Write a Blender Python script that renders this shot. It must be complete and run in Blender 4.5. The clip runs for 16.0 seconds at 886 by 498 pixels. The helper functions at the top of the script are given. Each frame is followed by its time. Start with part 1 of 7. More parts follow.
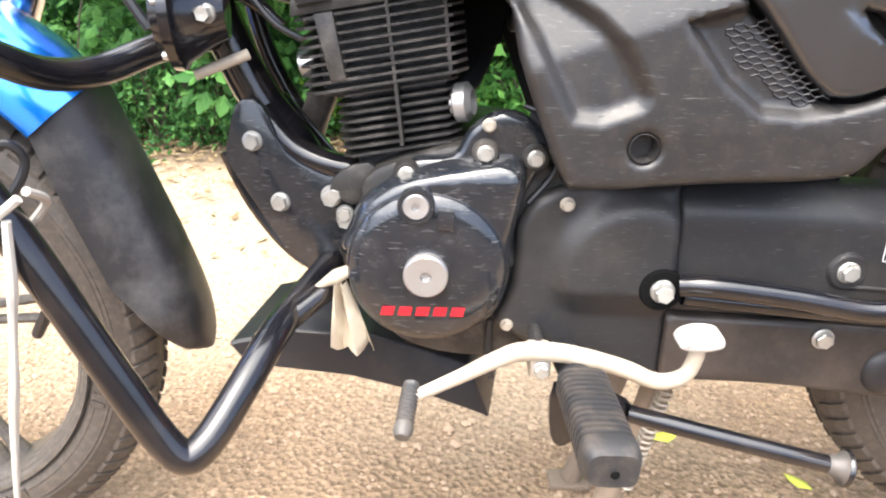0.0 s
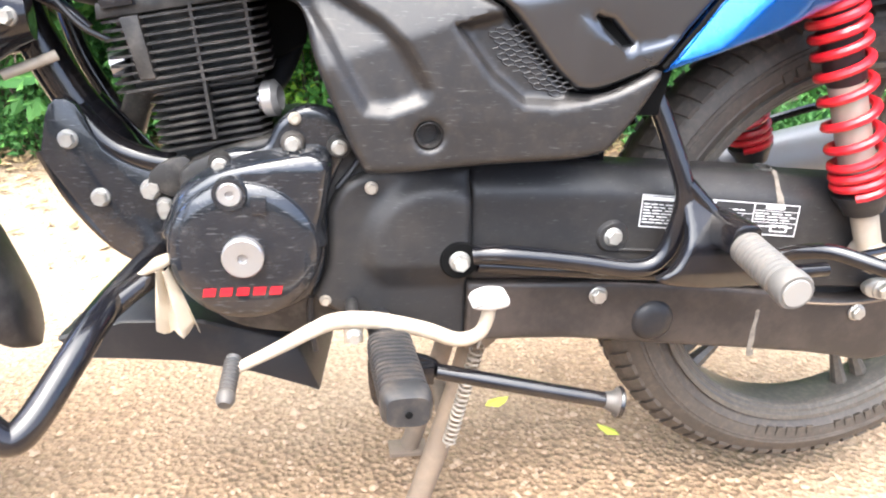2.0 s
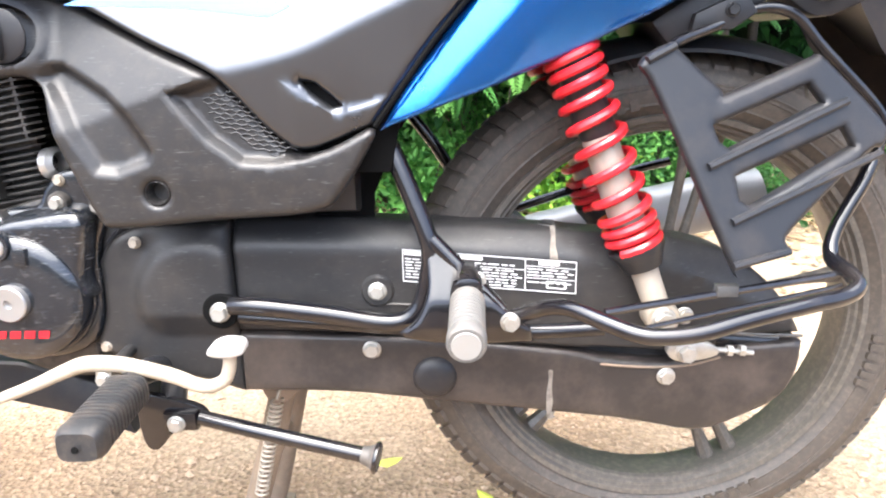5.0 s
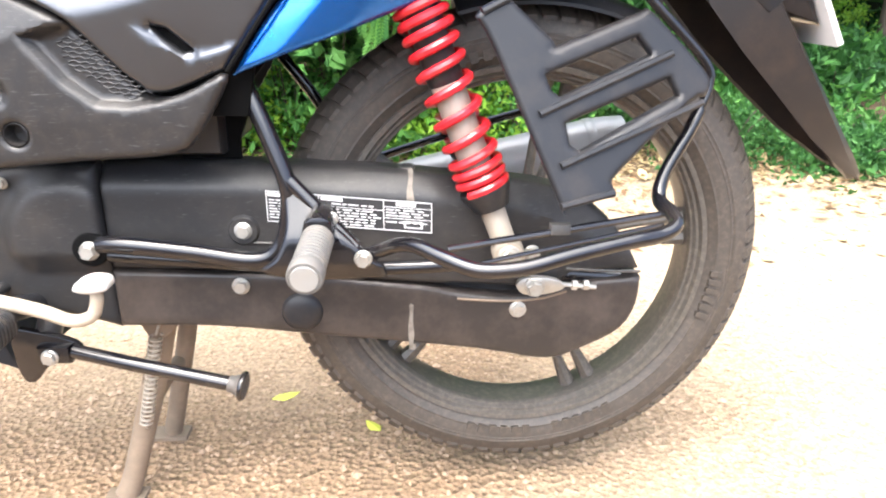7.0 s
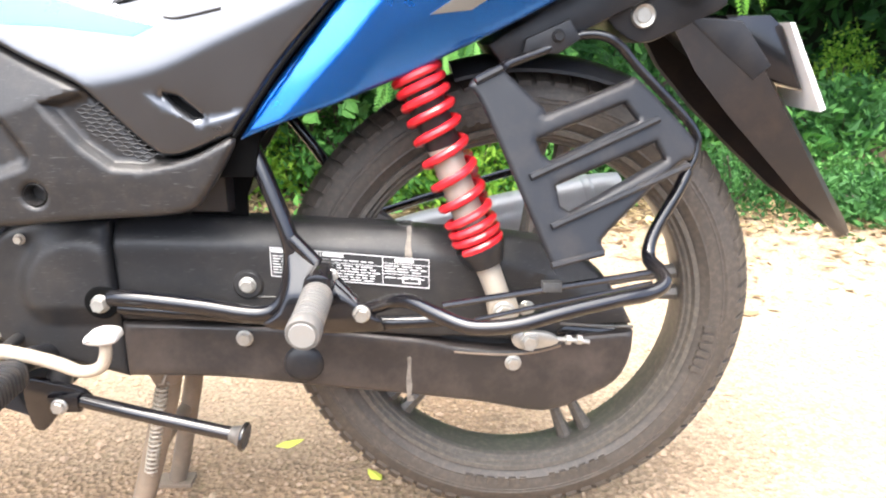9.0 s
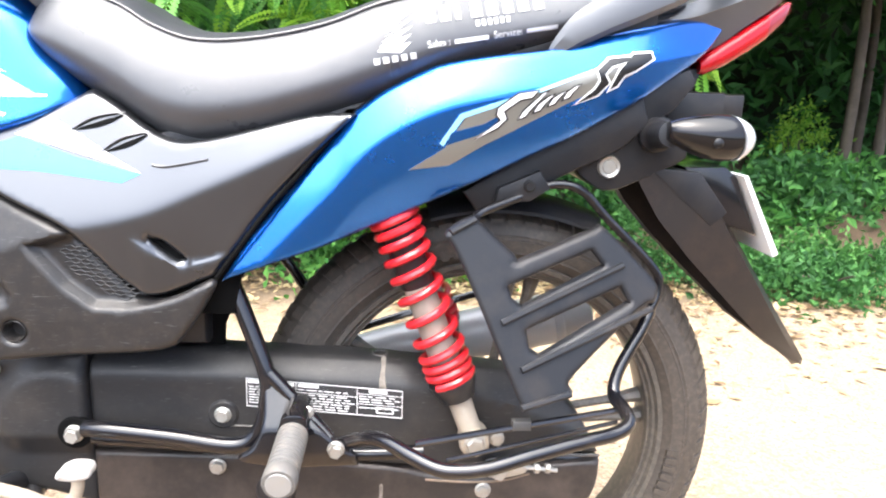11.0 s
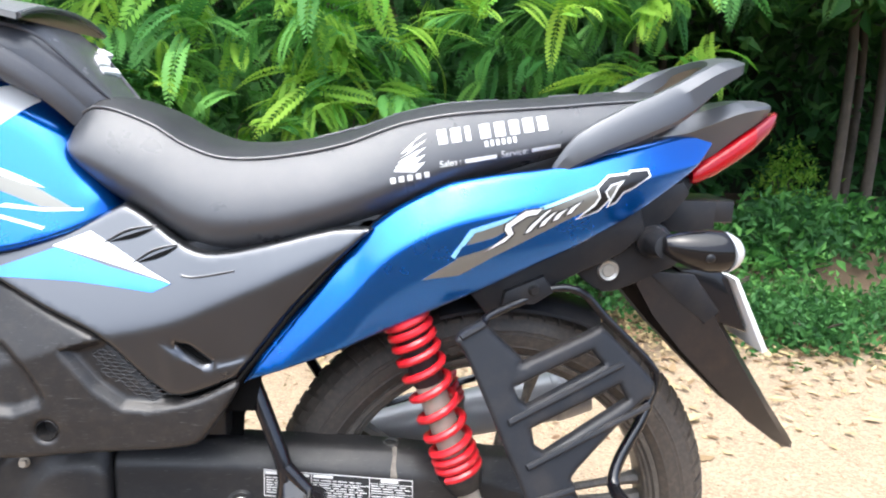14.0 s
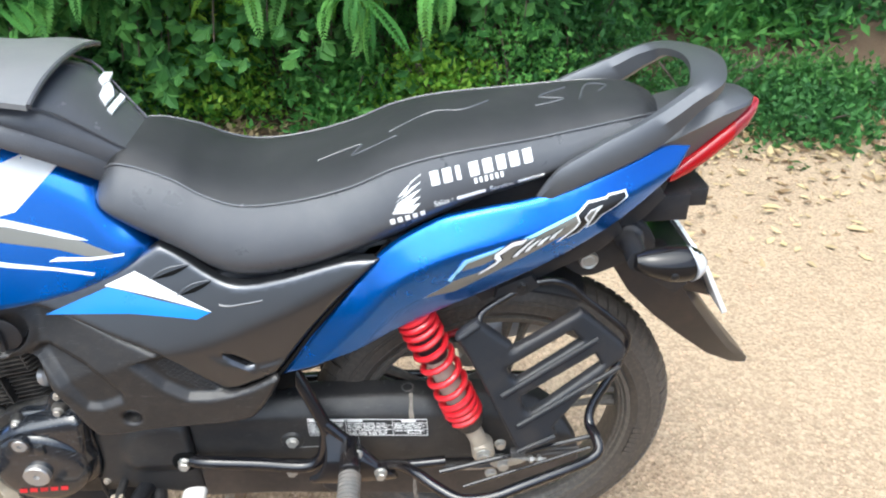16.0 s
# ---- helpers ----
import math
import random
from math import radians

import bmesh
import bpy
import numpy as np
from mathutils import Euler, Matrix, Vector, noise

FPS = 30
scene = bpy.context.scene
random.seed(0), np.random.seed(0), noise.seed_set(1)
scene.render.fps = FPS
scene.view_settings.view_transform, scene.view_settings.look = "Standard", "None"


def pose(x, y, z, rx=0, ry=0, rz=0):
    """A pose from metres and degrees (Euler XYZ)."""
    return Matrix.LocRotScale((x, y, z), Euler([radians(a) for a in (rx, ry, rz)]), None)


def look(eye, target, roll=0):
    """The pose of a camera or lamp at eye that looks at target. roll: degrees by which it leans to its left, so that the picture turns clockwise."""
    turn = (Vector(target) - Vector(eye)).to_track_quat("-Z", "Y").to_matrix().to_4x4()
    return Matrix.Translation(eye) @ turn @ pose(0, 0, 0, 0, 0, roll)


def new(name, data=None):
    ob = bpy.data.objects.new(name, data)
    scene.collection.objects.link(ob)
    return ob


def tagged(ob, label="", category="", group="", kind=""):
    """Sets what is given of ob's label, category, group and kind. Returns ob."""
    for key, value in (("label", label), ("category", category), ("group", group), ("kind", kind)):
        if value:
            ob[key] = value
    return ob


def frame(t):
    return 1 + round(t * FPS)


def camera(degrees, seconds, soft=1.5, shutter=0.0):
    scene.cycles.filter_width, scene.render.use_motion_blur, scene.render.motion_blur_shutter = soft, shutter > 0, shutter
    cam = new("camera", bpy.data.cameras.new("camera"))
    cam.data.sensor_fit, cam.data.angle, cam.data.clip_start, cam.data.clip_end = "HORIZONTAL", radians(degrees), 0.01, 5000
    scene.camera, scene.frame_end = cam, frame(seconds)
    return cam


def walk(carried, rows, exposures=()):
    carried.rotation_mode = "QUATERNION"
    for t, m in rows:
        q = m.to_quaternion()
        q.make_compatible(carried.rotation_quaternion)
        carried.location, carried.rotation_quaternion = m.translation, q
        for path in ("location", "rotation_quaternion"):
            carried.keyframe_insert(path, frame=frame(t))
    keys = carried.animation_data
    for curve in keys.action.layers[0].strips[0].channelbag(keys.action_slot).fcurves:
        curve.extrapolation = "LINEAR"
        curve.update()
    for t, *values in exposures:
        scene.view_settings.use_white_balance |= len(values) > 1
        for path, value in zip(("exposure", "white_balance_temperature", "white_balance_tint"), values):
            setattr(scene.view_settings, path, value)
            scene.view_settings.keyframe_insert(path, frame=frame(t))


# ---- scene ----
cam = camera(63.0, 16.0, soft=2.1)
PATH = [
    (0, (-0.713, -0.722, 0.725), (-0.741, 1.136, -0.017), 1.0),
    (0.3, (-0.713, -0.752, 0.726), (-0.699, 1.160, 0.137), 0.4),
    (0.5, (-0.706, -0.767, 0.745), (-0.69, 1.157, 0.199), 1.0),
    (0.7, (-0.694, -0.777, 0.744), (-0.665, 1.158, 0.240), 1.1),
    (1, (-0.684, -0.792, 0.744), (-0.597, 1.112, 0.139), 0.5),
    (1.5, (-0.664, -0.801, 0.737), (-0.441, 1.056, 0.026), 2.2),
    (2, (-0.66, -0.803, 0.732), (-0.335, 1.032, 0.007), 2.0),
    (2.5, (-0.647, -0.802, 0.729), (-0.255, 1.027, 0.02), 1.0),
    (3, (-0.616, -0.812, 0.728), (-0.23, 1.03, 0.052), 1.4),
    (3.5, (-0.529, -0.83, 0.745), (-0.312, 1.058, 0.124), 1.4),
    (4, (-0.429, -0.829, 0.723), (-0.43, 1.084, 0.141), -2.8),
    (4.5, (-0.333, -0.837, 0.726), (-0.416, 1.086, 0.181), -3.1),
    (5, (-0.26, -0.862, 0.727), (-0.293, 1.062, 0.181), -1.0),
    (5.2, (-0.216, -0.882, 0.701), (-0.295, 1.053, 0.202), -0.4),
    (7.3, (-0.149, -0.915, 0.736), (-0.05, 0.958, 0.042), 0.2),
    (7.5, (-0.147, -0.916, 0.737), (-0.076, 0.96, 0.049), 0.7),
    (8, (-0.141, -0.92, 0.742), (-0.092, 0.966, 0.078), -0.3),
    (8.2, (-0.131, -0.927, 0.738), (-0.094, 0.968, 0.1), -0.2),
    (10.3, (-0.134, -0.942, 0.835), (-0.023, 0.988, 0.322), 1.1),
    (10.5, (-0.138, -0.943, 0.845), (-0.016, 0.992, 0.354), 1.2),
    (11, (-0.141, -0.94, 0.87), (-0.002, 1.004, 0.422), 1.7),
    (11.5, (-0.136, -0.945, 0.903), (0.04, 1.007, 0.504), 2.3),
    (12, (-0.133, -0.937, 0.929), (0.061, 1.021, 0.57), 2.8),
    (12.5, (-0.144, -0.949, 0.954), (0.047, 1.014, 0.623), 1.6),
    (13, (-0.153, -0.96, 0.963), (0.016, 1.004, 0.622), 1.7),
    (13.5, (-0.16, -0.966, 0.97), (-0.002, 0.995, 0.607), 1.6),
    (14, (-0.167, -0.971, 0.973), (-0.01, 0.986, 0.593), 2.0),
    (14.5, (-0.178, -0.979, 0.976), (-0.013, 0.975, 0.578), 1.8),
    (15, (-0.191, -0.977, 0.998), (-0.022, 0.969, 0.566), 0.2),
    (15.5, (-0.172, -0.933, 1.121), (-0.032, 0.889, 0.308), -0.9),
    (16, (-0.143, -0.94, 1.361), (-0.046, 0.74, 0.281), -1.2),
]
walk(cam, [(t, look(eye, target, roll)) for t, eye, target, roll in PATH],
     [(0.0, 2.56, 6230, 6), (0.5, 2.48, 6200, 6), (1.5, 2.70, 6080, 6), (3.5, 2.78, 6060, 6), (5.0, 2.80, 6030, 6), (8.0, 2.58, 6200, 6), (10.5, 2.50, 6120, 6), (11.5, 2.30, 5970, 6), (12.5, 2.04, 5900, 6), (14.5, 1.79, 5800, 3), (16.0, 1.55, 5720, 0)])

# ---------------------------------------------------------------- light
SUN_EL, SUN_AZ = 68.0, 205.0
world = bpy.data.worlds.new("sky")
scene.world = world
world.use_nodes = True
wn = world.node_tree.nodes
sky = wn.new("ShaderNodeTexSky")
sky.sky_type, sky.sun_disc = "NISHITA", False
sky.sun_elevation, sky.sun_rotation = radians(SUN_EL), radians(SUN_AZ)
sky.air_density, sky.dust_density, sky.ozone_density = 0.5, 5.0, 0.0
wn["Background"].inputs["Strength"].default_value = 0.15
world.node_tree.links.new(sky.outputs[0], wn["Background"].inputs["Color"])
sun = new("sun", bpy.data.lights.new("sun", "SUN"))
sun.data.energy, sun.data.angle, sun.data.color = 1.3, radians(95), (1.0, 0.96, 0.9)
sd = Vector((math.sin(radians(SUN_AZ)) * math.cos(radians(SUN_EL)), math.cos(radians(SUN_AZ)) * math.cos(radians(SUN_EL)), math.sin(radians(SUN_EL))))
sun.matrix_world = look(sd * 30, (0, 0, 0))


# ---------------------------------------------------------------- materials
def surface(name, base, rough=0.5, metal=0.0, dirt=(0.30, 0.22, 0.15), dirty=0.0, scale=9.0, grain=0.0, grain_scale=400.0,
            coat=0.0, shade=0.12, second=None, second_scale=14.0, transmission=0.0, scratch=0.0, rough_var=0.12):
    """A painted, plastic or metal surface: two scales of tone, a film of road dust in patches, a fine grain in the relief."""
    m = bpy.data.materials.new(name)
    m.use_nodes = True
    t = m.node_tree
    n, l = t.nodes, t.links
    b = n["Principled BSDF"]
    co = n.new("ShaderNodeTexCoord")
    big = n.new("ShaderNodeTexNoise")
    big.inputs["Scale"].default_value, big.inputs["Detail"].default_value, big.inputs["Roughness"].default_value = scale, 8, 0.62
    fine = n.new("ShaderNodeTexNoise")
    fine.inputs["Scale"].default_value, fine.inputs["Detail"].default_value = grain_scale, 3
    l.new(co.outputs["Object"], big.inputs["Vector"])
    l.new(co.outputs["Object"], fine.inputs["Vector"])
    tone = n.new("ShaderNodeMix")
    tone.data_type = "RGBA"
    tone.inputs["A"].default_value = (*[c * (1 - shade) for c in base], 1)
    tone.inputs["B"].default_value = (*[min(1, c * (1 + shade)) for c in (second or base)], 1)
    l.new(big.outputs["Fac"], tone.inputs["Factor"])
    col = tone.outputs["Result"]
    if dirty > 0:
        spots = n.new("ShaderNodeTexNoise")
        spots.inputs["Scale"].default_value, spots.inputs["Detail"].default_value, spots.inputs["Roughness"].default_value = second_scale, 10, 0.7
        l.new(co.outputs["Object"], spots.inputs["Vector"])
        ramp = n.new("ShaderNodeValToRGB")
        ramp.color_ramp.elements[0].position, ramp.color_ramp.elements[1].position = 0.46, 0.80
        ramp.color_ramp.elements[1].color = (dirty, dirty, dirty, 1)
        l.new(spots.outputs["Fac"], ramp.inputs["Fac"])
        film = n.new("ShaderNodeMix")
        film.data_type = "RGBA"
        film.inputs["B"].default_value = (*dirt, 1)
        l.new(ramp.outputs["Color"], film.inputs["Factor"])
        l.new(col, film.inputs["A"])
        col = film.outputs["Result"]
    if scratch > 0:
        # fine slanting scrapes in two directions
        for turn in (33, 128):
            mp = n.new("ShaderNodeMapping")
            mp.inputs["Rotation"].default_value = (0, radians(turn), 0)
            mp.inputs["Scale"].default_value = (70, 50, 620)
            l.new(co.outputs["Object"], mp.inputs["Vector"])
            sc = n.new("ShaderNodeTexNoise")
            sc.inputs["Scale"].default_value, sc.inputs["Detail"].default_value = 1.0, 4
            l.new(mp.outputs["Vector"], sc.inputs["Vector"])
            cut = n.new("ShaderNodeMapRange")
            cut.inputs["From Min"].default_value, cut.inputs["From Max"].default_value = 0.65, 0.79
            cut.inputs["To Max"].default_value = scratch
            l.new(sc.outputs["Fac"], cut.inputs["Value"])
            rub = n.new("ShaderNodeMix")
            rub.data_type = "RGBA"
            rub.inputs["B"].default_value = (0.42, 0.41, 0.40, 1)
            l.new(cut.outputs["Result"], rub.inputs["Factor"])
            l.new(col, rub.inputs["A"])
            col = rub.outputs["Result"]
    l.new(col, b.inputs["Base Color"])
    rr = n.new("ShaderNodeMapRange")
    rr.inputs["To Min"].default_value, rr.inputs["To Max"].default_value = max(0.02, rough - rough_var), min(1, rough + rough_var)
    l.new(big.outputs["Fac"], rr.inputs["Value"])
    l.new(rr.outputs["Result"], b.inputs["Roughness"])
    b.inputs["Metallic"].default_value = metal
    b.inputs["Coat Weight"].default_value = coat
    b.inputs["Coat Roughness"].default_value = 0.06
    b.inputs["Transmission Weight"].default_value = transmission
    if grain > 0:
        bump = n.new("ShaderNodeBump")
        bump.inputs["Strength"].default_value, bump.inputs["Distance"].default_value = grain, 0.001
        l.new(fine.outputs["Fac"], bump.inputs["Height"])
        l.new(bump.outputs["Normal"], b.inputs["Normal"])
    return m


def leaf_surface(name, dark, light, thin=0.35):
    """Foliage: tone differs leaf by leaf, and some light comes through."""
    m = bpy.data.materials.new(name)
    m.use_nodes = True
    t = m.node_tree
    n, l = t.nodes, t.links
    b = n["Principled BSDF"]
    geo = n.new("ShaderNodeNewGeometry")
    ramp = n.new("ShaderNodeValToRGB")
    ramp.color_ramp.elements[0].color, ramp.color_ramp.elements[1].color = (*dark, 1), (*light, 1)
    l.new(geo.outputs["Random Per Island"], ramp.inputs["Fac"])
    l.new(ramp.outputs["Color"], b.inputs["Base Color"])
    b.inputs["Roughness"].default_value = 0.62
    b.inputs["Specular IOR Level"].default_value = 0.3
    tr = n.new("ShaderNodeBsdfTranslucent")
    l.new(ramp.outputs["Color"], tr.inputs["Color"])
    mix = n.new("ShaderNodeMixShader")
    mix.inputs["Fac"].default_value = thin
    l.new(b.outputs[0], mix.inputs[1])
    l.new(tr.outputs[0], mix.inputs[2])
    l.new(mix.outputs[0], n["Material Output"].inputs["Surface"])
    return m


def earth():
    """Dry laterite road: orange-brown grit with pale, worn sand patches."""
    m = bpy.data.materials.new("earth")
    m.use_nodes = True
    t = m.node_tree
    n, l = t.nodes, t.links
    b = n["Principled BSDF"]
    co = n.new("ShaderNodeTexCoord")

    def tex(scale, detail=8, rough=0.6):
        x = n.new("ShaderNodeTexNoise")
        x.inputs["Scale"].default_value, x.inputs["Detail"].default_value, x.inputs["Roughness"].default_value = scale, detail, rough
        l.new(co.outputs["Object"], x.inputs["Vector"])
        return x

    wide, mid, grit = tex(1.3), tex(7), tex(90, 6, 0.75)
    stones = n.new("ShaderNodeTexVoronoi")
    stones.inputs["Scale"].default_value = 95
    l.new(co.outputs["Object"], stones.inputs["Vector"])
    # the worn pale track runs along the road; loose brown gravel lies beside it
    xyz = n.new("ShaderNodeSeparateXYZ")
    l.new(co.outputs["Object"], xyz.inputs[0])

    def calc(op, p, q, r=None):
        x = n.new("ShaderNodeMath")
        x.operation = op
        for k, v in ((0, p), (1, q)) + (((2, r),) if r is not None else ()):
            if isinstance(v, float):
                x.inputs[k].default_value = v
            else:
                l.new(v, x.inputs[k])
        return x.outputs[0]

    # the inner minimum keeps near ground brown, out of view, for darker reflections
    across = calc("MAXIMUM", xyz.outputs["Y"], calc("MINIMUM", calc("ADD", xyz.outputs["X"], 0.35), calc("ADD", xyz.outputs["Y"], 0.7)))
    track = calc("ADD", across, calc("MULTIPLY", calc("SUBTRACT", wide.outputs["Fac"], 0.5), 2.2))
    r1 = n.new("ShaderNodeValToRGB")
    r1.color_ramp.elements[0].position, r1.color_ramp.elements[1].position = 0.18, 0.70
    r1.color_ramp.elements[0].color, r1.color_ramp.elements[1].color = (0.372, 0.268, 0.172, 1), (0.372, 0.300, 0.214, 1)
    l.new(track, r1.inputs["Fac"])
    # dark leaf mould under the bushes along the verge
    mould_near_dark = n.new("ShaderNodeMapRange")
    mould_near_dark.inputs["From Min"].default_value, mould_near_dark.inputs["From Max"].default_value = 1.75, 2.15
    # same dark tone added on the unseen near side, to darken reflections
    edges = calc("MAXIMUM", xyz.outputs["Y"], calc("MULTIPLY", xyz.outputs["Y"], -2.6))
    l.new(calc("ADD", edges, calc("MULTIPLY", calc("SUBTRACT", wide.outputs["Fac"], 0.5), 1.2)), mould_near_dark.inputs["Value"])
    verge = n.new("ShaderNodeMix")
    verge.data_type = "RGBA"
    verge.inputs["B"].default_value = (0.125, 0.088, 0.056, 1)
    l.new(mould_near_dark.outputs["Result"], verge.inputs["Factor"])
    l.new(r1.outputs["Color"], verge.inputs["A"])
    r2 = n.new("ShaderNodeValToRGB")
    r2.color_ramp.elements[0].position, r2.color_ramp.elements[1].position = 0.3, 0.75
    r2.color_ramp.elements[0].color, r2.color_ramp.elements[1].color = (0.50, 0.45, 0.41, 1), (1.30, 1.29, 1.28, 1)
    l.new(grit.outputs["Fac"], r2.inputs["Fac"])
    r3 = n.new("ShaderNodeValToRGB")
    r3.color_ramp.elements[0].color, r3.color_ramp.elements[1].color = (0.8, 0.76, 0.72, 1), (1.15, 1.14, 1.12, 1)
    l.new(mid.outputs["Fac"], r3.inputs["Fac"])
    m1, m2 = n.new("ShaderNodeMix"), n.new("ShaderNodeMix")
    for x in (m1, m2):
        x.data_type, x.blend_type = "RGBA", "MULTIPLY"
        x.inputs["Factor"].default_value = 1
    l.new(verge.outputs["Result"], m1.inputs["A"])
    l.new(r2.outputs["Color"], m1.inputs["B"])
    l.new(m1.outputs["Result"], m2.inputs["A"])
    l.new(r3.outputs["Color"], m2.inputs["B"])
    # every small stone has its own tone
    tone = n.new("ShaderNodeSeparateColor")
    l.new(stones.outputs["Color"], tone.inputs[0])
    each = n.new("ShaderNodeMapRange")
    each.inputs["To Min"].default_value, each.inputs["To Max"].default_value = 0.85, 1.13
    l.new(tone.outputs[0], each.inputs["Value"])
    m3 = n.new("ShaderNodeMix")
    m3.data_type, m3.blend_type = "RGBA", "MULTIPLY"
    m3.inputs["Factor"].default_value = 1
    l.new(m2.outputs["Result"], m3.inputs["A"])
    l.new(each.outputs["Result"], m3.inputs["B"])
    l.new(m3.outputs["Result"], b.inputs["Base Color"])
    b.inputs["Roughness"].default_value = 0.95
    b1, b2 = n.new("ShaderNodeBump"), n.new("ShaderNodeBump")
    b1.inputs["Strength"].default_value, b1.inputs["Distance"].default_value = 1.0, 0.011
    b2.inputs["Strength"].default_value, b2.inputs["Distance"].default_value = 0.5, 0.008
    worn = n.new("ShaderNodeMapRange")
    worn.inputs["From Min"].default_value, worn.inputs["From Max"].default_value = 0.25, 0.95
    worn.inputs["To Min"].default_value, worn.inputs["To Max"].default_value = 1.0, 0.22
    l.new(track, worn.inputs["Value"])
    l.new(worn.outputs["Result"], b1.inputs["Strength"])
    l.new(calc("MULTIPLY", worn.outputs["Result"], 0.5), b2.inputs["Strength"])
    l.new(stones.outputs["Distance"], b1.inputs["Height"])
    l.new(grit.outputs["Fac"], b2.inputs["Height"])
    l.new(b1.outputs["Normal"], b2.inputs["Normal"])
    l.new(b2.outputs["Normal"], b.inputs["Normal"])
    return m


DUST = (0.33, 0.25, 0.18)
M_EARTH = earth()
M_PLASTIC = surface("black_plastic", (0.015, 0.016, 0.019), 0.38, dirt=DUST, dirty=0.08, grain=0.25, grain_scale=900)
M_PAN = surface("grained_plastic", (0.020, 0.019, 0.019), 0.35, dirt=DUST, dirty=0.065, second_scale=60, scratch=0.22, grain=0.3, grain_scale=1100)
M_CASE = surface("case_plastic", (0.020, 0.020, 0.021), 0.42, dirt=(0.22, 0.185, 0.15), dirty=0.16, scratch=0.14, grain=0.2, grain_scale=700, second_scale=7)
M_GLOSS = surface("black_enamel", (0.006, 0.006, 0.008), 0.17, dirt=DUST, dirty=0.07, coat=0.35, second_scale=20)
M_COVER = surface("engine_enamel", (0.011, 0.013, 0.017), 0.20, dirt=(0.24, 0.22, 0.20), dirty=0.11, second_scale=45, coat=0.6, scratch=0.36)
M_FIN = surface("fin_black", (0.020, 0.019, 0.018), 0.5, metal=0.1, dirt=(0.21, 0.185, 0.16), dirty=0.55, second_scale=24)
M_SILVER = surface("satin_grey_paint", (0.124, 0.127, 0.135), 0.31, metal=0.9, shade=0.06)
M_BLUE = surface("blue_metallic", (0.005, 0.140, 0.57), 0.25, metal=0.90, coat=1.0, shade=0.06)
M_FENDER = surface("dusty_rubber", (0.018, 0.018, 0.020), 0.40, dirt=(0.20, 0.19, 0.18), dirty=0.45, second_scale=9, grain=0.2, grain_scale=500)
M_BLUE.node_tree.nodes["Principled BSDF"].inputs["Coat IOR"].default_value = 1.5
M_BLUE.node_tree.nodes["Principled BSDF"].inputs["Coat Roughness"].default_value = 0.12
M_CYAN = surface("cyan_stripe", (0.03, 0.23, 0.70), 0.3, metal=0.2, coat=0.8, shade=0.05)
M_PALEBLUE = surface("pale_blue_line", (0.30, 0.62, 0.80), 0.3, coat=0.8, shade=0.05)
M_WHITE = surface("white_decal", (0.8, 0.8, 0.79), 0.4, shade=0.04)
M_OLIVE = surface("champagne_decal", (0.24, 0.235, 0.21), 0.38, metal=0.5, shade=0.05)
M_INK = surface("black_decal", (0.012, 0.012, 0.013), 0.35)
# near-black for recesses and gaps: their shade is put into the colour
M_VOID = surface("gap_shade_black", (0.004, 0.004, 0.004), 0.9, shade=0.2)
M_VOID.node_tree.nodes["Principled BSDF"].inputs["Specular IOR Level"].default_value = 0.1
M_VINYL = surface("seat_vinyl", (0.060, 0.062, 0.069), 0.30, dirt=(0.2, 0.19, 0.19), dirty=0.12, grain=0.35, grain_scale=1400, shade=0.1)
M_VINYL.node_tree.nodes["Principled BSDF"].inputs["Specular IOR Level"].default_value = 0.65
M_BAG = surface("bag_vinyl", (0.082, 0.083, 0.090), 0.24, dirt=(0.2, 0.19, 0.18), dirty=0.08, grain=0.4, grain_scale=500, scale=25)
M_FLAP = surface("grey_flap_vinyl", (0.155, 0.155, 0.158), 0.32, dirt=(0.3, 0.29, 0.27), dirty=0.2, grain=0.3, grain_scale=700)
M_RAIL = surface("satin_grey_cast", (0.125, 0.128, 0.136), 0.40, metal=0.65, shade=0.07, grain=0.1, grain_scale=900)
M_TOPVINYL = surface("seat_top_vinyl", (0.016, 0.016, 0.017), 0.55, dirt=(0.2, 0.19, 0.18), dirty=0.08, grain=0.4, grain_scale=900)
for dull in (M_PLASTIC, M_CASE):
    dull.node_tree.nodes["Principled BSDF"].inputs["Specular IOR Level"].default_value = 0.36
M_RUBBER = surface("tyre_rubber", (0.052, 0.044, 0.037), 0.58, dirt=(0.20, 0.16, 0.12), dirty=0.40, second_scale=130, grain=0.2, grain_scale=600)
M_PEG = surface("peg_rubber", (0.048, 0.048, 0.048), 0.55, dirt=DUST, dirty=0.3, grain=0.2)
M_FPEG = surface("dark_peg_rubber", (0.022, 0.022, 0.023), 0.5, dirt=DUST, dirty=0.22, second_scale=50, grain=0.2)
M_PALEPEG = surface("pale_peg_rubber", (0.115, 0.110, 0.102), 0.6, dirt=DUST, dirty=0.3, second_scale=60, grain=0.2)
M_RIM = surface("rim_black", (0.072, 0.065, 0.057), 0.42, metal=0.0, dirt=(0.27, 0.225, 0.175), dirty=0.45, second_scale=120)
M_RED = surface("red_spring_paint", (0.56, 0.012, 0.022), 0.32, coat=0.25, shade=0.08, dirt=DUST, dirty=0.06)
M_ZINC = surface("zinc_plate", (0.42, 0.41, 0.38), 0.34, metal=0.6, dirt=(0.22, 0.18, 0.13), dirty=0.5, second_scale=60)
M_CHROME = surface("chrome", (0.75, 0.75, 0.76), 0.12, metal=1.0, dirt=DUST, dirty=0.05)
M_DAMPER = surface("damper_alloy", (0.40, 0.36, 0.30), 0.5, metal=0.4, dirt=DUST, dirty=0.6, second_scale=30)
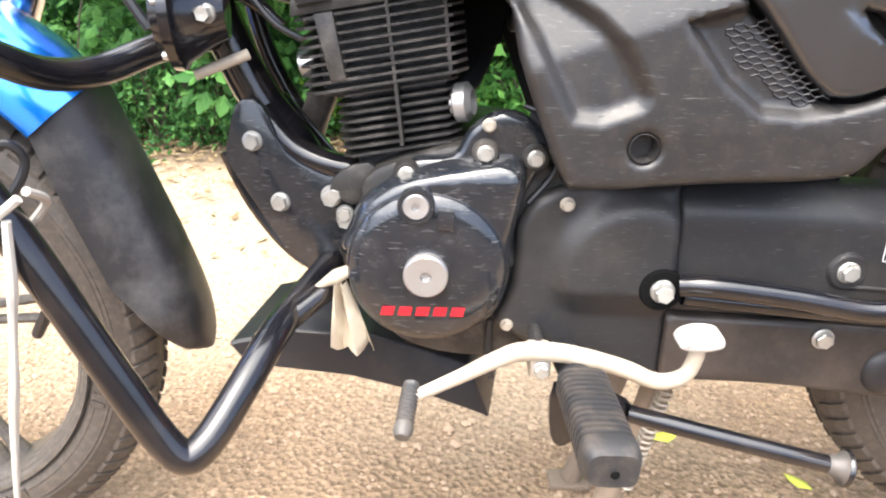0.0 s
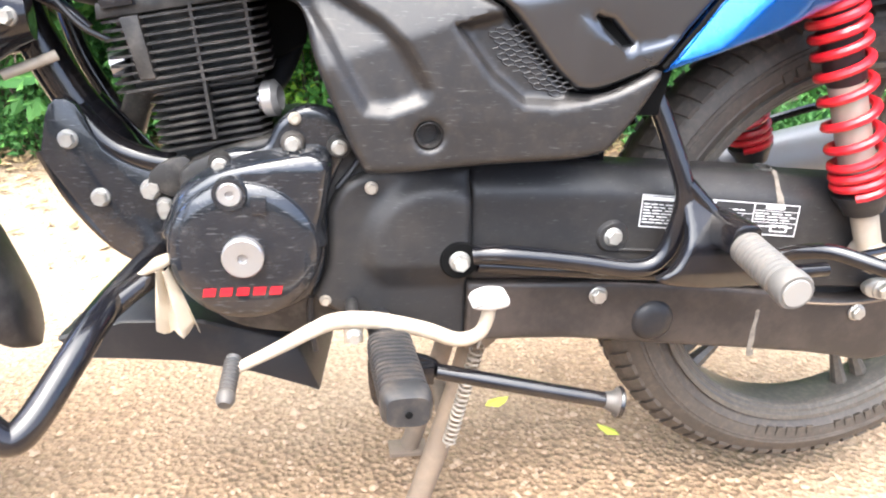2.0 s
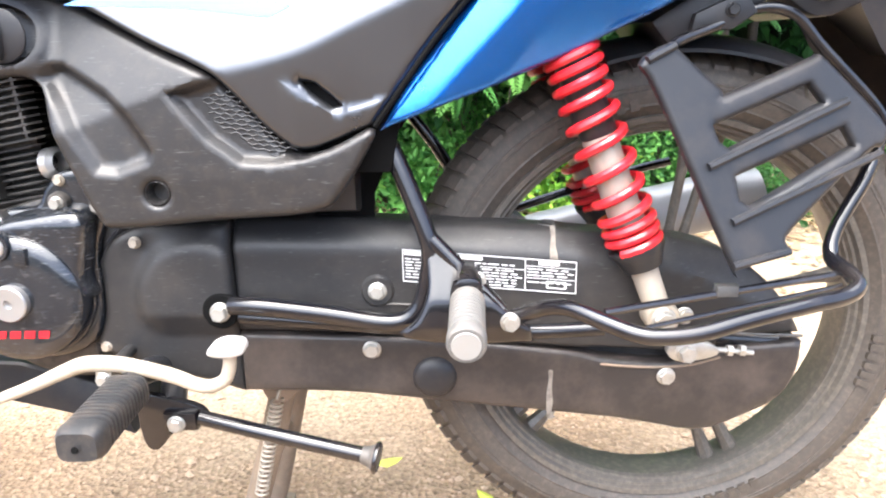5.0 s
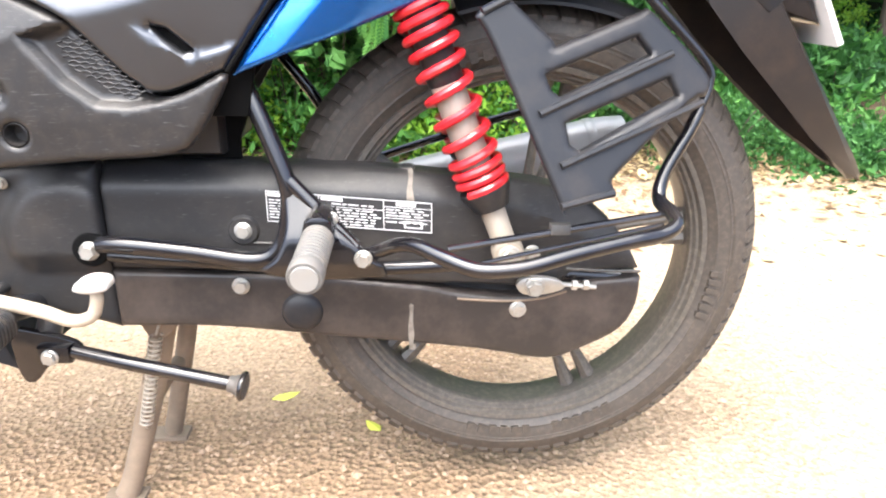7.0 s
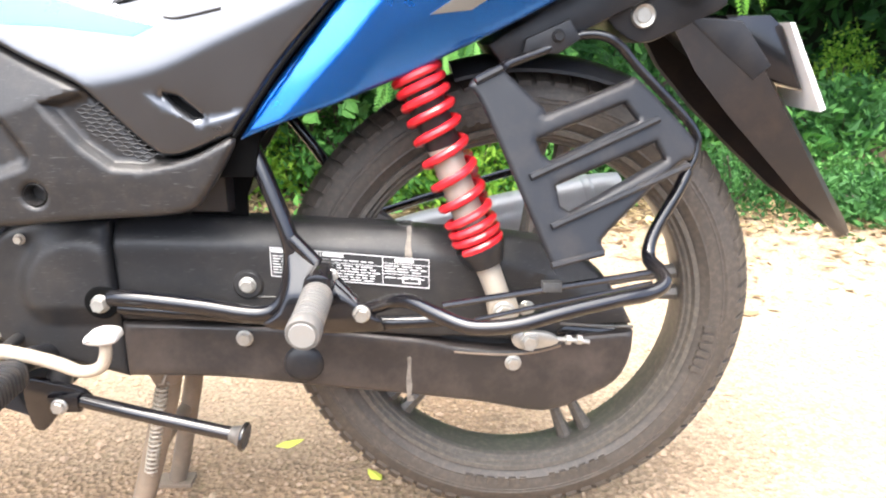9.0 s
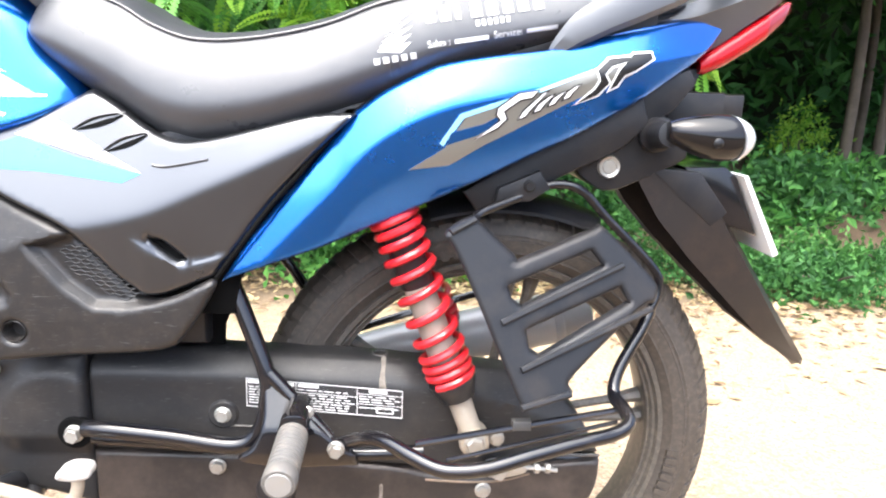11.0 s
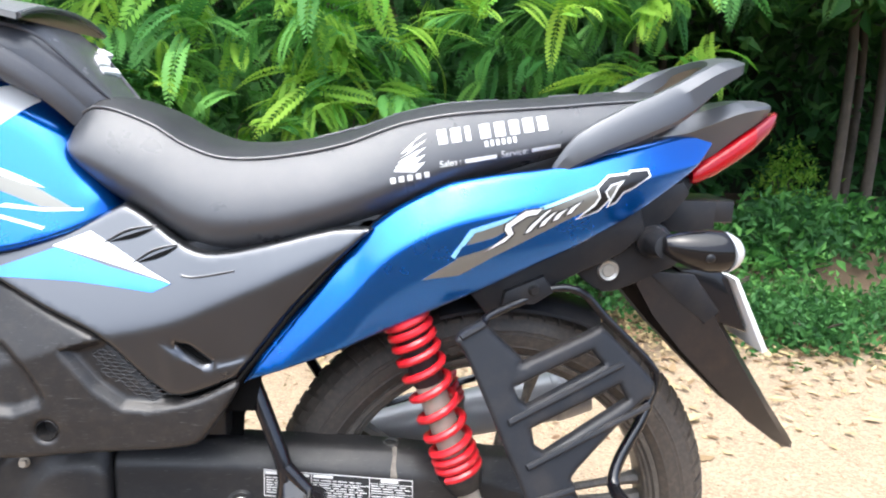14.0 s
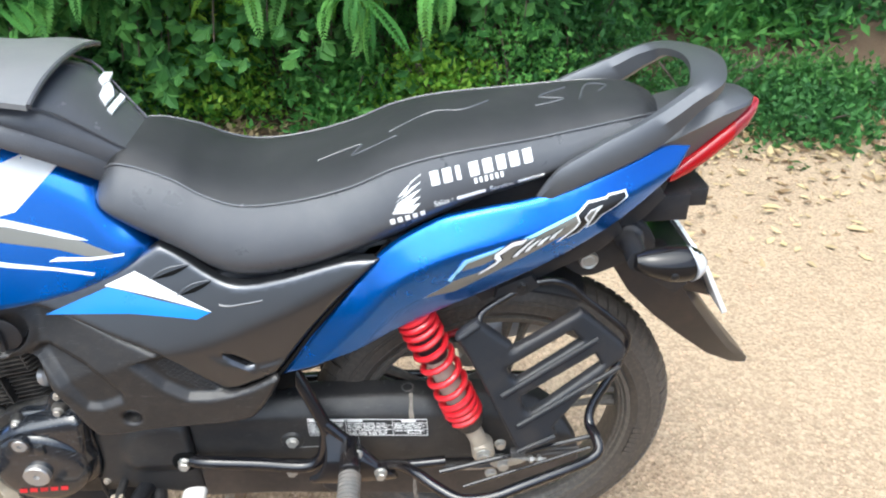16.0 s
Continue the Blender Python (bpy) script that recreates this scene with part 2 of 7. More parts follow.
M_CASELOW = surface("lower_case_plastic", (0.022, 0.019, 0.018), 0.42, dirt=(0.22, 0.165, 0.13), dirty=0.32, grain=0.2, grain_scale=700, second_scale=9)
M_CAP = surface("bright_cap", (0.30, 0.295, 0.28), 0.35, metal=0.25, dirt=DUST, dirty=0.2, second_scale=40)
M_SPLASH = surface("dried_splash", (0.20, 0.175, 0.145), 0.8, dirt=(0.05, 0.04, 0.035), dirty=0.95, second_scale=80)
M_ALLOY = surface("cast_alloy", (0.46, 0.45, 0.44), 0.36, metal=0.75, dirt=DUST, dirty=0.2)
M_IVORY = surface("worn_ivory_paint", (0.40, 0.345, 0.27), 0.55, dirt=(0.20, 0.145, 0.09), dirty=0.6, second_scale=45)
M_PALE = surface("pale_rubber", (0.50, 0.48, 0.45), 0.6, dirt=DUST, dirty=0.2)
M_MUDSTEEL = surface("muddy_steel", (0.19, 0.145, 0.105), 0.8, dirt=(0.34, 0.26, 0.18), dirty=0.7, second_scale=16)
M_RUST = surface("rusty_flap", (0.020, 0.017, 0.016), 0.36, dirt=(0.10, 0.062, 0.042), dirty=0.45, second_scale=13)
M_SILENCER = surface("silencer_grey", (0.36, 0.36, 0.36), 0.35, metal=0.2, dirt=DUST, dirty=0.25)
M_LENS = surface("red_lens", (0.34, 0.002, 0.006), 0.2, coat=0.2, shade=0.05)
M_LENS_PALE = surface("clear_lens", (0.24, 0.020, 0.030), 0.2, coat=0.3, shade=0.05)
M_CLEAR = surface("clear_plastic", (0.50, 0.51, 0.53), 0.12, coat=1.0, shade=0.1)
M_AMBER = surface("smoked_lens", (0.010, 0.009, 0.009), 0.12)
M_ROPE = surface("grey_rope", (0.40, 0.38, 0.34), 0.85, dirt=DUST, dirty=0.4, grain=0.5, grain_scale=300)
M_CLOTH = surface("pale_cloth", (0.42, 0.36, 0.27), 0.9, dirt=DUST, dirty=0.4, grain=0.5, grain_scale=500)
M_LABEL = surface("label_print", (0.03, 0.03, 0.032), 0.4, shade=0.05)
# one foliage in lit, middle and shaded tones: light put into the colour
M_LEAF = leaf_surface("leaf_lit", (0.11, 0.31, 0.028), (0.36, 0.58, 0.075), 0.45)
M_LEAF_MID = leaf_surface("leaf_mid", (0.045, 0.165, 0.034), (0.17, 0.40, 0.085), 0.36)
M_LEAF_DARK = leaf_surface("leaf_shaded", (0.019, 0.073, 0.020), (0.082, 0.22, 0.055), 0.28)
M_LEAF_CLIMB = leaf_surface("leaf_climber", (0.030, 0.110, 0.026), (0.12, 0.29, 0.065), 0.32)
M_LITTER = leaf_surface("dry_leaf", (0.15, 0.085, 0.045), (0.50, 0.40, 0.22), 0.1)
M_GREENLEAF = surface("fallen_green", (0.56, 0.58, 0.07), 0.5)
M_BARK = surface("bark", (0.075, 0.058, 0.044), 0.85, dirt=(0.20, 0.16, 0.12), dirty=0.4, second_scale=12, grain=0.8, grain_scale=60)
# near-black green: woodland shade is put into the colour
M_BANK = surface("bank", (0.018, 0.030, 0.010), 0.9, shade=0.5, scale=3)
M_PEBBLE = surface("pebble", (0.42, 0.30, 0.20), 0.9, shade=0.4, scale=120)


# ---------------------------------------------------------------- mesh helpers
def thing(name, label, category, at=(0, 0, 0), group="", kind=""):
    ob = new(name)
    ob.empty_display_size = 0.05
    ob.location = at
    return tagged(ob, label, category, group, kind)


def part(name, bm, material, parent=None, label="", smooth=True, angle=40):
    """Link a bmesh as one mesh object under a thing or a part."""
    bmesh.ops.recalc_face_normals(bm, faces=bm.faces)
    me = bpy.data.meshes.new(name)
    bm.to_mesh(me)
    bm.free()
    me.materials.append(material)
    if smooth:
        for p in me.polygons:
            p.use_smooth = True
        me.set_sharp_from_angle(angle=radians(angle))
    ob = new(name, me)
    if parent is not None:
        ob.parent = parent
        ob.matrix_parent_inverse = parent.matrix_basis.inverted() if parent.parent is None else Matrix()
    if label:
        tagged(ob, label)
    return ob


def curve(pts, sub=6, closed=False):
    """Catmull-Rom through the points."""
    p = [Vector(q) for q in pts]
    out = []
    n = len(p)
    for i in range(n if closed else n - 1):
        if closed:
            a, b, c, d = p[i - 1], p[i], p[(i + 1) % n], p[(i + 2) % n]
        else:
            a, b, c, d = p[max(i - 1, 0)], p[i], p[i + 1], p[min(i + 2, n - 1)]
        for k in range(sub):
            t = k / sub
            out.append(0.5 * (2 * b + (c - a) * t + (2 * a - 5 * b + 4 * c - d) * t * t + (3 * b - a - 3 * c + d) * t ** 3))
    if not closed:
        out.append(p[-1])
    return out


def sweep(bm, pts, r, seg=10, sub=5, flat=1.0, radii=None):
    """A round bar along a smooth line through the points."""
    line = curve(pts, sub) if sub > 1 else [Vector(p) for p in pts]
    n = len(line)
    rings, up = [], None
    for i, p in enumerate(line):
        d = (line[min(i + 1, n - 1)] - line[max(i - 1, 0)]).normalized()
        if up is None:
            up = d.orthogonal().normalized()
        up = (up - d * up.dot(d)).normalized()
        side = d.cross(up)
        rr = r if radii is None else float(np.interp(i / (n - 1), np.linspace(0, 1, len(radii)), radii))
        rings.append([bm.verts.new(p + rr * (math.cos(a) * up + flat * math.sin(a) * side)) for a in (2 * math.pi * k / seg for k in range(seg))])
    for a, b in zip(rings, rings[1:]):
        for k in range(seg):
            bm.faces.new((a[k], a[(k + 1) % seg], b[(k + 1) % seg], b[k]))
    bm.faces.new(rings[0][::-1])
    bm.faces.new(rings[-1])
    return bm


def bar(pts, r, seg=10, sub=5, flat=1.0, radii=None):
    return sweep(bmesh.new(), pts, r, seg, sub, flat, radii)


def lathe(bm, centre, profile, seg=40, axis=(0, -1, 0)):
    """Turn a profile of (radius, height along the axis) about an axis through centre."""
    c, w = Vector(centre), Vector(axis).normalized()
    u = w.orthogonal().normalized()
    v = w.cross(u)
    rings = []
    for r, h in profile:
        if r < 1e-5:
            rings.append([bm.verts.new(c + w * h)])
        else:
            rings.append([bm.verts.new(c + w * h + r * (math.cos(a) * u + math.sin(a) * v)) for a in (2 * math.pi * k / seg for k in range(seg))])
    for a, b in zip(rings, rings[1:]):
        for k in range(seg):
            q = [a[k % len(a)], a[(k + 1) % len(a)], b[(k + 1) % len(b)], b[k % len(b)]]
            q = list(dict.fromkeys(q))
            if len(q) > 2:
                bm.faces.new(q)
    return bm


def turned(centre, profile, seg=40, axis=(0, -1, 0)):
    return lathe(bmesh.new(), centre, profile, seg, axis)


def inside(p, poly):
    x, y = p
    hit = False
    for (x1, y1), (x2, y2) in zip(poly, poly[1:] + poly[:1]):
        if (y1 > y) != (y2 > y) and x < (x2 - x1) * (y - y1) / (y2 - y1) + x1:
            hit = not hit
    return hit


def smooth_outline(pts, sub=4, corners=()):
    """A rounded closed outline; the corner numbers given stay sharp."""
    n = len(pts)
    if not corners:
        return [(v.x, v.y) for v in curve([(x, y, 0) for x, y in pts], sub, True)]
    out = []
    cs = sorted(corners)
    for a, b in zip(cs, cs[1:] + [cs[0] + n]):
        seg = [pts[k % n] for k in range(a, b + 1)]
        out += [(v.x, v.y) for v in curve([(x, y, 0) for x, y in seg], sub)][:-1]
    return out


def resample(poly, step):
    out = []
    for (x1, y1), (x2, y2) in zip(poly, poly[1:] + poly[:1]):
        k = max(1, int(math.hypot(x2 - x1, y2 - y1) / step))
        out += [(x1 + (x2 - x1) * i / k, y1 + (y2 - y1) * i / k) for i in range(k)]
    return out


def shell(outline, depth, holes=(), step=0.008, edge=0.008, drop=0.006, thick=0.004, side=-1, guides=()):
    """A moulded panel over an outline in x and z. depth(x, z) is how far it stands out from the middle plane; the rim rolls in by drop over edge."""
    from mathutils.geometry import delaunay_2d_cdt
    loops = [resample(list(outline), step)] + [resample(list(h), step) for h in holes]
    pts, edges = [], []
    for lp in loops:
        s = len(pts)
        pts += lp
        edges += [(s + i, s + (i + 1) % len(lp)) for i in range(len(lp))]
    rim = np.array(loops[0])
    p0 = np.concatenate([np.array(q) for q in loops])
    p1 = np.concatenate([np.roll(np.array(q), -1, 0) for q in loops])
    along = p1 - p0
    size2 = (along ** 2).sum(1) + 1e-12

    def rim_gap(p):
        t = np.clip(((np.array(p) - p0) * along).sum(1) / size2, 0, 1)
        return float(np.min(np.hypot(*(p0 + along * t[:, None] - np.array(p)).T)))

    # rows that follow the rim, so that its rolled edge stays clean
    clear = step * 0.55
    if edge >= 0.003:
        for lp in loops:
            q = np.array(lp)
            t = np.roll(q, -1, 0) - np.roll(q, 1, 0)
            nrm = np.stack([-t[:, 1], t[:, 0]], 1) / (np.hypot(*t.T)[:, None] + 1e-9)
            for far in (0.3, 0.65, 1.05):
                for s in (-1, 1):
                    for p in q + nrm * edge * far * s:
                        p = (float(p[0]), float(p[1]))
                        if inside(p, loops[0]) and not any(inside(p, h) for h in loops[1:]) and rim_gap(p) > edge * far * 0.93:
                            pts.append(p)
        clear = edge * 1.05 + step * 0.4
    # rows along moulded creases inside the panel
    along_pts = []
    for line, closed, offs in guides:
        q = np.array(resample(list(line), step * 0.8)) if closed else np.array(resample(list(line) + list(line)[-2:0:-1], step * 0.8)[:max(2, int(sum(math.dist(a, b) for a, b in zip(line, line[1:])) / step / 0.8))])
        t = np.roll(q, -1, 0) - np.roll(q, 1, 0) if closed else np.gradient(q, axis=0)
        area = float(np.sum(q[:, 0] * np.roll(q[:, 1], -1) - np.roll(q[:, 0], -1) * q[:, 1])) if closed else 1.0
        nrm = np.stack([-t[:, 1], t[:, 0]], 1) / (np.hypot(*t.T)[:, None] + 1e-9) * (1 if area > 0 else -1)
        for o in offs:
            for p in q + nrm * o:
                p = (float(p[0]), float(p[1]))
                if inside(p, loops[0]) and not any(inside(p, h) for h in loops[1:]) and rim_gap(p) > clear:
                    along_pts.append(p)
    if along_pts:
        keep_pts = []
        for p in along_pts:
            if not keep_pts or float(np.min(np.hypot(*(np.array(keep_pts) - np.array(p)).T))) > step * 0.45:
                keep_pts.append(p)
        pts += keep_pts
        along_pts = np.array(keep_pts)
    lo, hi = rim.min(0), rim.max(0)
    nx, nz = int((hi[0] - lo[0]) / step) + 1, int((hi[1] - lo[1]) / step) + 1
    for i in range(nx):
        for j in range(nz):
            p = (lo[0] + (i + 0.5 * (j % 2)) * step, lo[1] + j * step)
            if inside(p, loops[0]) and not any(inside(p, h) for h in loops[1:]) and rim_gap(p) > clear and (len(along_pts) == 0 or float(np.min(np.hypot(*(along_pts - np.array(p)).T))) > step * 0.7):
                pts.append(p)
    vs, _, fs, _, _, _ = delaunay_2d_cdt([Vector(p) for p in pts], edges, [], 0, 1e-6)
    keep = []
    for f in fs:
        c = sum((vs[k] for k in f), Vector((0, 0))) / len(f)
        if inside(c, loops[0]) and not any(inside(c, h) for h in loops[1:]):
            keep.append(f)
    bm = bmesh.new()
    front, back = {}, {}
    used = {k for f in keep for k in f}
    for k in used:
        x, z = vs[k]
        g = rim_gap((x, z))
        roll = drop * (1 - min(1, g / edge)) ** 2
        d = depth(x, z)
        front[k] = bm.verts.new((x, side * (d - roll), z))
        back[k] = bm.verts.new((x, side * (d - drop - thick), z))
    count = {}
    for f in keep:
        bm.faces.new([front[k] for k in f])
        bm.faces.new([back[k] for k in reversed(f)])
        for a, b in zip(f, f[1:] + f[:1]):
            e = (min(a, b), max(a, b))
            count[e] = count.get(e, 0) + 1
    for (a, b), c in count.items():
        if c == 1:
            bm.faces.new((front[a], front[b], back[b], back[a]))
    return bm


def slab(outline, y0, y1, bevel=0.003, seg=2):
    """A plate of an outline in x and z, between two depths, with eased edges."""
    bm = bmesh.new()
    a = [bm.verts.new((x, y0, z)) for x, z in outline]
    b = [bm.verts.new((x, y1, z)) for x, z in outline]
    bm.faces.new(a)
    bm.faces.new(b[::-1])
    n = len(a)
    for k in range(n):
        bm.faces.new((a[k], b[k], b[(k + 1) % n], a[(k + 1) % n]))
    if bevel:
        bmesh.ops.recalc_face_normals(bm, faces=bm.faces)
        ring = [e for e in bm.edges if (e.verts[0] in a) == (e.verts[1] in a)]
        bmesh.ops.bevel(bm, geom=ring, offset=bevel, segments=seg, profile=0.5, affect="EDGES")
    return bm


def block(x0, x1, y0, y1, z0, z1, bevel=0.003):
    return slab([(x0, z0), (x1, z0), (x1, z1), (x0, z1)], y0, y1, bevel)


def circle(cx, cz, r, n=32):
    return [(cx + r * math.cos(2 * math.pi * k / n), cz + r * math.sin(2 * math.pi * k / n)) for k in range(n)]


def bolt(at, r, parent, material=None, h=0.006, name="bolt", washer=True, axis=(0, -1, 0)):
    """A hexagon head on a washer flange."""
    bm = bmesh.new()
    if washer:
        lathe(bm, at, [(0, 0.0), (r * 1.25, 0.0), (r * 1.25, h * 0.2), (r * 1.1, h * 0.32), (0, h * 0.32)], 20, axis)
    lathe(bm, at, [(0, h * 0.2), (r, h * 0.2), (r, h * 0.85), (r * 0.86, h), (0, h * 0.97)], 6, axis)
    return part(name, bm, material or M_ZINC, parent, smooth=False)


def lin(x, xs, ys):
    return float(np.interp(x, xs, ys))


def soft(x, xs, ys):
    """Smooth curve through the given values, level beyond its ends."""
    if x <= xs[0]:
        return ys[0]
    if x >= xs[-1]:
        return ys[-1]
    i = max(k for k in range(len(xs) - 1) if xs[k] <= x)

    def slope(k):
        a, b = max(0, k - 1), min(len(xs) - 1, k + 1)
        return (ys[b] - ys[a]) / (xs[b] - xs[a])

    w = xs[i + 1] - xs[i]
    t = (x - xs[i]) / w
    return (2 * t ** 3 - 3 * t * t + 1) * ys[i] + (t ** 3 - 2 * t * t + t) * w * slope(i) + (3 * t * t - 2 * t ** 3) * ys[i + 1] + (t ** 3 - t * t) * w * slope(i + 1)


def crease(v, w):
    """Positive part of v with its corner rounded over w."""
    return 0.5 * (v + math.sqrt(v * v + w * w)) - 0.5 * w * (1 if v > 0 else math.exp(v / w))


# ---------------------------------------------------------------- the motorcycle
bike = thing("motorcycle", "blue and grey commuter motorcycle parked upright on its centre stand", "motorcycle", (-0.55, 0, 0))
AX, AZ, RW = -0.008, 0.402, 0.318
FX, FZ, RF = -1.335, 0.335, 0.293


# wheels
def wheel(name, cx, cz, r, width, parent):
    k = r / 0.309
    c = (cx, 0, cz)
    rim = turned(c, [(0.2185 * k, 0.022), (0.2205 * k, 0.028), (0.2225 * k, 0.0285), (0.2255 * k, 0.033), (0.2285 * k, 0.0335), (0.2315 * k, 0.039), (0.2375 * k, 0.040), (0.239 * k, 0.034), (0.230 * k, 0.024),
                     (0.230 * k, -0.024), (0.239 * k, -0.034), (0.2375 * k, -0.040), (0.2315 * k, -0.039), (0.2285 * k, -0.0335), (0.2255 * k, -0.033), (0.2225 * k, -0.0285), (0.2205 * k, -0.028), (0.2185 * k, -0.022),
                     (0.217 * k, 0.0), (0.2185 * k, 0.022)], 72)
    w = part(name, rim, M_RIM, parent, "dusty black cast alloy rim")
    h = width / 2
    prof = [(0.235, 0.72), (0.2445, 0.90), (0.249, 0.955), (0.2497, 0.975), (0.2512, 0.975), (0.252, 0.965), (0.257, 1.0), (0.2655, 1.0), (0.266, 1.015), (0.2672, 1.015), (0.268, 0.99), (0.270, 0.985), (0.2705, 1.0), (0.2725, 1.0), (0.273, 0.97), (0.287, 0.86), (0.298, 0.62), (0.305, 0.33), (0.309, 0.0)]
    prof = prof + [(a, -b) for a, b in prof[-2::-1]]
    tyre = part("tyre", turned(c, [(a * k, b * h) for a, b in prof], 96), M_RUBBER, w, "worn brown-dusted rubber tyre")
    # tread blocks at the shoulders and across the crown
    bm = bmesh.new()
    n = 84
    for s in (-1, 1):
        for i in range(n):
            a = 2 * math.pi * (i + (0.5 if s > 0 else 0)) / n
            da = 2 * math.pi / n * 0.36
            lean = 0.35 * 2 * math.pi / n
            ring = []
            for rr, y, off in ((0.2885, 0.86, 0.0), (0.2995, 0.62, lean * 0.5), (0.3065, 0.32, lean)):
                for lift in (-0.002, 0.0032):
                    ring.append([((rr + lift) * k, y * h * s, a + off - da), ((rr + lift) * k, y * h * s, a + off + da)])
            vs = [[bm.verts.new((cx + q[0] * math.cos(q[2]), q[1], cz + q[0] * math.sin(q[2]))) for q in row] for row in ring]
            lo, hi = vs[0::2], vs[1::2]
            for j in range(2):
                bm.faces.new((hi[j][0], hi[j][1], hi[j + 1][1], hi[j + 1][0]))
                bm.faces.new((lo[j][0], hi[j][0], hi[j + 1][0], lo[j + 1][0]))
                bm.faces.new((lo[j][1], hi[j][1], hi[j + 1][1], lo[j + 1][1]))
            bm.faces.new((lo[0][0], lo[0][1], hi[0][1], hi[0][0]))
            bm.faces.new((lo[2][0], lo[2][1], hi[2][1], hi[2][0]))
    tagged(part("tread", bm, M_RUBBER, w, smooth=False), kind="stuff")
    hub = bmesh.new()
    lathe(hub, c, [(0.0, 0.05), (0.03, 0.05), (0.065, 0.04), (0.07, 0.03), (0.07, -0.03), (0.065, -0.04), (0.03, -0.05), (0, -0.05)], 32)
    part("hub", hub, M_RIM, w)
    for i in range(5):
        for s in (-1, 1):
            a = radians(-65 + 72 * i) + s * radians(4.0)
            a0 = radians(-65 + 72 * i) + s * radians(7)
            p0, p1 = (cx + 0.055 * math.cos(a0), 0, cz + 0.055 * math.sin(a0)), (cx + 0.219 * k * math.cos(a), 0, cz + 0.219 * k * math.sin(a))
            pm = tuple((u + v) / 2 for u, v in zip(p0, p1))
            part("spoke", bar([p0, pm, p1], 0.007, 8, 3, radii=[0.010, 0.0062, 0.0062, 0.012]), M_RIM, w)
    # raised sidewall marks, too worn to read
    for a0, a1, r0, r1 in ((-20, -4, 0.246, 0.262), (-78, -58, 0.247, 0.259), (-105, -84, 0.247, 0.259), (160, 176, 0.246, 0.262), (100, 122, 0.247, 0.259)):
        m = 6
        for i in range(m):
            bm = bmesh.new()
            b0, b1 = radians(a0 + (a1 - a0) * i / m), radians(a0 + (a1 - a0) * (i + 0.62) / m)
            y = h * 0.985
            q = [(r0, b0), (r1, b0), (r1, b1), (r0, b1)]
            top = [bm.verts.new((cx + rr * k * math.cos(t), -y - 0.0022, cz + rr * k * math.sin(t))) for rr, t in q]
            low = [bm.verts.new((cx + rr * k * math.cos(t), -y + 0.004, cz + rr * k * math.sin(t))) for rr, t in q]
            bm.faces.new(top)
            for j in range(4):
                bm.faces.new((top[j], top[(j + 1) % 4], low[(j + 1) % 4], low[j]))
            part("sidewall_mark", bm, M_RUBBER, w, smooth=False)
    return w


wheel("rear_wheel", AX, AZ, RW, 0.088, bike)
wheel("front_wheel", FX, FZ, RF, 0.084, bike)


# front fender: blue shell over a long black rubber tail
def arc_guard(cx, cz, r, a0, a1, half, crown, n=26, flare=None, thick=0.004, tip=0.0, kick=0.0, skirt=0.012, rise=0.0, lobe=0.0):
    bm = bmesh.new()
    rows = []
    for i in range(n + 1):
        t = i / n
        a = radians(a0 + (a1 - a0) * t)
        hw = half * (1.0 if flare is None else float(np.interp(t, np.linspace(0, 1, len(flare)), flare)))
        turn_in = skirt * (min(1, t / lobe) ** 0.75 if lobe else 1)
        row = []
        for lay in (0, 1):
            for j in range(13):
                u = -1 + 2 * j / 12
                b = a + radians(tip) * (1 - 2 * u * u) ** 2 * (1 - t) ** 6
                rr = r - thick * lay + crown * (0.45 + 0.55 * hw / half) * (1 - u * u) - (turn_in * abs(u) ** 4) + rise * t ** 3 + kick * (1 - t) ** 1.6
                row.append(bm.verts.new((cx + rr * math.cos(b), hw * u, cz + rr * math.sin(b))))
        rows.append(row)
    for p, q in zip(rows, rows[1:]):
        for j in range(12):
            bm.faces.new((p[j], p[j + 1], q[j + 1], q[j]))
            bm.faces.new((p[13 + j], q[13 + j], q[14 + j], p[14 + j]))
        bm.faces.new((p[0], q[0], q[13], p[13]))
        bm.faces.new((p[12], p[25], q[25], q[12]))
    for row in (rows[0], rows[-1]):
        for j in range(12):
            bm.faces.new((row[j], row[13 + j], row[14 + j], row[j + 1]))
    return bm


fender = part("front_fender", arc_guard(FX + 0.010, FZ + 0.032, 0.342, 43, 150, 0.066, 0.030, kick=-0.018, skirt=0.03), M_BLUE, bike, "glossy blue front fender")
part("fender_tail", arc_guard(FX + 0.010, FZ + 0.032, 0.295, -9.0, 43.6, 0.060, 0.008, n=60, kick=0.046, skirt=0.050, rise=0.048, lobe=0.34, flare=[0.16, 0.52, 0.68, 0.78, 0.86, 0.92, 0.96, 0.99] + [1.0] * 32), M_FENDER, fender, "dusty black rubber fender tail")

# fork
for s in (-1, 1):
    leg = part("fork_leg", turned((-1.335, s * 0.085, 0.335), [(0, -0.02), (0.024, -0.02), (0.027, 0.0), (0.027, 0.28), (0.024, 0.30), (0.0165, 0.305), (0.0165, 0.58), (0, 0.58)], 24, (0.42, 0, 0.907)), M_PLASTIC, bike, "black fork leg with a dusty tube")
    part("fork_tube", turned((-1.208, s * 0.085, 0.607), [(0, 0), (0.0175, 0), (0.0175, 0.3), (0, 0.3)], 20, (0.42, 0, 0.907)), M_CHROME, leg, "chromed fork tube")

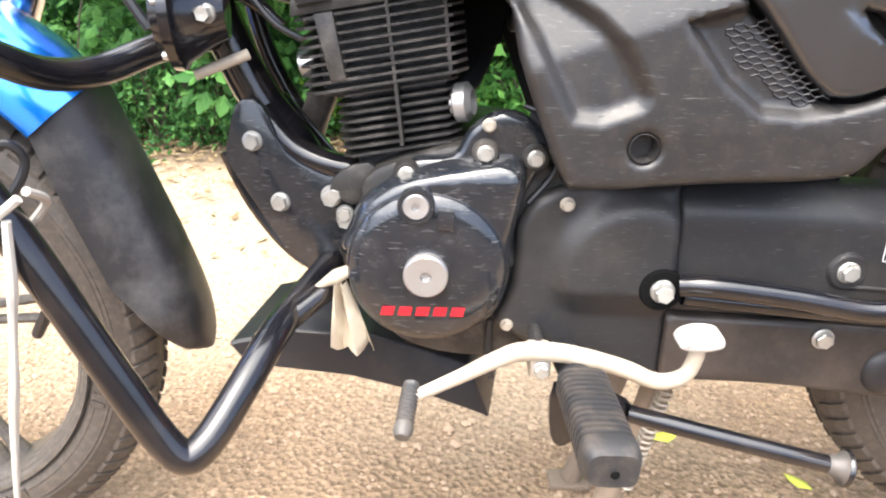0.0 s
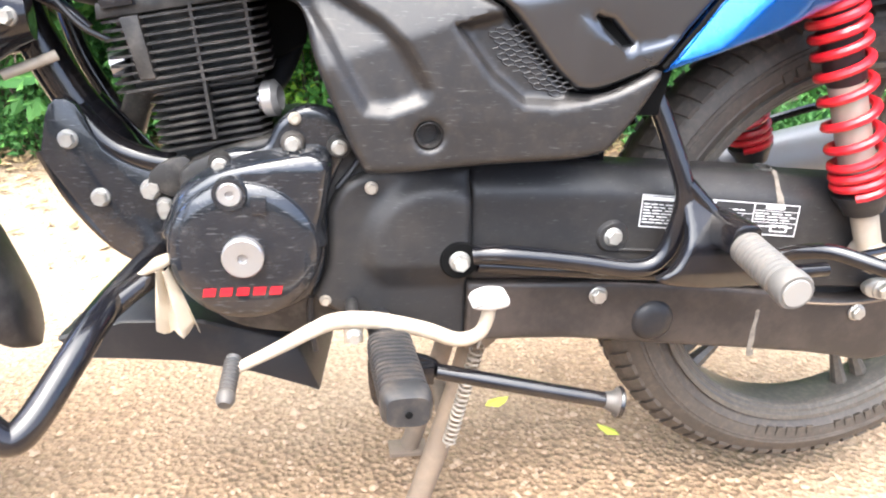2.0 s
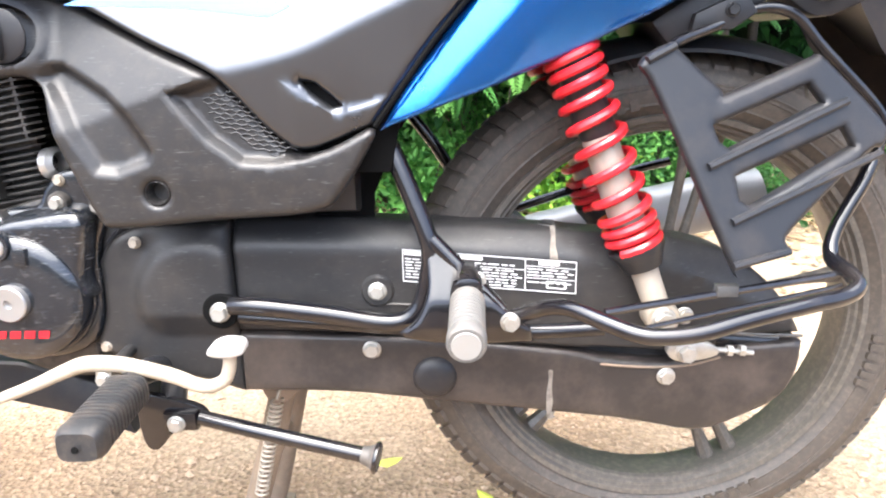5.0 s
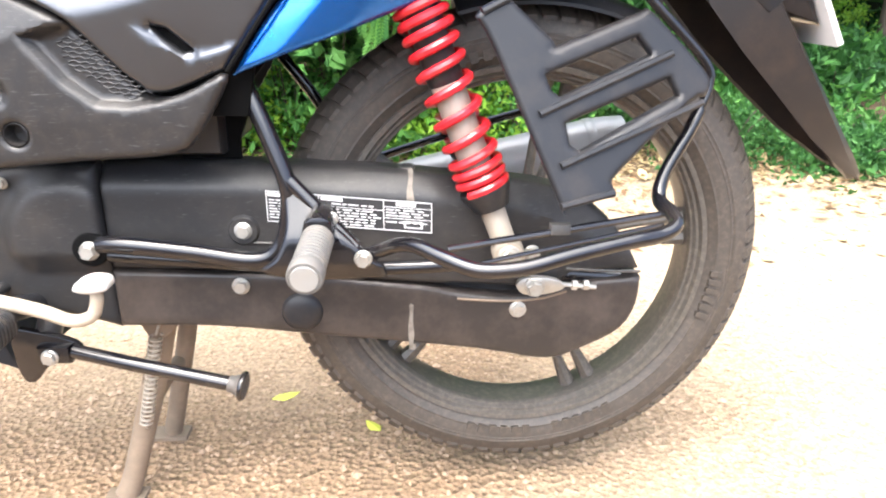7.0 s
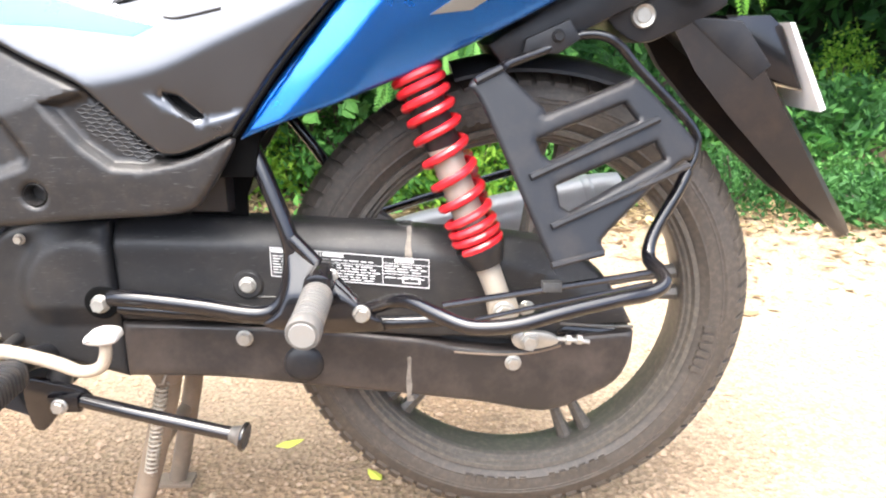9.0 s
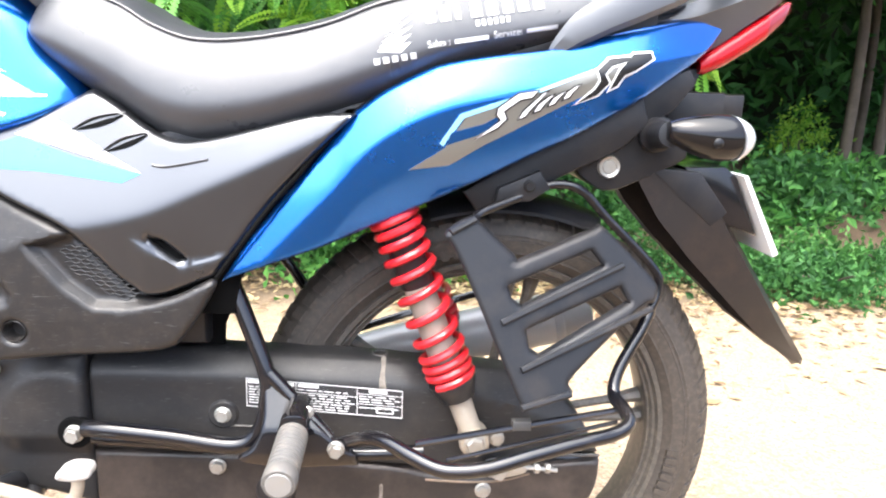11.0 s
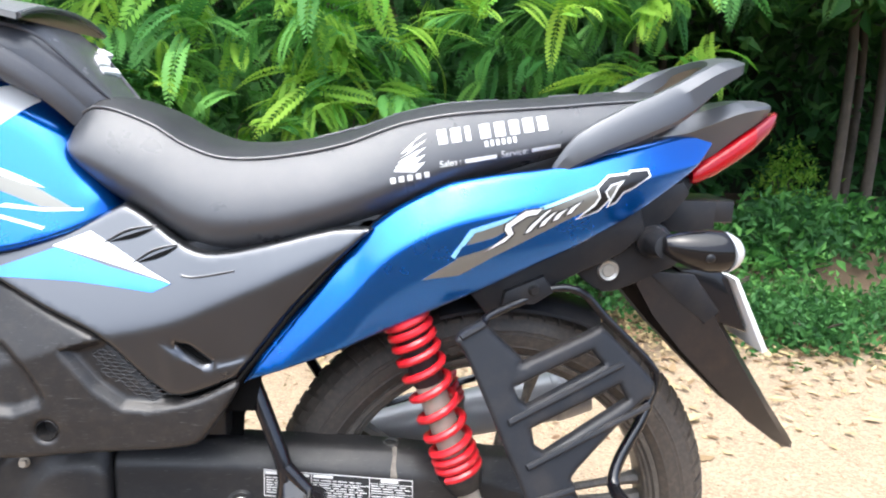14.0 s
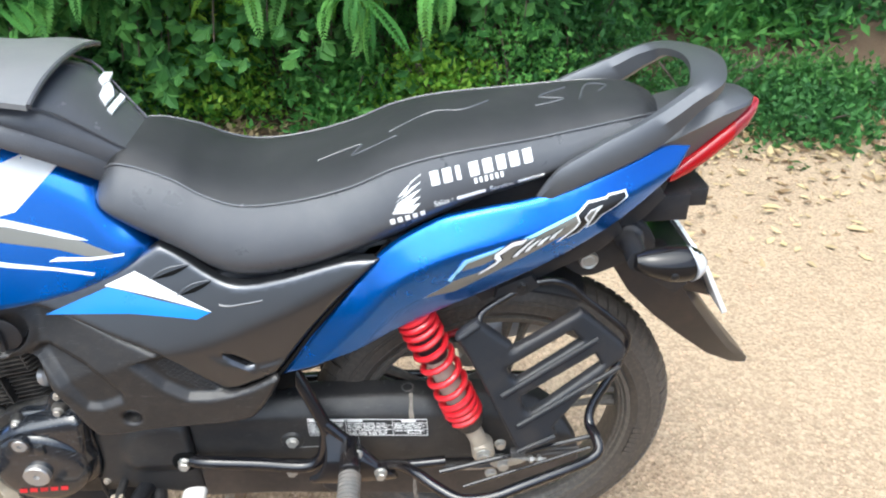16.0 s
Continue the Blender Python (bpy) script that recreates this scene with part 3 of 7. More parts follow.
# frame
part("frame_tube", bar([(-1.02, 0, 0.93), (-0.985, 0, 0.82), (-0.949, 0, 0.69), (-0.912, 0, 0.60), (-0.868, 0, 0.535), (-0.845, 0, 0.45)], 0.021, 14), M_GLOSS, bike, "gloss black frame downtube")
part("side_tube", bar([(-0.928, 0.06, 0.72), (-0.925, 0.06, 0.682), (-0.911, 0.06, 0.628), (-0.878, 0.06, 0.56)], 0.010, 10), M_GLOSS, bike)
part("frame_rail", bar([(-0.905, -0.02, 0.585), (-0.87, -0.025, 0.548), (-0.82, -0.03, 0.532), (-0.77, -0.03, 0.53)], 0.014, 10), M_GLOSS, bike)
bracket = part("engine_bracket", slab(smooth_outline([(-0.937, 0.543), (-0.922, 0.595), (-0.897, 0.595), (-0.877, 0.550), (-0.837, 0.527), (-0.804, 0.525), (-0.798, 0.495), (-0.814, 0.455), (-0.807, 0.410), (-0.842, 0.420), (-0.882, 0.447)], 3, (0, 10, 7)), -0.042, -0.034, 0.002), M_COVER, bike, "scuffed black engine mounting plate")
for x, z in ((-0.908, 0.561), (-0.885, 0.500)):
    bolt((x, -0.042, z), 0.0078, bracket, h=0.010)
for x, z in ((-0.830, 0.514), (-0.816, 0.492)):
    bolt((x, -0.062, z), 0.0085, bracket, h=0.014)
for x, z in ((-0.826, 0.518), (-0.817, 0.499)):
    part("bolt_sleeve", bar([(x, -0.03, z), (x, -0.07, z)], 0.008, 10, 2), M_FIN, bracket)
    bolt((x, -0.068, z), 0.0068, bracket, h=0.010)
part("bracket_guard", bar([(-0.940, -0.03, 0.547), (-0.917, -0.03, 0.493), (-0.880, -0.03, 0.443), (-0.837, -0.03, 0.415)], 0.006, 8), M_GLOSS, bracket)
part("far_bracket", slab([(-0.937, 0.543), (-0.892, 0.595), (-0.837, 0.527), (-0.804, 0.525), (-0.814, 0.455), (-0.842, 0.420), (-0.882, 0.447)], 0.034, 0.042, 0.002), M_GLOSS, bike)

# horn
HC, HA = Vector((-0.937, -0.105, 0.682)), Vector((-0.985, -0.15, -0.05)).normalized()
horn = part("horn", turned(HC, [(0, 0.024), (0.018, 0.026), (0.034, 0.021), (0.038, 0.014), (0.046, 0.012), (0.0465, 0.004), (0.040, 0.0), (0.028, -0.020), (0.022, -0.034), (0.0, -0.036)], 36, HA), M_GLOSS, bike, "round black horn with clamped rim")
HU = HA.orthogonal().normalized()
HV = HA.cross(HU)
for a in range(0, 360, 60):
    p = HC + HA * 0.012 + 0.043 * (math.cos(radians(a)) * HU + math.sin(radians(a)) * HV)
    part("rim_screw", turned(p, [(0, 0.004), (0.003, 0.004), (0.0035, 0), (0, 0)], 8, HA), M_ZINC, horn)
part("horn_bracket", bar([(-0.925, -0.10, 0.69), (-0.918, -0.085, 0.73), (-0.925, -0.05, 0.775)], 0.007, 8, flat=0.5), M_GLOSS, horn)
bolt((-0.913, -0.125, 0.683), 0.0065, horn, h=0.012)
part("horn_pin", bar([(-0.938, -0.095, 0.630), (-0.896, -0.074, 0.646)], 0.0048, 10, 2), M_IVORY, bike, "pale plastic pin")

# crash bar
crash = part("crash_bar", bar([(-1.11, -0.23, 0.672), (-1.065, -0.262, 0.632), (-1.017, -0.27, 0.560), (-0.965, -0.27, 0.452), (-0.935, -0.27, 0.390), (-0.916, -0.268, 0.366), (-0.900, -0.256, 0.374), (-0.880, -0.215, 0.402), (-0.864, -0.16, 0.424), (-0.848, -0.09, 0.432), (-0.835, -0.03, 0.436)], 0.0138, 14, 7), M_GLOSS, bike, "gloss black tubular crash bar")
part("crash_bar_top", bar([(-1.11, -0.23, 0.672), (-1.065, -0.20, 0.662), (-1.043, -0.14, 0.636), (-1.022, -0.09, 0.632), (-0.985, -0.05, 0.647), (-0.945, -0.015, 0.655)], 0.0138, 12, 6), M_GLOSS, crash)
part("crash_stay", bar([(-0.878, -0.175, 0.412), (-0.852, -0.14, 0.428), (-0.816, -0.10, 0.446)], 0.011, 12, 4), M_GLOSS, crash)

# engine
engine = part("engine", slab(smooth_outline([(-0.800, 0.515), (-0.785, 0.548), (-0.69, 0.575), (-0.63, 0.56), (-0.60, 0.50), (-0.60, 0.38), (-0.68, 0.355), (-0.75, 0.365), (-0.785, 0.395), (-0.80, 0.45)], 3), -0.085, 0.09, 0.006), M_FIN, bike, "dusty black air-cooled single-cylinder engine")
TL = radians(10)


def lean(x, z):
    """Cylinder coordinates, leaning with the barrel."""
    return (-0.768 + (x + 0.768) * math.cos(TL) - (z - 0.625) * math.sin(TL) * 0.6, 0.625 + (z - 0.625) + (x + 0.768) * math.sin(TL))


for i in range(17):
    z = 0.563 + 0.0078 * i
    t = i / 16
    x0, x1 = (-0.824, -0.712) if i < 8 else (-0.848, -0.702)
    hw = 0.075 if i < 8 else 0.088
    corner = 0.010
    o = [(x0 + corner, -hw), (x1 - corner, -hw), (x1, -hw + corner), (x1, hw - corner), (x1 - corner, hw), (x0 + corner, hw), (x0, hw - corner), (x0, -hw + corner)]
    bm = bmesh.new()
    lo, hi = [], []
    for x, y in o:
        a, b = lean(x, z), lean(x, z + 0.0024)
        lo.append(bm.verts.new((a[0], y, a[1])))
        hi.append(bm.verts.new((b[0], y, b[1])))
    bm.faces.new(lo[::-1])
    bm.faces.new(hi)
    for k in range(8):
        bm.faces.new((lo[k], lo[(k + 1) % 8], hi[(k + 1) % 8], hi[k]))
    part("cooling_fin", bm, M_FIN, engine, smooth=False)
core = bmesh.new()
for x0, x1, hw, z0, z1 in ((-0.812, -0.724, 0.055, 0.55, 0.63), (-0.832, -0.718, 0.07, 0.62, 0.70)):
    q = [lean(x0, z0), lean(x1, z0), lean(x1, z1), lean(x0, z1)]
    a = [core.verts.new((x, -hw, z)) for x, z in q]
    b = [core.verts.new((x, hw, z)) for x, z in q]
    core.faces.new(a)
    core.faces.new(b[::-1])
    for k in range(4):
        core.faces.new((a[k], b[k], b[(k + 1) % 4], a[(k + 1) % 4]))
part("barrel", core, M_FIN, engine, smooth=False)
part("fin_rib", slab([lean(-0.822, 0.635), lean(-0.808, 0.635), lean(-0.812, 0.692), lean(-0.829, 0.692)], -0.0915, -0.07, 0.002), M_FIN, engine)
for x in (-0.765, -0.716):
    part("fin_rib", slab([lean(x - 0.003, 0.57 if x < -0.75 else 0.628), lean(x, 0.57 if x < -0.75 else 0.628), lean(x, 0.695), lean(x - 0.003, 0.695)], -0.0872, -0.06, 0.0), M_FIN, engine, smooth=False)
head = part("cylinder_head", slab([lean(-0.85, 0.692), lean(-0.70, 0.692), lean(-0.702, 0.705), lean(-0.848, 0.706)], -0.086, 0.086, 0.003), M_FIN, engine)
part("rocker_cover", slab([lean(-0.845, 0.704), lean(-0.70, 0.704), lean(-0.705, 0.725), lean(-0.72, 0.742), lean(-0.83, 0.745), lean(-0.842, 0.735)], -0.048, 0.048, 0.006), M_FIN, head)
part("rocker_cap", turned((-0.775, -0.046, 0.727), [(0, -0.012), (0.012, -0.012), (0.014, -0.008), (0.014, 0), (0, 0)], 20), M_FIN, head)
part("head_cap", slab([lean(-0.842, 0.700), lean(-0.812, 0.700), lean(-0.816, 0.736), lean(-0.846, 0.732)], -0.095, -0.08, 0.004), M_COVER, head)
part("front_boss", bar([(-0.86, -0.03, 0.632), (-0.845, -0.03, 0.635)], 0.012, 12, 2), M_ALLOY, engine)
# intake, and a black block added behind the fins to keep that gap dark
part("intake_dark_block", slab([(-0.76, 0.72), (-0.66, 0.72), (-0.672, 0.655), (-0.700, 0.640), (-0.735, 0.637)], -0.030, 0.050, 0.006), M_VOID, engine)
part("intake_collar", turned((-0.707, -0.064, 0.606), [(0.012, -0.008), (0.0165, -0.006), (0.0180, -0.005), (0.0180, 0.005), (0.0165, 0.006), (0.012, 0.010), (0.012, -0.010)], 28, (0.96, -0.25, 0.14)), M_ALLOY, engine, "dull alloy intake collar")
part("intake_pipe", bar([(-0.722, -0.050, 0.610), (-0.705, -0.03, 0.616), (-0.69, 0.0, 0.64), (-0.672, 0.02, 0.69)], 0.011, 12), M_PLASTIC, engine)
part("carburettor", block(-0.665, -0.62, -0.035, 0.03, 0.665, 0.72, 0.006), M_FIN, engine)
part("engine_hanger", slab(smooth_outline([(-0.830, 0.524), (-0.819, 0.542), (-0.793, 0.551), (-0.786, 0.540), (-0.789, 0.520), (-0.810, 0.509)], 2), -0.076, -0.068, 0.002), M_FIN, engine, "dusty engine hanger tab")
# left cover: flange, disc, filler and timing caps
CX, CZ = -0.7365, 0.4675
flange = [(-0.803, 0.485), (-0.793, 0.518), (-0.770, 0.543), (-0.75, 0.560), (-0.715, 0.565), (-0.70, 0.588), (-0.676, 0.604), (-0.648, 0.598), (-0.63, 0.572), (-0.642, 0.545), (-0.655, 0.51), (-0.658, 0.45), (-0.672, 0.408), (-0.71, 0.388), (-0.76, 0.388), (-0.795, 0.408), (-0.813, 0.445)]
part("engine_cover", shell(smooth_outline(flange, 4), lambda x, z: 0.100, step=0.007, edge=0.006, drop=0.005, thick=0.012), M_COVER, engine, "dusty black crankcase flange")
upper = [(-0.806, 0.470), (-0.806, 0.505), (-0.792, 0.530), (-0.768, 0.546), (-0.742, 0.556), (-0.715, 0.562), (-0.668, 0.568), (-0.650, 0.556), (-0.652, 0.53), (-0.660, 0.49), (-0.668, 0.46)]
part("cover_shoulder", shell(smooth_outline(upper, 4), lambda x, z: 0.126 - 0.35 * max(0, z - 0.548), step=0.005, edge=0.011, drop=0.018, thick=0.006), M_COVER, engine, "satin black cover shoulder")
disc = part("cover_disc", turned((CX, -0.10, CZ), [(0.0, 0.036), (0.040, 0.0358), (0.058, 0.0342), (0.0680, 0.031), (0.0715, 0.026), (0.0730, 0.02), (0.0735, 0.006), (0.0755, 0.004), (0.0760, 0.0), (0, 0)], 72), M_COVER, engine, "scratched satin black round cover")
part("timing_cap", turned((CX, -0.136, CZ), [(0, 0.005), (0.0045, 0.005), (0.005, 0.009), (0.0185, 0.0095), (0.0198, 0.008), (0.0198, 0.0), (0, 0)], 40), M_ALLOY, disc, "brushed alloy cap with hex socket")
part("filler_ring", turned((-0.7455, -0.128, 0.529), [(0.012, 0.010), (0.0155, 0.010), (0.0165, 0.008), (0.0165, 0.0), (0.012, 0.0), (0.012, 0.010)], 36), M_COVER, disc)
part("filler_cap", turned((-0.7455, -0.128, 0.529), [(0, 0.006), (0.0035, 0.006), (0.004, 0.010), (0.0105, 0.0105), (0.0118, 0.009), (0.0118, 0.0), (0, 0)], 32), M_ALLOY, disc, "small alloy cap")
part("cover_tab", block(-0.727, -0.712, -0.1395, -0.132, 0.509, 0.527, 0.002), M_COVER, disc)
for x, z in ((-0.7555, 0.549), (-0.6865, 0.5695), (-0.6425, 0.566)):
    part("bolt_boss", turned((x, -0.096, z), [(0, 0.012), (0.010, 0.012), (0.0115, 0.009), (0.0125, 0.0), (0, 0)], 24), M_FIN, engine)
    bolt((x, -0.1075, z), 0.0062, engine, h=0.008)
for x, z in ((-0.684, 0.593), (-0.66, 0.40)):
    bolt((x, -0.10, z), 0.005, engine, M_DAMPER, h=0.006)
# red maker's mark as plain blocks, lower part of the disc
mark = bmesh.new()
for i in range(5):
    x0 = -0.777 + 0.0158 * i
    zc = 0.4300
    a = [mark.verts.new((x0 + u * 0.0125, -0.1368 + (0.0006 if v else 0), zc + w)) for v in (0, 1) for u, w in ((-0.05, -0.0042), (0.86, -0.0042), (1.02, 0.0042), (0.11, 0.0042))]
    mark.faces.new(a[:4])
    for k in range(4):
        mark.faces.new((a[k], a[(k + 1) % 4], a[4 + (k + 1) % 4], a[4 + k]))
part("cover_mark", mark, M_RED, disc, "red plain lettering blocks", smooth=False)
# dust-caked drain parts below
part("drain_boss", turned((-0.745, -0.03, 0.37), [(0, 0.02), (0.012, 0.02), (0.014, 0.0), (0, 0)], 6, (0, 0, -1)), M_MUDSTEEL, engine)
part("drain_boss", turned((-0.70, -0.04, 0.365), [(0, 0.016), (0.009, 0.016), (0.01, 0.0), (0, 0)], 6, (0, 0, -1)), M_MUDSTEEL, engine)
part("breather_hose", bar([(-0.675, -0.09, 0.40), (-0.676, -0.09, 0.37), (-0.672, -0.09, 0.335)], 0.0035, 8), M_PLASTIC, engine)
part("wire_loom", bar([(-0.645, -0.075, 0.60), (-0.628, -0.085, 0.575), (-0.622, -0.085, 0.55), (-0.645, -0.09, 0.52)], 0.0035, 8), M_PLASTIC, engine)
part("wire_loom", bar([(-0.652, -0.07, 0.605), (-0.62, -0.08, 0.59), (-0.612, -0.082, 0.55)], 0.003, 8), M_PLASTIC, engine)

# sprocket cover, between engine and chain case
spc = [(-0.655, 0.500), (-0.640, 0.524), (-0.610, 0.538), (-0.560, 0.541), (-0.509, 0.542), (-0.507, 0.455), (-0.507, 0.338), (-0.55, 0.352), (-0.60, 0.366), (-0.645, 0.382), (-0.672, 0.402), (-0.657, 0.44)]


def spc_depth(x, z):
    g = math.hypot(x + 0.545, z - 0.458)
    return 0.097 + 0.015 / (1 + math.exp((g - 0.069) / 0.0042)) * min(1, max(0, (z - 0.41) / 0.03)) + 0.004 * min(1, max(0, (-0.6 - x) / 0.03))


sprocket = part("sprocket_cover", shell(smooth_outline(spc, 3, (0, 4, 6, 10)), spc_depth, step=0.0045, edge=0.008, drop=0.006, thick=0.02), M_CASE, bike, "dusty black plastic sprocket cover")
bolt((-0.611, -0.101, 0.523), 0.0055, sprocket, M_DAMPER, h=0.007)
# raised black disc standing for the shaded recess round the pivot
part("pivot_recess_disc", turned((-0.520, -0.1085, 0.446), [(0.0, 0.0065), (0.019, 0.0065), (0.0205, 0.005), (0.021, 0.0), (0, 0)], 32), M_VOID, sprocket)
bolt((-0.520, -0.1150, 0.446), 0.009, sprocket, M_ZINC, h=0.012)

# chain case
casehi = [(-0.5065, 0.543), (-0.434, 0.543), (-0.351, 0.539), (-0.175, 0.529), (-0.109, 0.522), (-0.02, 0.514), (0.045, 0.495), (0.10, 0.457), (0.130, 0.405), (0.045, 0.400), (0.02, 0.384), (-0.14, 0.392), (-0.316, 0.409), (-0.5065, 0.417)]
caselo = [(-0.5065, 0.413), (-0.316, 0.405), (-0.14, 0.388), (-0.095, 0.378), (-0.02, 0.372), (0.05, 0.388), (0.132, 0.396), (0.130, 0.36), (0.113, 0.326), (0.07, 0.300), (0.02, 0.283), (-0.073, 0.300), (-0.279, 0.325), (-0.391, 0.338), (-0.5065, 0.341)]


def case_top(x):
    return lin(x, [-0.504, -0.351, -0.175, -0.02, 0.1], [0.543, 0.539, 0.529, 0.514, 0.457])


def case_depth(x, z):
    up = case_top(x) - z
    return 0.098 - 0.024 * crease(1 - up / 0.026, 0.08) - 0.004 * min(1, max(0, (x + 0.12) / 0.02))


case = part("chain_case", shell(smooth_outline(casehi, 3, (0, 8, 13)), case_depth, guides=(([(-0.5, 0.517), (-0.351, 0.513), (-0.175, 0.503), (-0.02, 0.488), (0.04, 0.468)], False, (-0.004, 0.0, 0.004)),), step=0.009, edge=0.005, drop=0.004, thick=0.03), M_CASE, bike, "dust-streaked black chain case")
part("case_lower", shell(smooth_outline(caselo, 3, (0, 6, 14)), lambda x, z: 0.099 - 0.06 * max(0, 0.35 - z - 0.05 * (x + 0.5)), step=0.009, edge=0.005, drop=0.004, thick=0.03), M_CASELOW, case, "brown-dusted lower chain case half")
part("case_back", slab(smooth_outline([(-0.60, 0.538), (-0.42, 0.537), (-0.175, 0.518), (-0.02, 0.50), (0.09, 0.45), (0.118, 0.38), (0.10, 0.33), (0.02, 0.295), (-0.279, 0.335), (-0.60, 0.375)], 2, (0, 9)), -0.076, -0.058, 0.002), M_CASE, case)
for x, z in ((-0.356, 0.393), (-0.347, 0.463), (-0.02, 0.356)):
    if z > 0.45:
        part("bolt_boss", turned((x, -0.096, z), [(0, 0.006), (0.016, 0.006), (0.018, 0.004), (0.020, 0.0), (0, 0)], 28), M_CASE, case)
    bolt((x, -0.1005, z), 0.0085, case, M_ZINC, h=0.008)
part("case_plug", turned((-0.285, -0.098, 0.357), [(0, 0.009), (0.012, 0.0085), (0.021, 0.006), (0.025, 0.002), (0.0255, 0.0), (0, 0)], 32), M_PLASTIC, case, "round black rubber plug")
part("case_top_ring", turned((-0.155, -0.058, 0.5265), [(0.008, 0.0), (0.0100, 0.0), (0.0108, 0.002), (0.0100, 0.003), (0.008, 0.003), (0.008, 0.0)], 24, (0, -0.1, 1)), M_PEG, case, "pale worn ring on the case top")
part("case_fold", bar([(-0.095, -0.1005, 0.3715), (-0.055, -0.1005, 0.368), (-0.018, -0.1005, 0.3675), (0.012, -0.1005, 0.371), (0.040, -0.1005, 0.379)], 0.0016, 6, 5), M_MUDSTEEL, case)
part("case_fold", bar([(0.038, -0.1005, 0.409), (0.085, -0.1005, 0.4055), (0.1305, -0.0985, 0.4035)], 0.0020, 6, 4), M_PEG, case)
part("case_rib", bar([(-0.345, -0.0985, 0.447), (-0.318, -0.0985, 0.446), (-0.29, -0.0985, 0.444)], 0.002, 6), M_CASE, case)


# warning label: white rules and rows of unreadable print
def strip(bm, x0, x1, z0, z1, y, skew=0.0, base=0.0):
    v = [bm.verts.new((x, y, z + skew * (x - base))) for x, z in ((x0, z0), (x1, z0), (x1, z1), (x0, z1))]
    w = [bm.verts.new((q.co.x, y + 0.0008, q.co.z)) for q in v]
    bm.faces.new(v)
    for k in range(4):
        bm.faces.new((v[k], v[(k + 1) % 4], w[(k + 1) % 4], w[k]))


bm = bmesh.new()
SK = -0.092
strip(bm, -0.318, -0.126, 0.474, 0.511, -0.0992, SK, -0.318)
label = part("warning_label", bm, M_LABEL, case, "black label with white print lines", smooth=False)
bm = bmesh.new()
for x0, x1, z0, z1 in ((-0.318, -0.126, 0.5102, 0.511), (-0.318, -0.126, 0.474, 0.4748), (-0.318, -0.3172, 0.474, 0.511), (-0.1268, -0.126, 0.474, 0.511), (-0.258, -0.2572, 0.474, 0.511), (-0.183, -0.1822, 0.474, 0.511),
                       (-0.316, -0.26, 0.505, 0.509), (-0.255, -0.23, 0.505, 0.509), (-0.168, -0.145, 0.505, 0.509), (-0.183, -0.126, 0.5025, 0.503), (-0.258, -0.183, 0.4975, 0.498), (-0.183, -0.126, 0.489, 0.4895)):
    strip(bm, x0, x1, z0, z1, -0.0998, SK, -0.318)
rnd = random.Random(4)
for col0, col1, rows in ((-0.315, -0.262, (0.500, 0.4965, 0.493, 0.4895, 0.486, 0.4825, 0.479)), (-0.255, -0.186, (0.501, 0.4945, 0.491, 0.4875, 0.484, 0.4805, 0.477)), (-0.180, -0.129, (0.499, 0.4955, 0.492, 0.484))):
    for z in rows:
        x = col0
        while x < col1 - 0.006:
            wd = rnd.uniform(0.004, 0.014)
            strip(bm, x, min(col1, x + wd), z, z + 0.0011, -0.0998, SK, -0.318)
            x += wd + rnd.uniform(0.0015, 0.004)
for x0, x1, z0, z1 in ((-0.158, -0.138, 0.4855, 0.4865), (-0.158, -0.138, 0.4785, 0.4795), (-0.159, -0.157, 0.4785, 0.4865), (-0.139, -0.137, 0.4785, 0.4865)):
    strip(bm, x0, x1, z0, z1, -0.0998, SK, -0.318)
part("label_print", bm, M_WHITE, label, "white unreadable print rows", smooth=False)

# axle and adjuster
axle = part("chain_adjuster", slab(smooth_outline([(-0.024, 0.392), (-0.012, 0.4015), (0.012, 0.401), (0.03, 0.396), (0.034, 0.386), (0.012, 0.379), (-0.014, 0.379)], 3), -0.110, -0.100, 0.002), M_ZINC, bike, "dusty zinc chain adjuster")
bolt((-0.002, -0.11, 0.390), 0.010, axle, M_ZINC, h=0.012)
part("adjuster_screw", bar([(0.03, -0.105, 0.391), (0.075, -0.105, 0.386)], 0.003, 8, 2), M_ZINC, axle)
for x in (0.048, 0.062):
    part("adjuster_nut", turned((x, -0.105, 0.389), [(0, 0.003), (0.0065, 0.003), (0.0065, -0.003), (0, -0.003)], 6, (1, 0, -0.1)), M_ZINC, axle, smooth=False)
part("swingarm", bar([(-0.52, -0.055, 0.446), (-0.25, -0.07, 0.42), (0.05, -0.072, 0.392), (0.11, -0.072, 0.386)], 0.018, 12), M_GLOSS, bike)
part("swingarm", bar([(-0.52, 0.055, 0.446), (-0.25, 0.085, 0.42), (0.05, 0.088, 0.392), (0.09, 0.088, 0.388)], 0.018, 12), M_GLOSS, bike)
part("brake_rod", bar([(-0.30, 0.10, 0.47), (-0.05, 0.105, 0.55), (0.03, 0.11, 0.57)], 0.006, 8), M_GLOSS, bike)

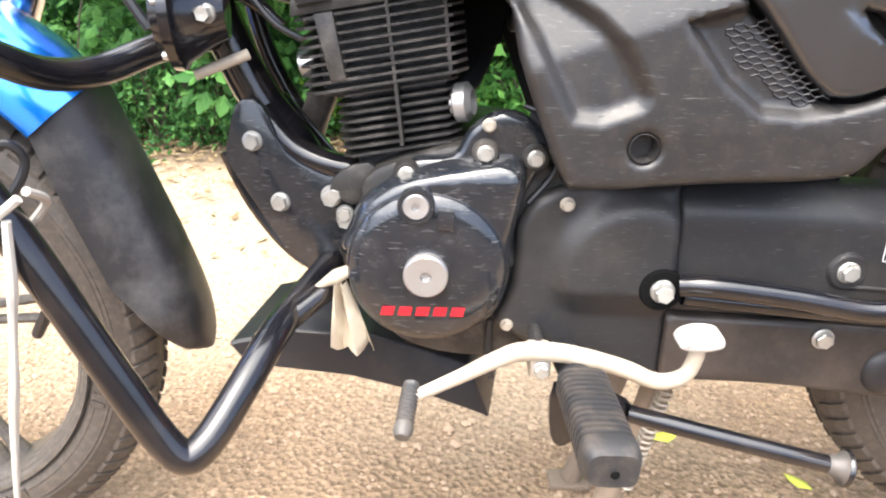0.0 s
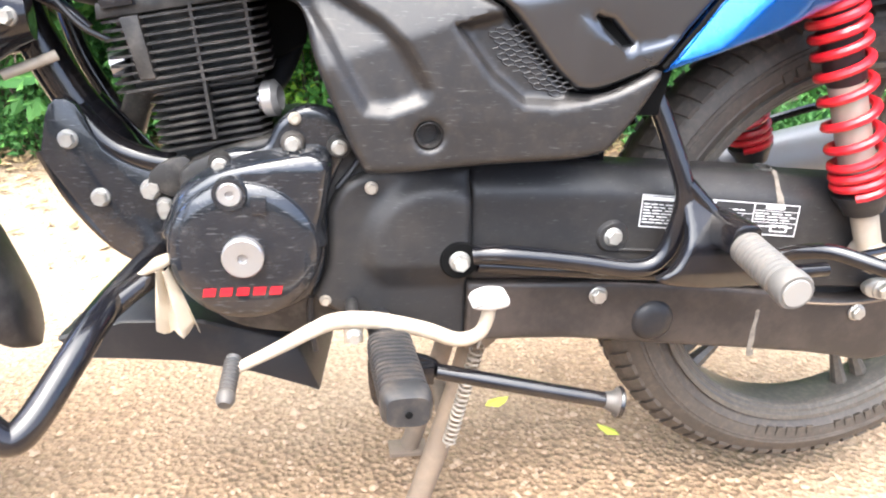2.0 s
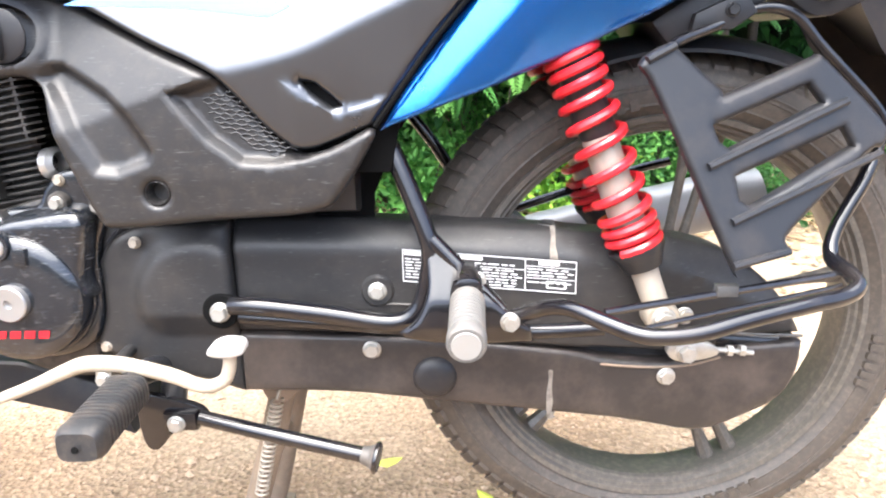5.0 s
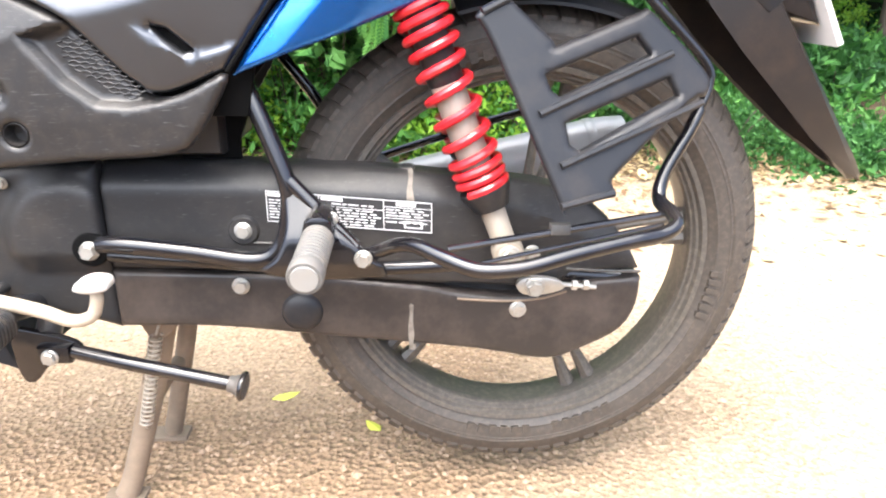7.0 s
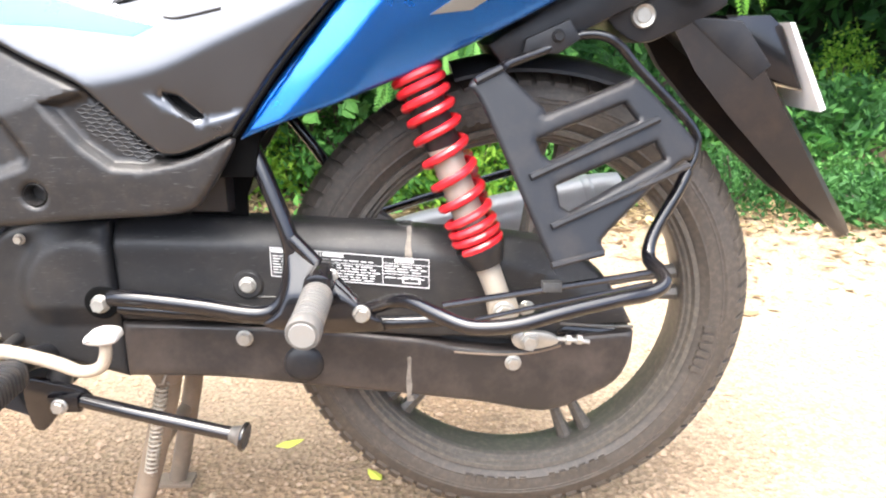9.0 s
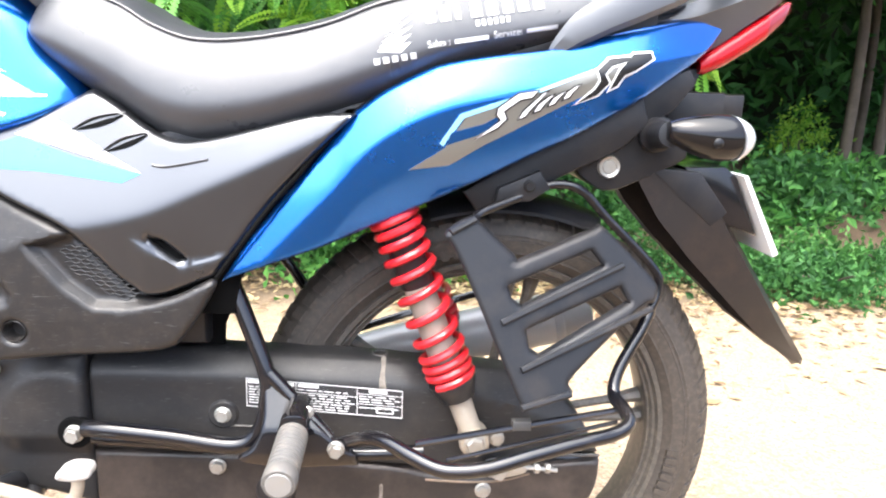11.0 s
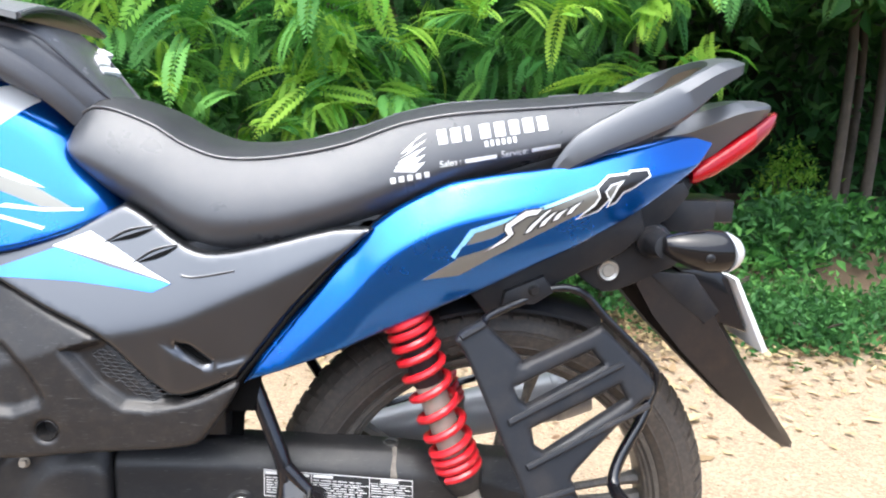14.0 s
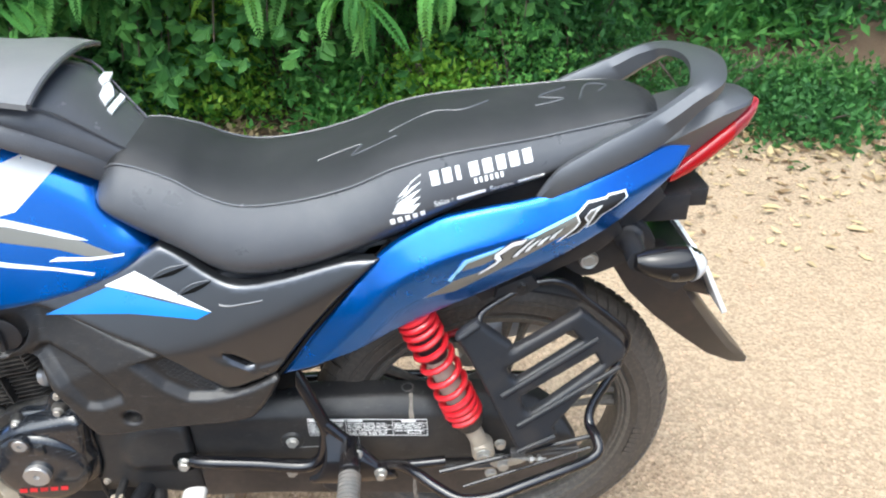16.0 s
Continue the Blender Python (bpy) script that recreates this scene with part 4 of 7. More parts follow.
# footrest hanger: bent tubes, gusset, rear peg and the lower rack
hang = part("footrest_hanger", bar([(-0.505, -0.118, 0.4535), (-0.475, -0.127, 0.4565), (-0.40, -0.128, 0.447), (-0.33, -0.13, 0.437), (-0.300, -0.13, 0.452), (-0.288, -0.13, 0.49), (-0.287, -0.129, 0.525), (-0.305, -0.118, 0.575), (-0.335, -0.10, 0.645)], 0.0105, 14, 7), M_GLOSS, bike, "gloss black tubular footrest hanger")
part("hanger_brace", bar([(-0.285, -0.130, 0.53), (-0.25, -0.14, 0.495), (-0.212, -0.155, 0.458)], 0.009, 12, 4), M_GLOSS, hang)
part("gusset", shell(smooth_outline([(-0.318, 0.436), (-0.300, 0.452), (-0.289, 0.480), (-0.290, 0.508), (-0.292, 0.528), (-0.285, 0.530), (-0.242, 0.492), (-0.200, 0.455), (-0.182, 0.440), (-0.178, 0.424), (-0.253, 0.421), (-0.305, 0.428)], 3, (0, 4, 8, 9)), lambda x, z: 0.134 + 0.55 * crease(0.53 - z, 0.01) - 0.50 * crease(0.474 - z, 0.016) - 0.5 * crease(0.445 - z, 0.008), step=0.004, edge=0.005, drop=0.004, thick=0.008), M_GLOSS, hang, "folded glossy sheet gusset")
part("hanger_rod", bar([(-0.50, -0.112, 0.440), (-0.35, -0.114, 0.427), (-0.20, -0.13, 0.425), (-0.10, -0.13, 0.428)], 0.0085, 12, 4), M_GLOSS, hang)
bolt((-0.204, -0.164, 0.450), 0.0082, hang, M_ZINC, h=0.012)
part("rack_tube", bar([(-0.205, -0.150, 0.448), (-0.181, -0.157, 0.458), (-0.165, -0.172, 0.468), (-0.146, -0.192, 0.474), (-0.119, -0.215, 0.469), (-0.091, -0.232, 0.463), (-0.068, -0.237, 0.462), (-0.033, -0.236, 0.465), (0.015, -0.226, 0.474), (0.077, -0.210, 0.482), (0.114, -0.197, 0.484), (0.134, -0.186, 0.491), (0.135, -0.168, 0.499), (0.129, -0.140, 0.508), (0.138, -0.125, 0.534), (0.165, -0.112, 0.578), (0.178, -0.103, 0.602)], 0.0085, 12, 5, radii=[0.0085] * 12 + [0.0075] * 3), M_GLOSS, hang)
for p, q, r in (((-0.112, -0.187, 0.468), (0.128, -0.160, 0.496), 0.0042), ((-0.078, -0.212, 0.461), (0.124, -0.176, 0.489), 0.0028)):
    part("rack_rod", bar([p, q], r, 8, 2), M_GLOSS, hang)
part("rod_clip", block(0.000, 0.022, -0.180, -0.166, 0.479, 0.491, 0.003), M_PEG, hang)
prof = [(0, 0.0), (0.0145, 0.0)]
for i in range(10):
    prof += [(0.0150, 0.004 + 0.0068 * i), (0.0172, 0.0055 + 0.0068 * i), (0.0172, 0.0085 + 0.0068 * i), (0.0150, 0.010 + 0.0068 * i)]
prof += [(0.0172, 0.075), (0.0180, 0.078), (0.0180, 0.090), (0.0165, 0.093), (0, 0.093)]
peg = part("passenger_footpeg", turned((-0.2483, -0.1915, 0.4846), prof, 26, (-0.03, -1, -0.10)), M_PALEPEG, hang, "grey ribbed rubber footpeg")
part("peg_end", turned((-0.2512, -0.2845, 0.4755), [(0, 0.0015), (0.013, 0.0015), (0.0135, 0.0), (0, 0)], 26, (-0.03, -1, -0.10)), M_CAP, peg)
part("peg_bracket", slab(smooth_outline([(-0.264, 0.476), (-0.236, 0.474), (-0.234, 0.502), (-0.248, 0.508), (-0.262, 0.502)], 2), -0.196, -0.135, 0.003), M_GLOSS, hang)
bolt((-0.236, -0.165, 0.497), 0.006, hang, h=0.008)

# rider footpeg, shift lever, stands
pr = bmesh.new()
rows = []
d = Vector((0.04, -1, 0.02)).normalized()
for i in range(13):
    for s, big in ((0.0, 0.0), (0.0008, 0.0032), (0.0044, 0.0032), (0.0052, 0.0)):
        c = Vector((-0.600, -0.185, 0.388)) + d * (0.0072 * i + s)
        row = []
        for k in range(24):
            a = 2 * math.pi * k / 24
            ex, ez = math.copysign(abs(math.cos(a)) ** 0.55, math.cos(a)), math.copysign(abs(math.sin(a)) ** 0.55, math.sin(a))
            row.append(pr.verts.new(c + Vector((ex * (0.0185 + big), 0, ez * (0.0140 + big)))))
        rows.append(row)
for i in range(4):
    c = Vector((-0.600, -0.185, 0.388)) + d * (0.095 + 0.0075 * i)
    row = []
    for k in range(24):
        a = 2 * math.pi * k / 24
        ex, ez = math.copysign(abs(math.cos(a)) ** 0.5, math.cos(a)), math.copysign(abs(math.sin(a)) ** 0.5, math.sin(a))
        g = (1.12, 1.14, 1.10, 0.92)[i]
        row.append(pr.verts.new(c + Vector((ex * 0.0195 * g, 0, ez * 0.0150 * g))))
    rows.append(row)
for a, b in zip(rows, rows[1:]):
    for k in range(24):
        pr.faces.new((a[k], a[(k + 1) % 24], b[(k + 1) % 24], b[k]))
pr.faces.new(rows[0][::-1])
pr.faces.new(rows[-1])
fpeg = part("rider_footpeg", pr, M_FPEG, bike, "dark grey ribbed rubber rider footpeg", angle=25)
part("peg_end_hole", turned((-0.5952, -0.3055, 0.3900), [(0, 0.0012), (0.0028, 0.0012), (0.0034, 0.0), (0, 0)], 14, (0.04, -1, 0.02)), M_VOID, fpeg)
part("peg_arm", bar([(-0.60, -0.06, 0.36), (-0.605, -0.14, 0.385), (-0.60, -0.19, 0.388)], 0.014, 12), M_PLASTIC, fpeg)
shift = part("shift_lever", bar([(-0.747, -0.198, 0.378), (-0.706, -0.180, 0.389), (-0.672, -0.170, 0.402), (-0.648, -0.166, 0.4085), (-0.61, -0.165, 0.406), (-0.563, -0.165, 0.394), (-0.530, -0.165, 0.381), (-0.508, -0.165, 0.386), (-0.4995, -0.165, 0.402), (-0.498, -0.165, 0.420)], 0.009, 12, 6, radii=[0.005, 0.0068, 0.0085, 0.0088, 0.0080, 0.0074, 0.0072, 0.0070]), M_IVORY, bike, "worn ivory heel-and-toe shift lever")
part("toe_rubber", turned((-0.746, -0.188, 0.386), [(0, 0), (0.007, 0)] + [(0.0062 + 0.0020 * (i % 2), 0.003 + 0.0019 * i) for i in range(20)] + [(0.0085, 0.042), (0.0085, 0.046), (0.006, 0.051), (0, 0.051)], 18, (-0.1, -0.85, -0.42)), M_PEG, shift, "grey ribbed toe rubber")
part("heel_pad", slab(smooth_outline([(-0.517, 0.4205), (-0.515, 0.429), (-0.502, 0.4345), (-0.485, 0.4335), (-0.480, 0.428), (-0.482, 0.421), (-0.50, 0.4175)], 3), -0.180, -0.152, 0.005, 3), M_PALE, shift, "pale rubber heel pad")
part("lever_clamp", block(-0.643, -0.624, -0.168, -0.13, 0.382, 0.402, 0.004), M_IVORY, shift)
bolt((-0.633, -0.168, 0.392), 0.0065, shift, M_ZINC, h=0.008)
part("lever_shaft", bar([(-0.633, -0.09, 0.396), (-0.633, -0.15, 0.396)], 0.007, 12, 2), M_CASE, shift)

stand = part("side_stand", bar([(-0.545, -0.142, 0.331), (-0.45, -0.158, 0.315), (-0.352, -0.170, 0.297)], 0.0088, 14, 4), M_GLOSS, bike, "folded gloss black side stand")
foot = part("stand_foot", turned((-0.366, -0.168, 0.2995), [(0, 0.002), (0.0092, 0.002), (0.0105, 0.008), (0.0130, 0.014), (0.0165, 0.0165), (0.0170, 0.019), (0.0160, 0.021), (0, 0.021)], 28, (0.98, -0.12, -0.17)), M_PEG, stand, "scuffed steel stand foot")
part("foot_rim", turned((-0.366, -0.168, 0.2995), [(0.0165, 0.016), (0.0178, 0.018), (0.0178, 0.020), (0.0155, 0.0215), (0.0165, 0.016)], 28, (0.98, -0.12, -0.17)), M_GLOSS, foot)
part("stand_bracket", slab(smooth_outline([(-0.615, 0.355), (-0.58, 0.352), (-0.545, 0.340), (-0.540, 0.322), (-0.575, 0.314), (-0.600, 0.288), (-0.615, 0.30)], 3), -0.138, -0.128, 0.002), M_GLOSS, stand)
part("stand_clevis", block(-0.585, -0.548, -0.150, -0.128, 0.318, 0.340, 0.004), M_GLOSS, stand)
bolt((-0.570, -0.150, 0.328), 0.0078, stand, M_ZINC, h=0.008)
part("stand_mount", bar([(-0.60, -0.05, 0.37), (-0.59, -0.09, 0.355), (-0.58, -0.13, 0.34)], 0.015, 12), M_PLASTIC, stand)

centre = part("centre_stand", bar([(-0.472, -0.030, 0.345), (-0.498, -0.034, 0.24), (-0.543, -0.042, 0.092), (-0.558, -0.046, 0.053)], 0.016, 12, 5, radii=[0.017, 0.0165, 0.015, 0.017]), M_MUDSTEEL, bike, "mud-caked steel centre stand")
part("far_stand_leg", bar([(-0.470, 0.09, 0.345), (-0.495, 0.095, 0.23), (-0.530, 0.105, 0.09), (-0.541, 0.108, 0.053)], 0.014, 12, 5), M_MUDSTEEL, centre)
part("stand_cross_bar", bar([(-0.512, -0.036, 0.19), (-0.51, 0.03, 0.195), (-0.508, 0.098, 0.19)], 0.011, 10), M_MUDSTEEL, centre)
for x, y in ((-0.56, -0.046), (-0.543, 0.108)):
    part("foot_plate", block(x - 0.028, x + 0.028, y - 0.018, y + 0.018, 0.044, 0.052, 0.002), M_MUDSTEEL, centre)
part("stand_lug", slab(smooth_outline([(-0.505, 0.350), (-0.445, 0.350), (-0.452, 0.322), (-0.475, 0.300), (-0.495, 0.305)], 3), -0.052, -0.020, 0.003), M_MUDSTEEL, centre)
coil = [(-0.482 - 0.030 * t + 0.0078 * math.cos(t * 2 * math.pi * 19), -0.057 + 0.0078 * math.sin(t * 2 * math.pi * 19), 0.308 - 0.132 * t) for t in np.linspace(0, 1, 19 * 10).tolist()]
part("stand_spring", bar(coil, 0.0017, 6, 1), M_DAMPER, centre, "dusty coiled return spring")
for z0, x0, z1, x1 in ((0.308, -0.482, 0.325, -0.476), (0.176, -0.512, 0.162, -0.514)):
    part("spring_hook", bar([(x0, -0.057, z0), ((x0 + x1) / 2, -0.055, (z0 + z1) / 2), (x1, -0.048, z1)], 0.002, 6, 3), M_DAMPER, centre)

# splash plate under the engine
sp = bmesh.new()
q = [(-0.950, -0.053, 0.345), (-0.88, -0.05, 0.362), (-0.80, -0.05, 0.358), (-0.695, -0.05, 0.325), (-0.669, -0.047, 0.254), (-0.745, -0.05, 0.292), (-0.82, -0.052, 0.309), (-0.93, -0.053, 0.318)]
a = [sp.verts.new(v) for v in q]
b = [sp.verts.new((x + 0.02, 0.10, z - 0.0)) for x, y, z in q]
sp.faces.new(a)
sp.faces.new(b[::-1])
for k in range(8):
    sp.faces.new((a[k], b[k], b[(k + 1) % 8], a[(k + 1) % 8]))
bmesh.ops.bevel(sp, geom=list(sp.edges), offset=0.003, segments=1, affect="EDGES")
part("splash_plate", sp, M_PLASTIC, bike, "bent black rubber splash plate")

# ---- bodywork
# lower dark shroud around the engine
pan = [(-0.92, 0.815), (-0.905, 0.785), (-0.86, 0.752), (-0.80, 0.738), (-0.752, 0.734), (-0.738, 0.715), (-0.715, 0.702), (-0.690, 0.703), (-0.672, 0.692), (-0.664, 0.655), (-0.645, 0.605), (-0.625, 0.560), (-0.605, 0.549), (-0.50, 0.557), (-0.402, 0.564), (-0.372, 0.585), (-0.338, 0.640), (-0.345, 0.648), (-0.385, 0.628), (-0.420, 0.624), (-0.445, 0.645), (-0.483, 0.688), (-0.503, 0.705), (-0.557, 0.730), (-0.635, 0.770), (-0.68, 0.790), (-0.76, 0.82)]
hexes = [(-0.512, 0.680), (-0.478, 0.688), (-0.416, 0.628), (-0.440, 0.621), (-0.458, 0.627), (-0.497, 0.655)]
well = [(-0.538, 0.684), (-0.505, 0.693), (-0.455, 0.71), (-0.385, 0.635), (-0.41, 0.620), (-0.44, 0.615), (-0.472, 0.617), (-0.503, 0.641)]
scoop = [(-0.681, 0.704), (-0.664, 0.717), (-0.648, 0.717), (-0.601, 0.690), (-0.579, 0.670), (-0.562, 0.641), (-0.556, 0.628), (-0.562, 0.615), (-0.597, 0.602), (-0.622, 0.604), (-0.640, 0.636), (-0.658, 0.672)]
KX, KZ = -0.701, 0.742


def gap_in(p, poly):
    """Distance to an outline, plus inside."""
    best = 9
    for (x1, y1), (x2, y2) in zip(poly, poly[1:] + poly[:1]):
        dx, dy = x2 - x1, y2 - y1
        t = max(0, min(1, ((p[0] - x1) * dx + (p[1] - y1) * dy) / (dx * dx + dy * dy)))
        best = min(best, math.hypot(p[0] - x1 - t * dx, p[1] - y1 - t * dy))
    return best if inside(p, poly) else -best


def step_in(g, w):
    t = max(0, min(1, g / w))
    return t * t * (3 - 2 * t)


def pan_depth(x, z):
    d = 0.148 + 0.004 * math.sin((x + 0.65) * 6)
    d -= 0.014 * step_in(gap_in((x, z), well) + 0.004, 0.010)
    d -= (0.009 + 0.05 * max(0, z - 0.606)) * step_in(gap_in((x, z), scoop), 0.013)
    g = math.hypot(x - KX, z - KZ)
    d += 0.004 * step_in(0.043 - g, 0.008) - 0.016 * step_in(0.031 - g, 0.005)
    h = math.hypot(x + 0.5605, z - 0.586)
    d += 0.0015 * step_in(0.019 - h, 0.005)
    # above this fold the panel leans in towards the tank
    fold = lin(x, [-0.74, -0.579, -0.499, -0.468, -0.42, -0.345], [0.614, 0.672, 0.701, 0.690, 0.635, 0.640])
    d -= 0.36 * crease(z - fold, 0.005) * step_in(x + 0.725, 0.075)
    d -= 0.05 * max(0, 0.60 - z) * min(1, max(0, (x + 0.6) / 0.05)) + 0.16 * max(0, -0.78 - x)
    return d


for s, nm in ((-1, "lower_shroud"), (1, "lower_shroud")):
    sh = part(nm, shell(smooth_outline(pan, 3, (0, 17, 26)), pan_depth, [circle(-0.5605, 0.586, 0.0125, 24)] if s < 0 else (), guides=((well, True, (-0.005, -0.001, 0.003, 0.0065)), (scoop, True, (-0.003, 0.0005, 0.004, 0.0085, 0.012)), ([(-0.579, 0.672), (-0.540, 0.685), (-0.499, 0.701)], False, (-0.003, 0.0005, 0.004)), (circle(KX, KZ, 0.037, 40), True, (-0.007, -0.002, 0.0025, 0.0065))) if s < 0 else (), step=0.0042 if s < 0 else 0.012, edge=0.007, drop=0.007, thick=0.004, side=s), M_PAN, bike, "dark grey grained plastic engine shroud", angle=50)
    if s < 0:
        shroud = sh
part("shroud_socket", turned((-0.5605, -0.146, 0.586), [(0.0128, 0.0), (0.0118, 0.001), (0.0105, -0.004), (0.0095, -0.016), (0, -0.016)], 24), M_PAN, shroud)
# choke knob in its round well
knob = part("choke_knob", turned((KX, -0.134, KZ), [(0, 0.004), (0.022, 0.004), (0.0265, 0.002), (0.0265, 0), (0, 0)], 36), M_PLASTIC, shroud)
part("choke_lever", slab(smooth_outline([(-0.7055, 0.722), (-0.697, 0.722), (-0.697, 0.752), (-0.7012, 0.761), (-0.7055, 0.752)], 3), -0.145, -0.136, 0.002), M_PLASTIC, knob)
bolt((KX, -0.146, KZ), 0.004, knob, M_INK, h=0.003)
# honeycomb insert: flattened hexagons outlined by thin ridges
bm = bmesh.new()
CW, CH = 0.0112, 0.0045
for i in range(-9, 10):
    for j in range(-14, 15):
        u, v = (i + 0.5 * (j % 2)) * CW, j * CH
        corner = []
        for du, dv in ((-0.5, -0.28), (-0.5, 0.28), (0.0, 0.72), (0.5, 0.28)):
            a, b = u + du * CW, v + dv * CH
            corner.append((-0.470 + a * 0.985 + b * 0.12, 0.655 - a * 0.12 + b * 0.98))
        for p, q in zip(corner, corner[1:]):
            if gap_in(p, hexes) > -0.001 and gap_in(q, hexes) > -0.001:
                sweep(bm, [(x, -pan_depth(x, z) - 0.0008, z) for x, z in (p, q)], 0.0008, 5, 1)
part("honeycomb_grille", bm, M_PAN, shroud, "moulded honeycomb insert with raised ridges", smooth=False)
# added black sheets close the gaps here, standing for the unlit inside
part("frame_gap_sheet", slab([(-0.42, 0.52), (-0.42, 0.66), (-0.33, 0.66), (-0.335, 0.60), (-0.350, 0.565), (-0.352, 0.52)], -0.060, -0.050, 0.002), M_VOID, bike, "black sheet closing the dark gap ahead of the rear wheel")
part("shroud_backing", slab([(-0.44, 0.60), (-0.43, 0.665), (-0.36, 0.70), (-0.31, 0.67), (-0.325, 0.60)], -0.122, -0.112, 0.002), M_VOID, shroud, "black sheet for the shade inside the shroud")
# raised double lip across the foot of the scoop
part("scoop_lip", bar([(-0.606, -0.1405, 0.6085), (-0.592, -0.1415, 0.6105), (-0.576, -0.142, 0.615), (-0.567, -0.142, 0.620)], 0.0024, 8, 4), M_PAN, shroud)

# grey side panel
silver = [(-0.70, 0.79), (-0.633, 0.774), (-0.557, 0.734), (-0.503, 0.709), (-0.481, 0.692), (-0.443, 0.649), (-0.420, 0.630), (-0.395, 0.630), (-0.340, 0.652), (-0.332, 0.663), (-0.273, 0.740), (-0.224, 0.794), (-0.182, 0.834), (-0.23, 0.832), (-0.306, 0.812), (-0.363, 0.80), (-0.40, 0.806), (-0.452, 0.84), (-0.475, 0.852), (-0.54, 0.818), (-0.616, 0.796)]
slot = [(-0.409, 0.6955), (-0.394, 0.693), (-0.369, 0.671), (-0.379, 0.669), (-0.399, 0.684)]


def silver_depth(x, z):
    fold = soft(x, [-0.70, -0.52, -0.42, -0.34, -0.28, -0.213, -0.17], [0.70, 0.700, 0.717, 0.751, 0.778, 0.811, 0.836])
    d = lin(x, [-0.70, -0.30, -0.18], [0.154, 0.154, 0.143]) - 0.36 * crease(z - fold, 0.010) - 0.12 * crease(fold - z, 0.010)
    low = lin(x, [-0.425, -0.400, -0.376, -0.345, -0.312], [0.696, 0.680, 0.664, 0.672, 0.683])
    d += 0.003 * step_in(0.001 - (z - low), 0.004) * min(1, max(0, (x + 0.430) / 0.015)) * min(1, max(0, (-0.300 - x) / 0.03))
    return d


for s in (-1, 1):
    sp = part("side_panel", shell(smooth_outline(silver, 3, (0, 6, 8, 12, 18)), silver_depth, [slot], guides=(([(-0.425, 0.696), (-0.400, 0.680), (-0.376, 0.664), (-0.345, 0.672), (-0.312, 0.683)], False, (-0.0035, -0.001, 0.0015)),) if s < 0 else (), step=0.005 if s < 0 else 0.012, edge=0.005, drop=0.005, thick=0.012, side=s), M_SILVER, bike, "satin metallic grey side panel", angle=50)
    if s < 0:
        side_panel = sp
# black plate behind the slot, so the hole's shade is in its colour
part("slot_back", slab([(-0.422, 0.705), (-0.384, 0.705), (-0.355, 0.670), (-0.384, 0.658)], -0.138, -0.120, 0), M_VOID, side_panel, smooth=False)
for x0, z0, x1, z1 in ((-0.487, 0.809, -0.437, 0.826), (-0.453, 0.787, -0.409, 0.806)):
    # slim black wedge laid on the panel for a slit's shade, under a raised lip
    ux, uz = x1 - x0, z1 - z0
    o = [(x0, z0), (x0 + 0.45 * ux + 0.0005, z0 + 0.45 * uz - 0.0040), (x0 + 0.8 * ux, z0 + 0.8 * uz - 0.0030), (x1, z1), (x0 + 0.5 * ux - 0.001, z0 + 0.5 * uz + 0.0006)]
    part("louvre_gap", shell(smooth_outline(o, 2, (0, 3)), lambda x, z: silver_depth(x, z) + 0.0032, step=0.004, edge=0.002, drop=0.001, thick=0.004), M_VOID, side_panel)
    part("louvre_lip", bar([(px, -silver_depth(px, pz) - 0.002, pz) for px, pz in ((x0 - 0.006, z0 - 0.001), (x0 + 0.45 * ux - 0.003, z0 + 0.45 * uz + 0.006), (x1 + 0.003, z1 + 0.003))], 0.0016, 6, 4, radii=[0.0006, 0.0018, 0.0006]), M_SILVER, side_panel)
part("louvre_lip", bar([(px, -silver_depth(px, pz) - 0.0005, pz) for px, pz in ((-0.402, 0.774), (-0.385, 0.773), (-0.341, 0.782))], 0.0016, 6, 5), M_SILVER, side_panel)


def decal(name, outline, depth, material, parent, label="", lift=0.0008, step=0.008, holes=()):
    return part(name, shell(outline, lambda x, z: depth(x, z) + lift, holes, step=step, edge=0.001, drop=0.0002, thick=0.001), material, parent, label, angle=60)


decal("panel_stripe", [(-0.635, 0.769), (-0.60, 0.782), (-0.548, 0.801), (-0.486, 0.781), (-0.414, 0.764), (-0.435, 0.754), (-0.523, 0.764)], silver_depth, M_CYAN, side_panel, "pale blue stripe")
decal("panel_stripe", [(-0.552, 0.803), (-0.510, 0.820), (-0.494, 0.811), (-0.441, 0.779), (-0.414, 0.765), (-0.485, 0.785)], silver_depth, M_WHITE, side_panel, "white stripe above the blue", lift=0.0016)

# blue tail panel
tail = [(-0.333, 0.645), (-0.306, 0.687), (-0.277, 0.725), (-0.244, 0.765), (-0.220, 0.794), (-0.192, 0.829), (-0.169, 0.848), (-0.149, 0.862), (-0.11, 0.882), (-0.084, 0.891), (-0.03, 0.901), (0.016, 0.907), (0.05, 0.914), (0.117, 0.933), (0.19, 0.948), (0.268, 0.957), (0.222, 0.911), (0.181, 0.883), (0.127, 0.85), (0.059, 0.814), (0.006, 0.789), (-0.047, 0.762), (-0.107, 0.734), (-0.147, 0.715), (-0.214, 0.689), (-0.28, 0.666)]


def tail_top(x):
    return soft(x, [-0.331, -0.274, -0.216, -0.169, -0.11, -0.03, 0.05, 0.117, 0.268], [0.65, 0.724, 0.794, 0.848, 0.882, 0.901, 0.914, 0.933, 0.959])


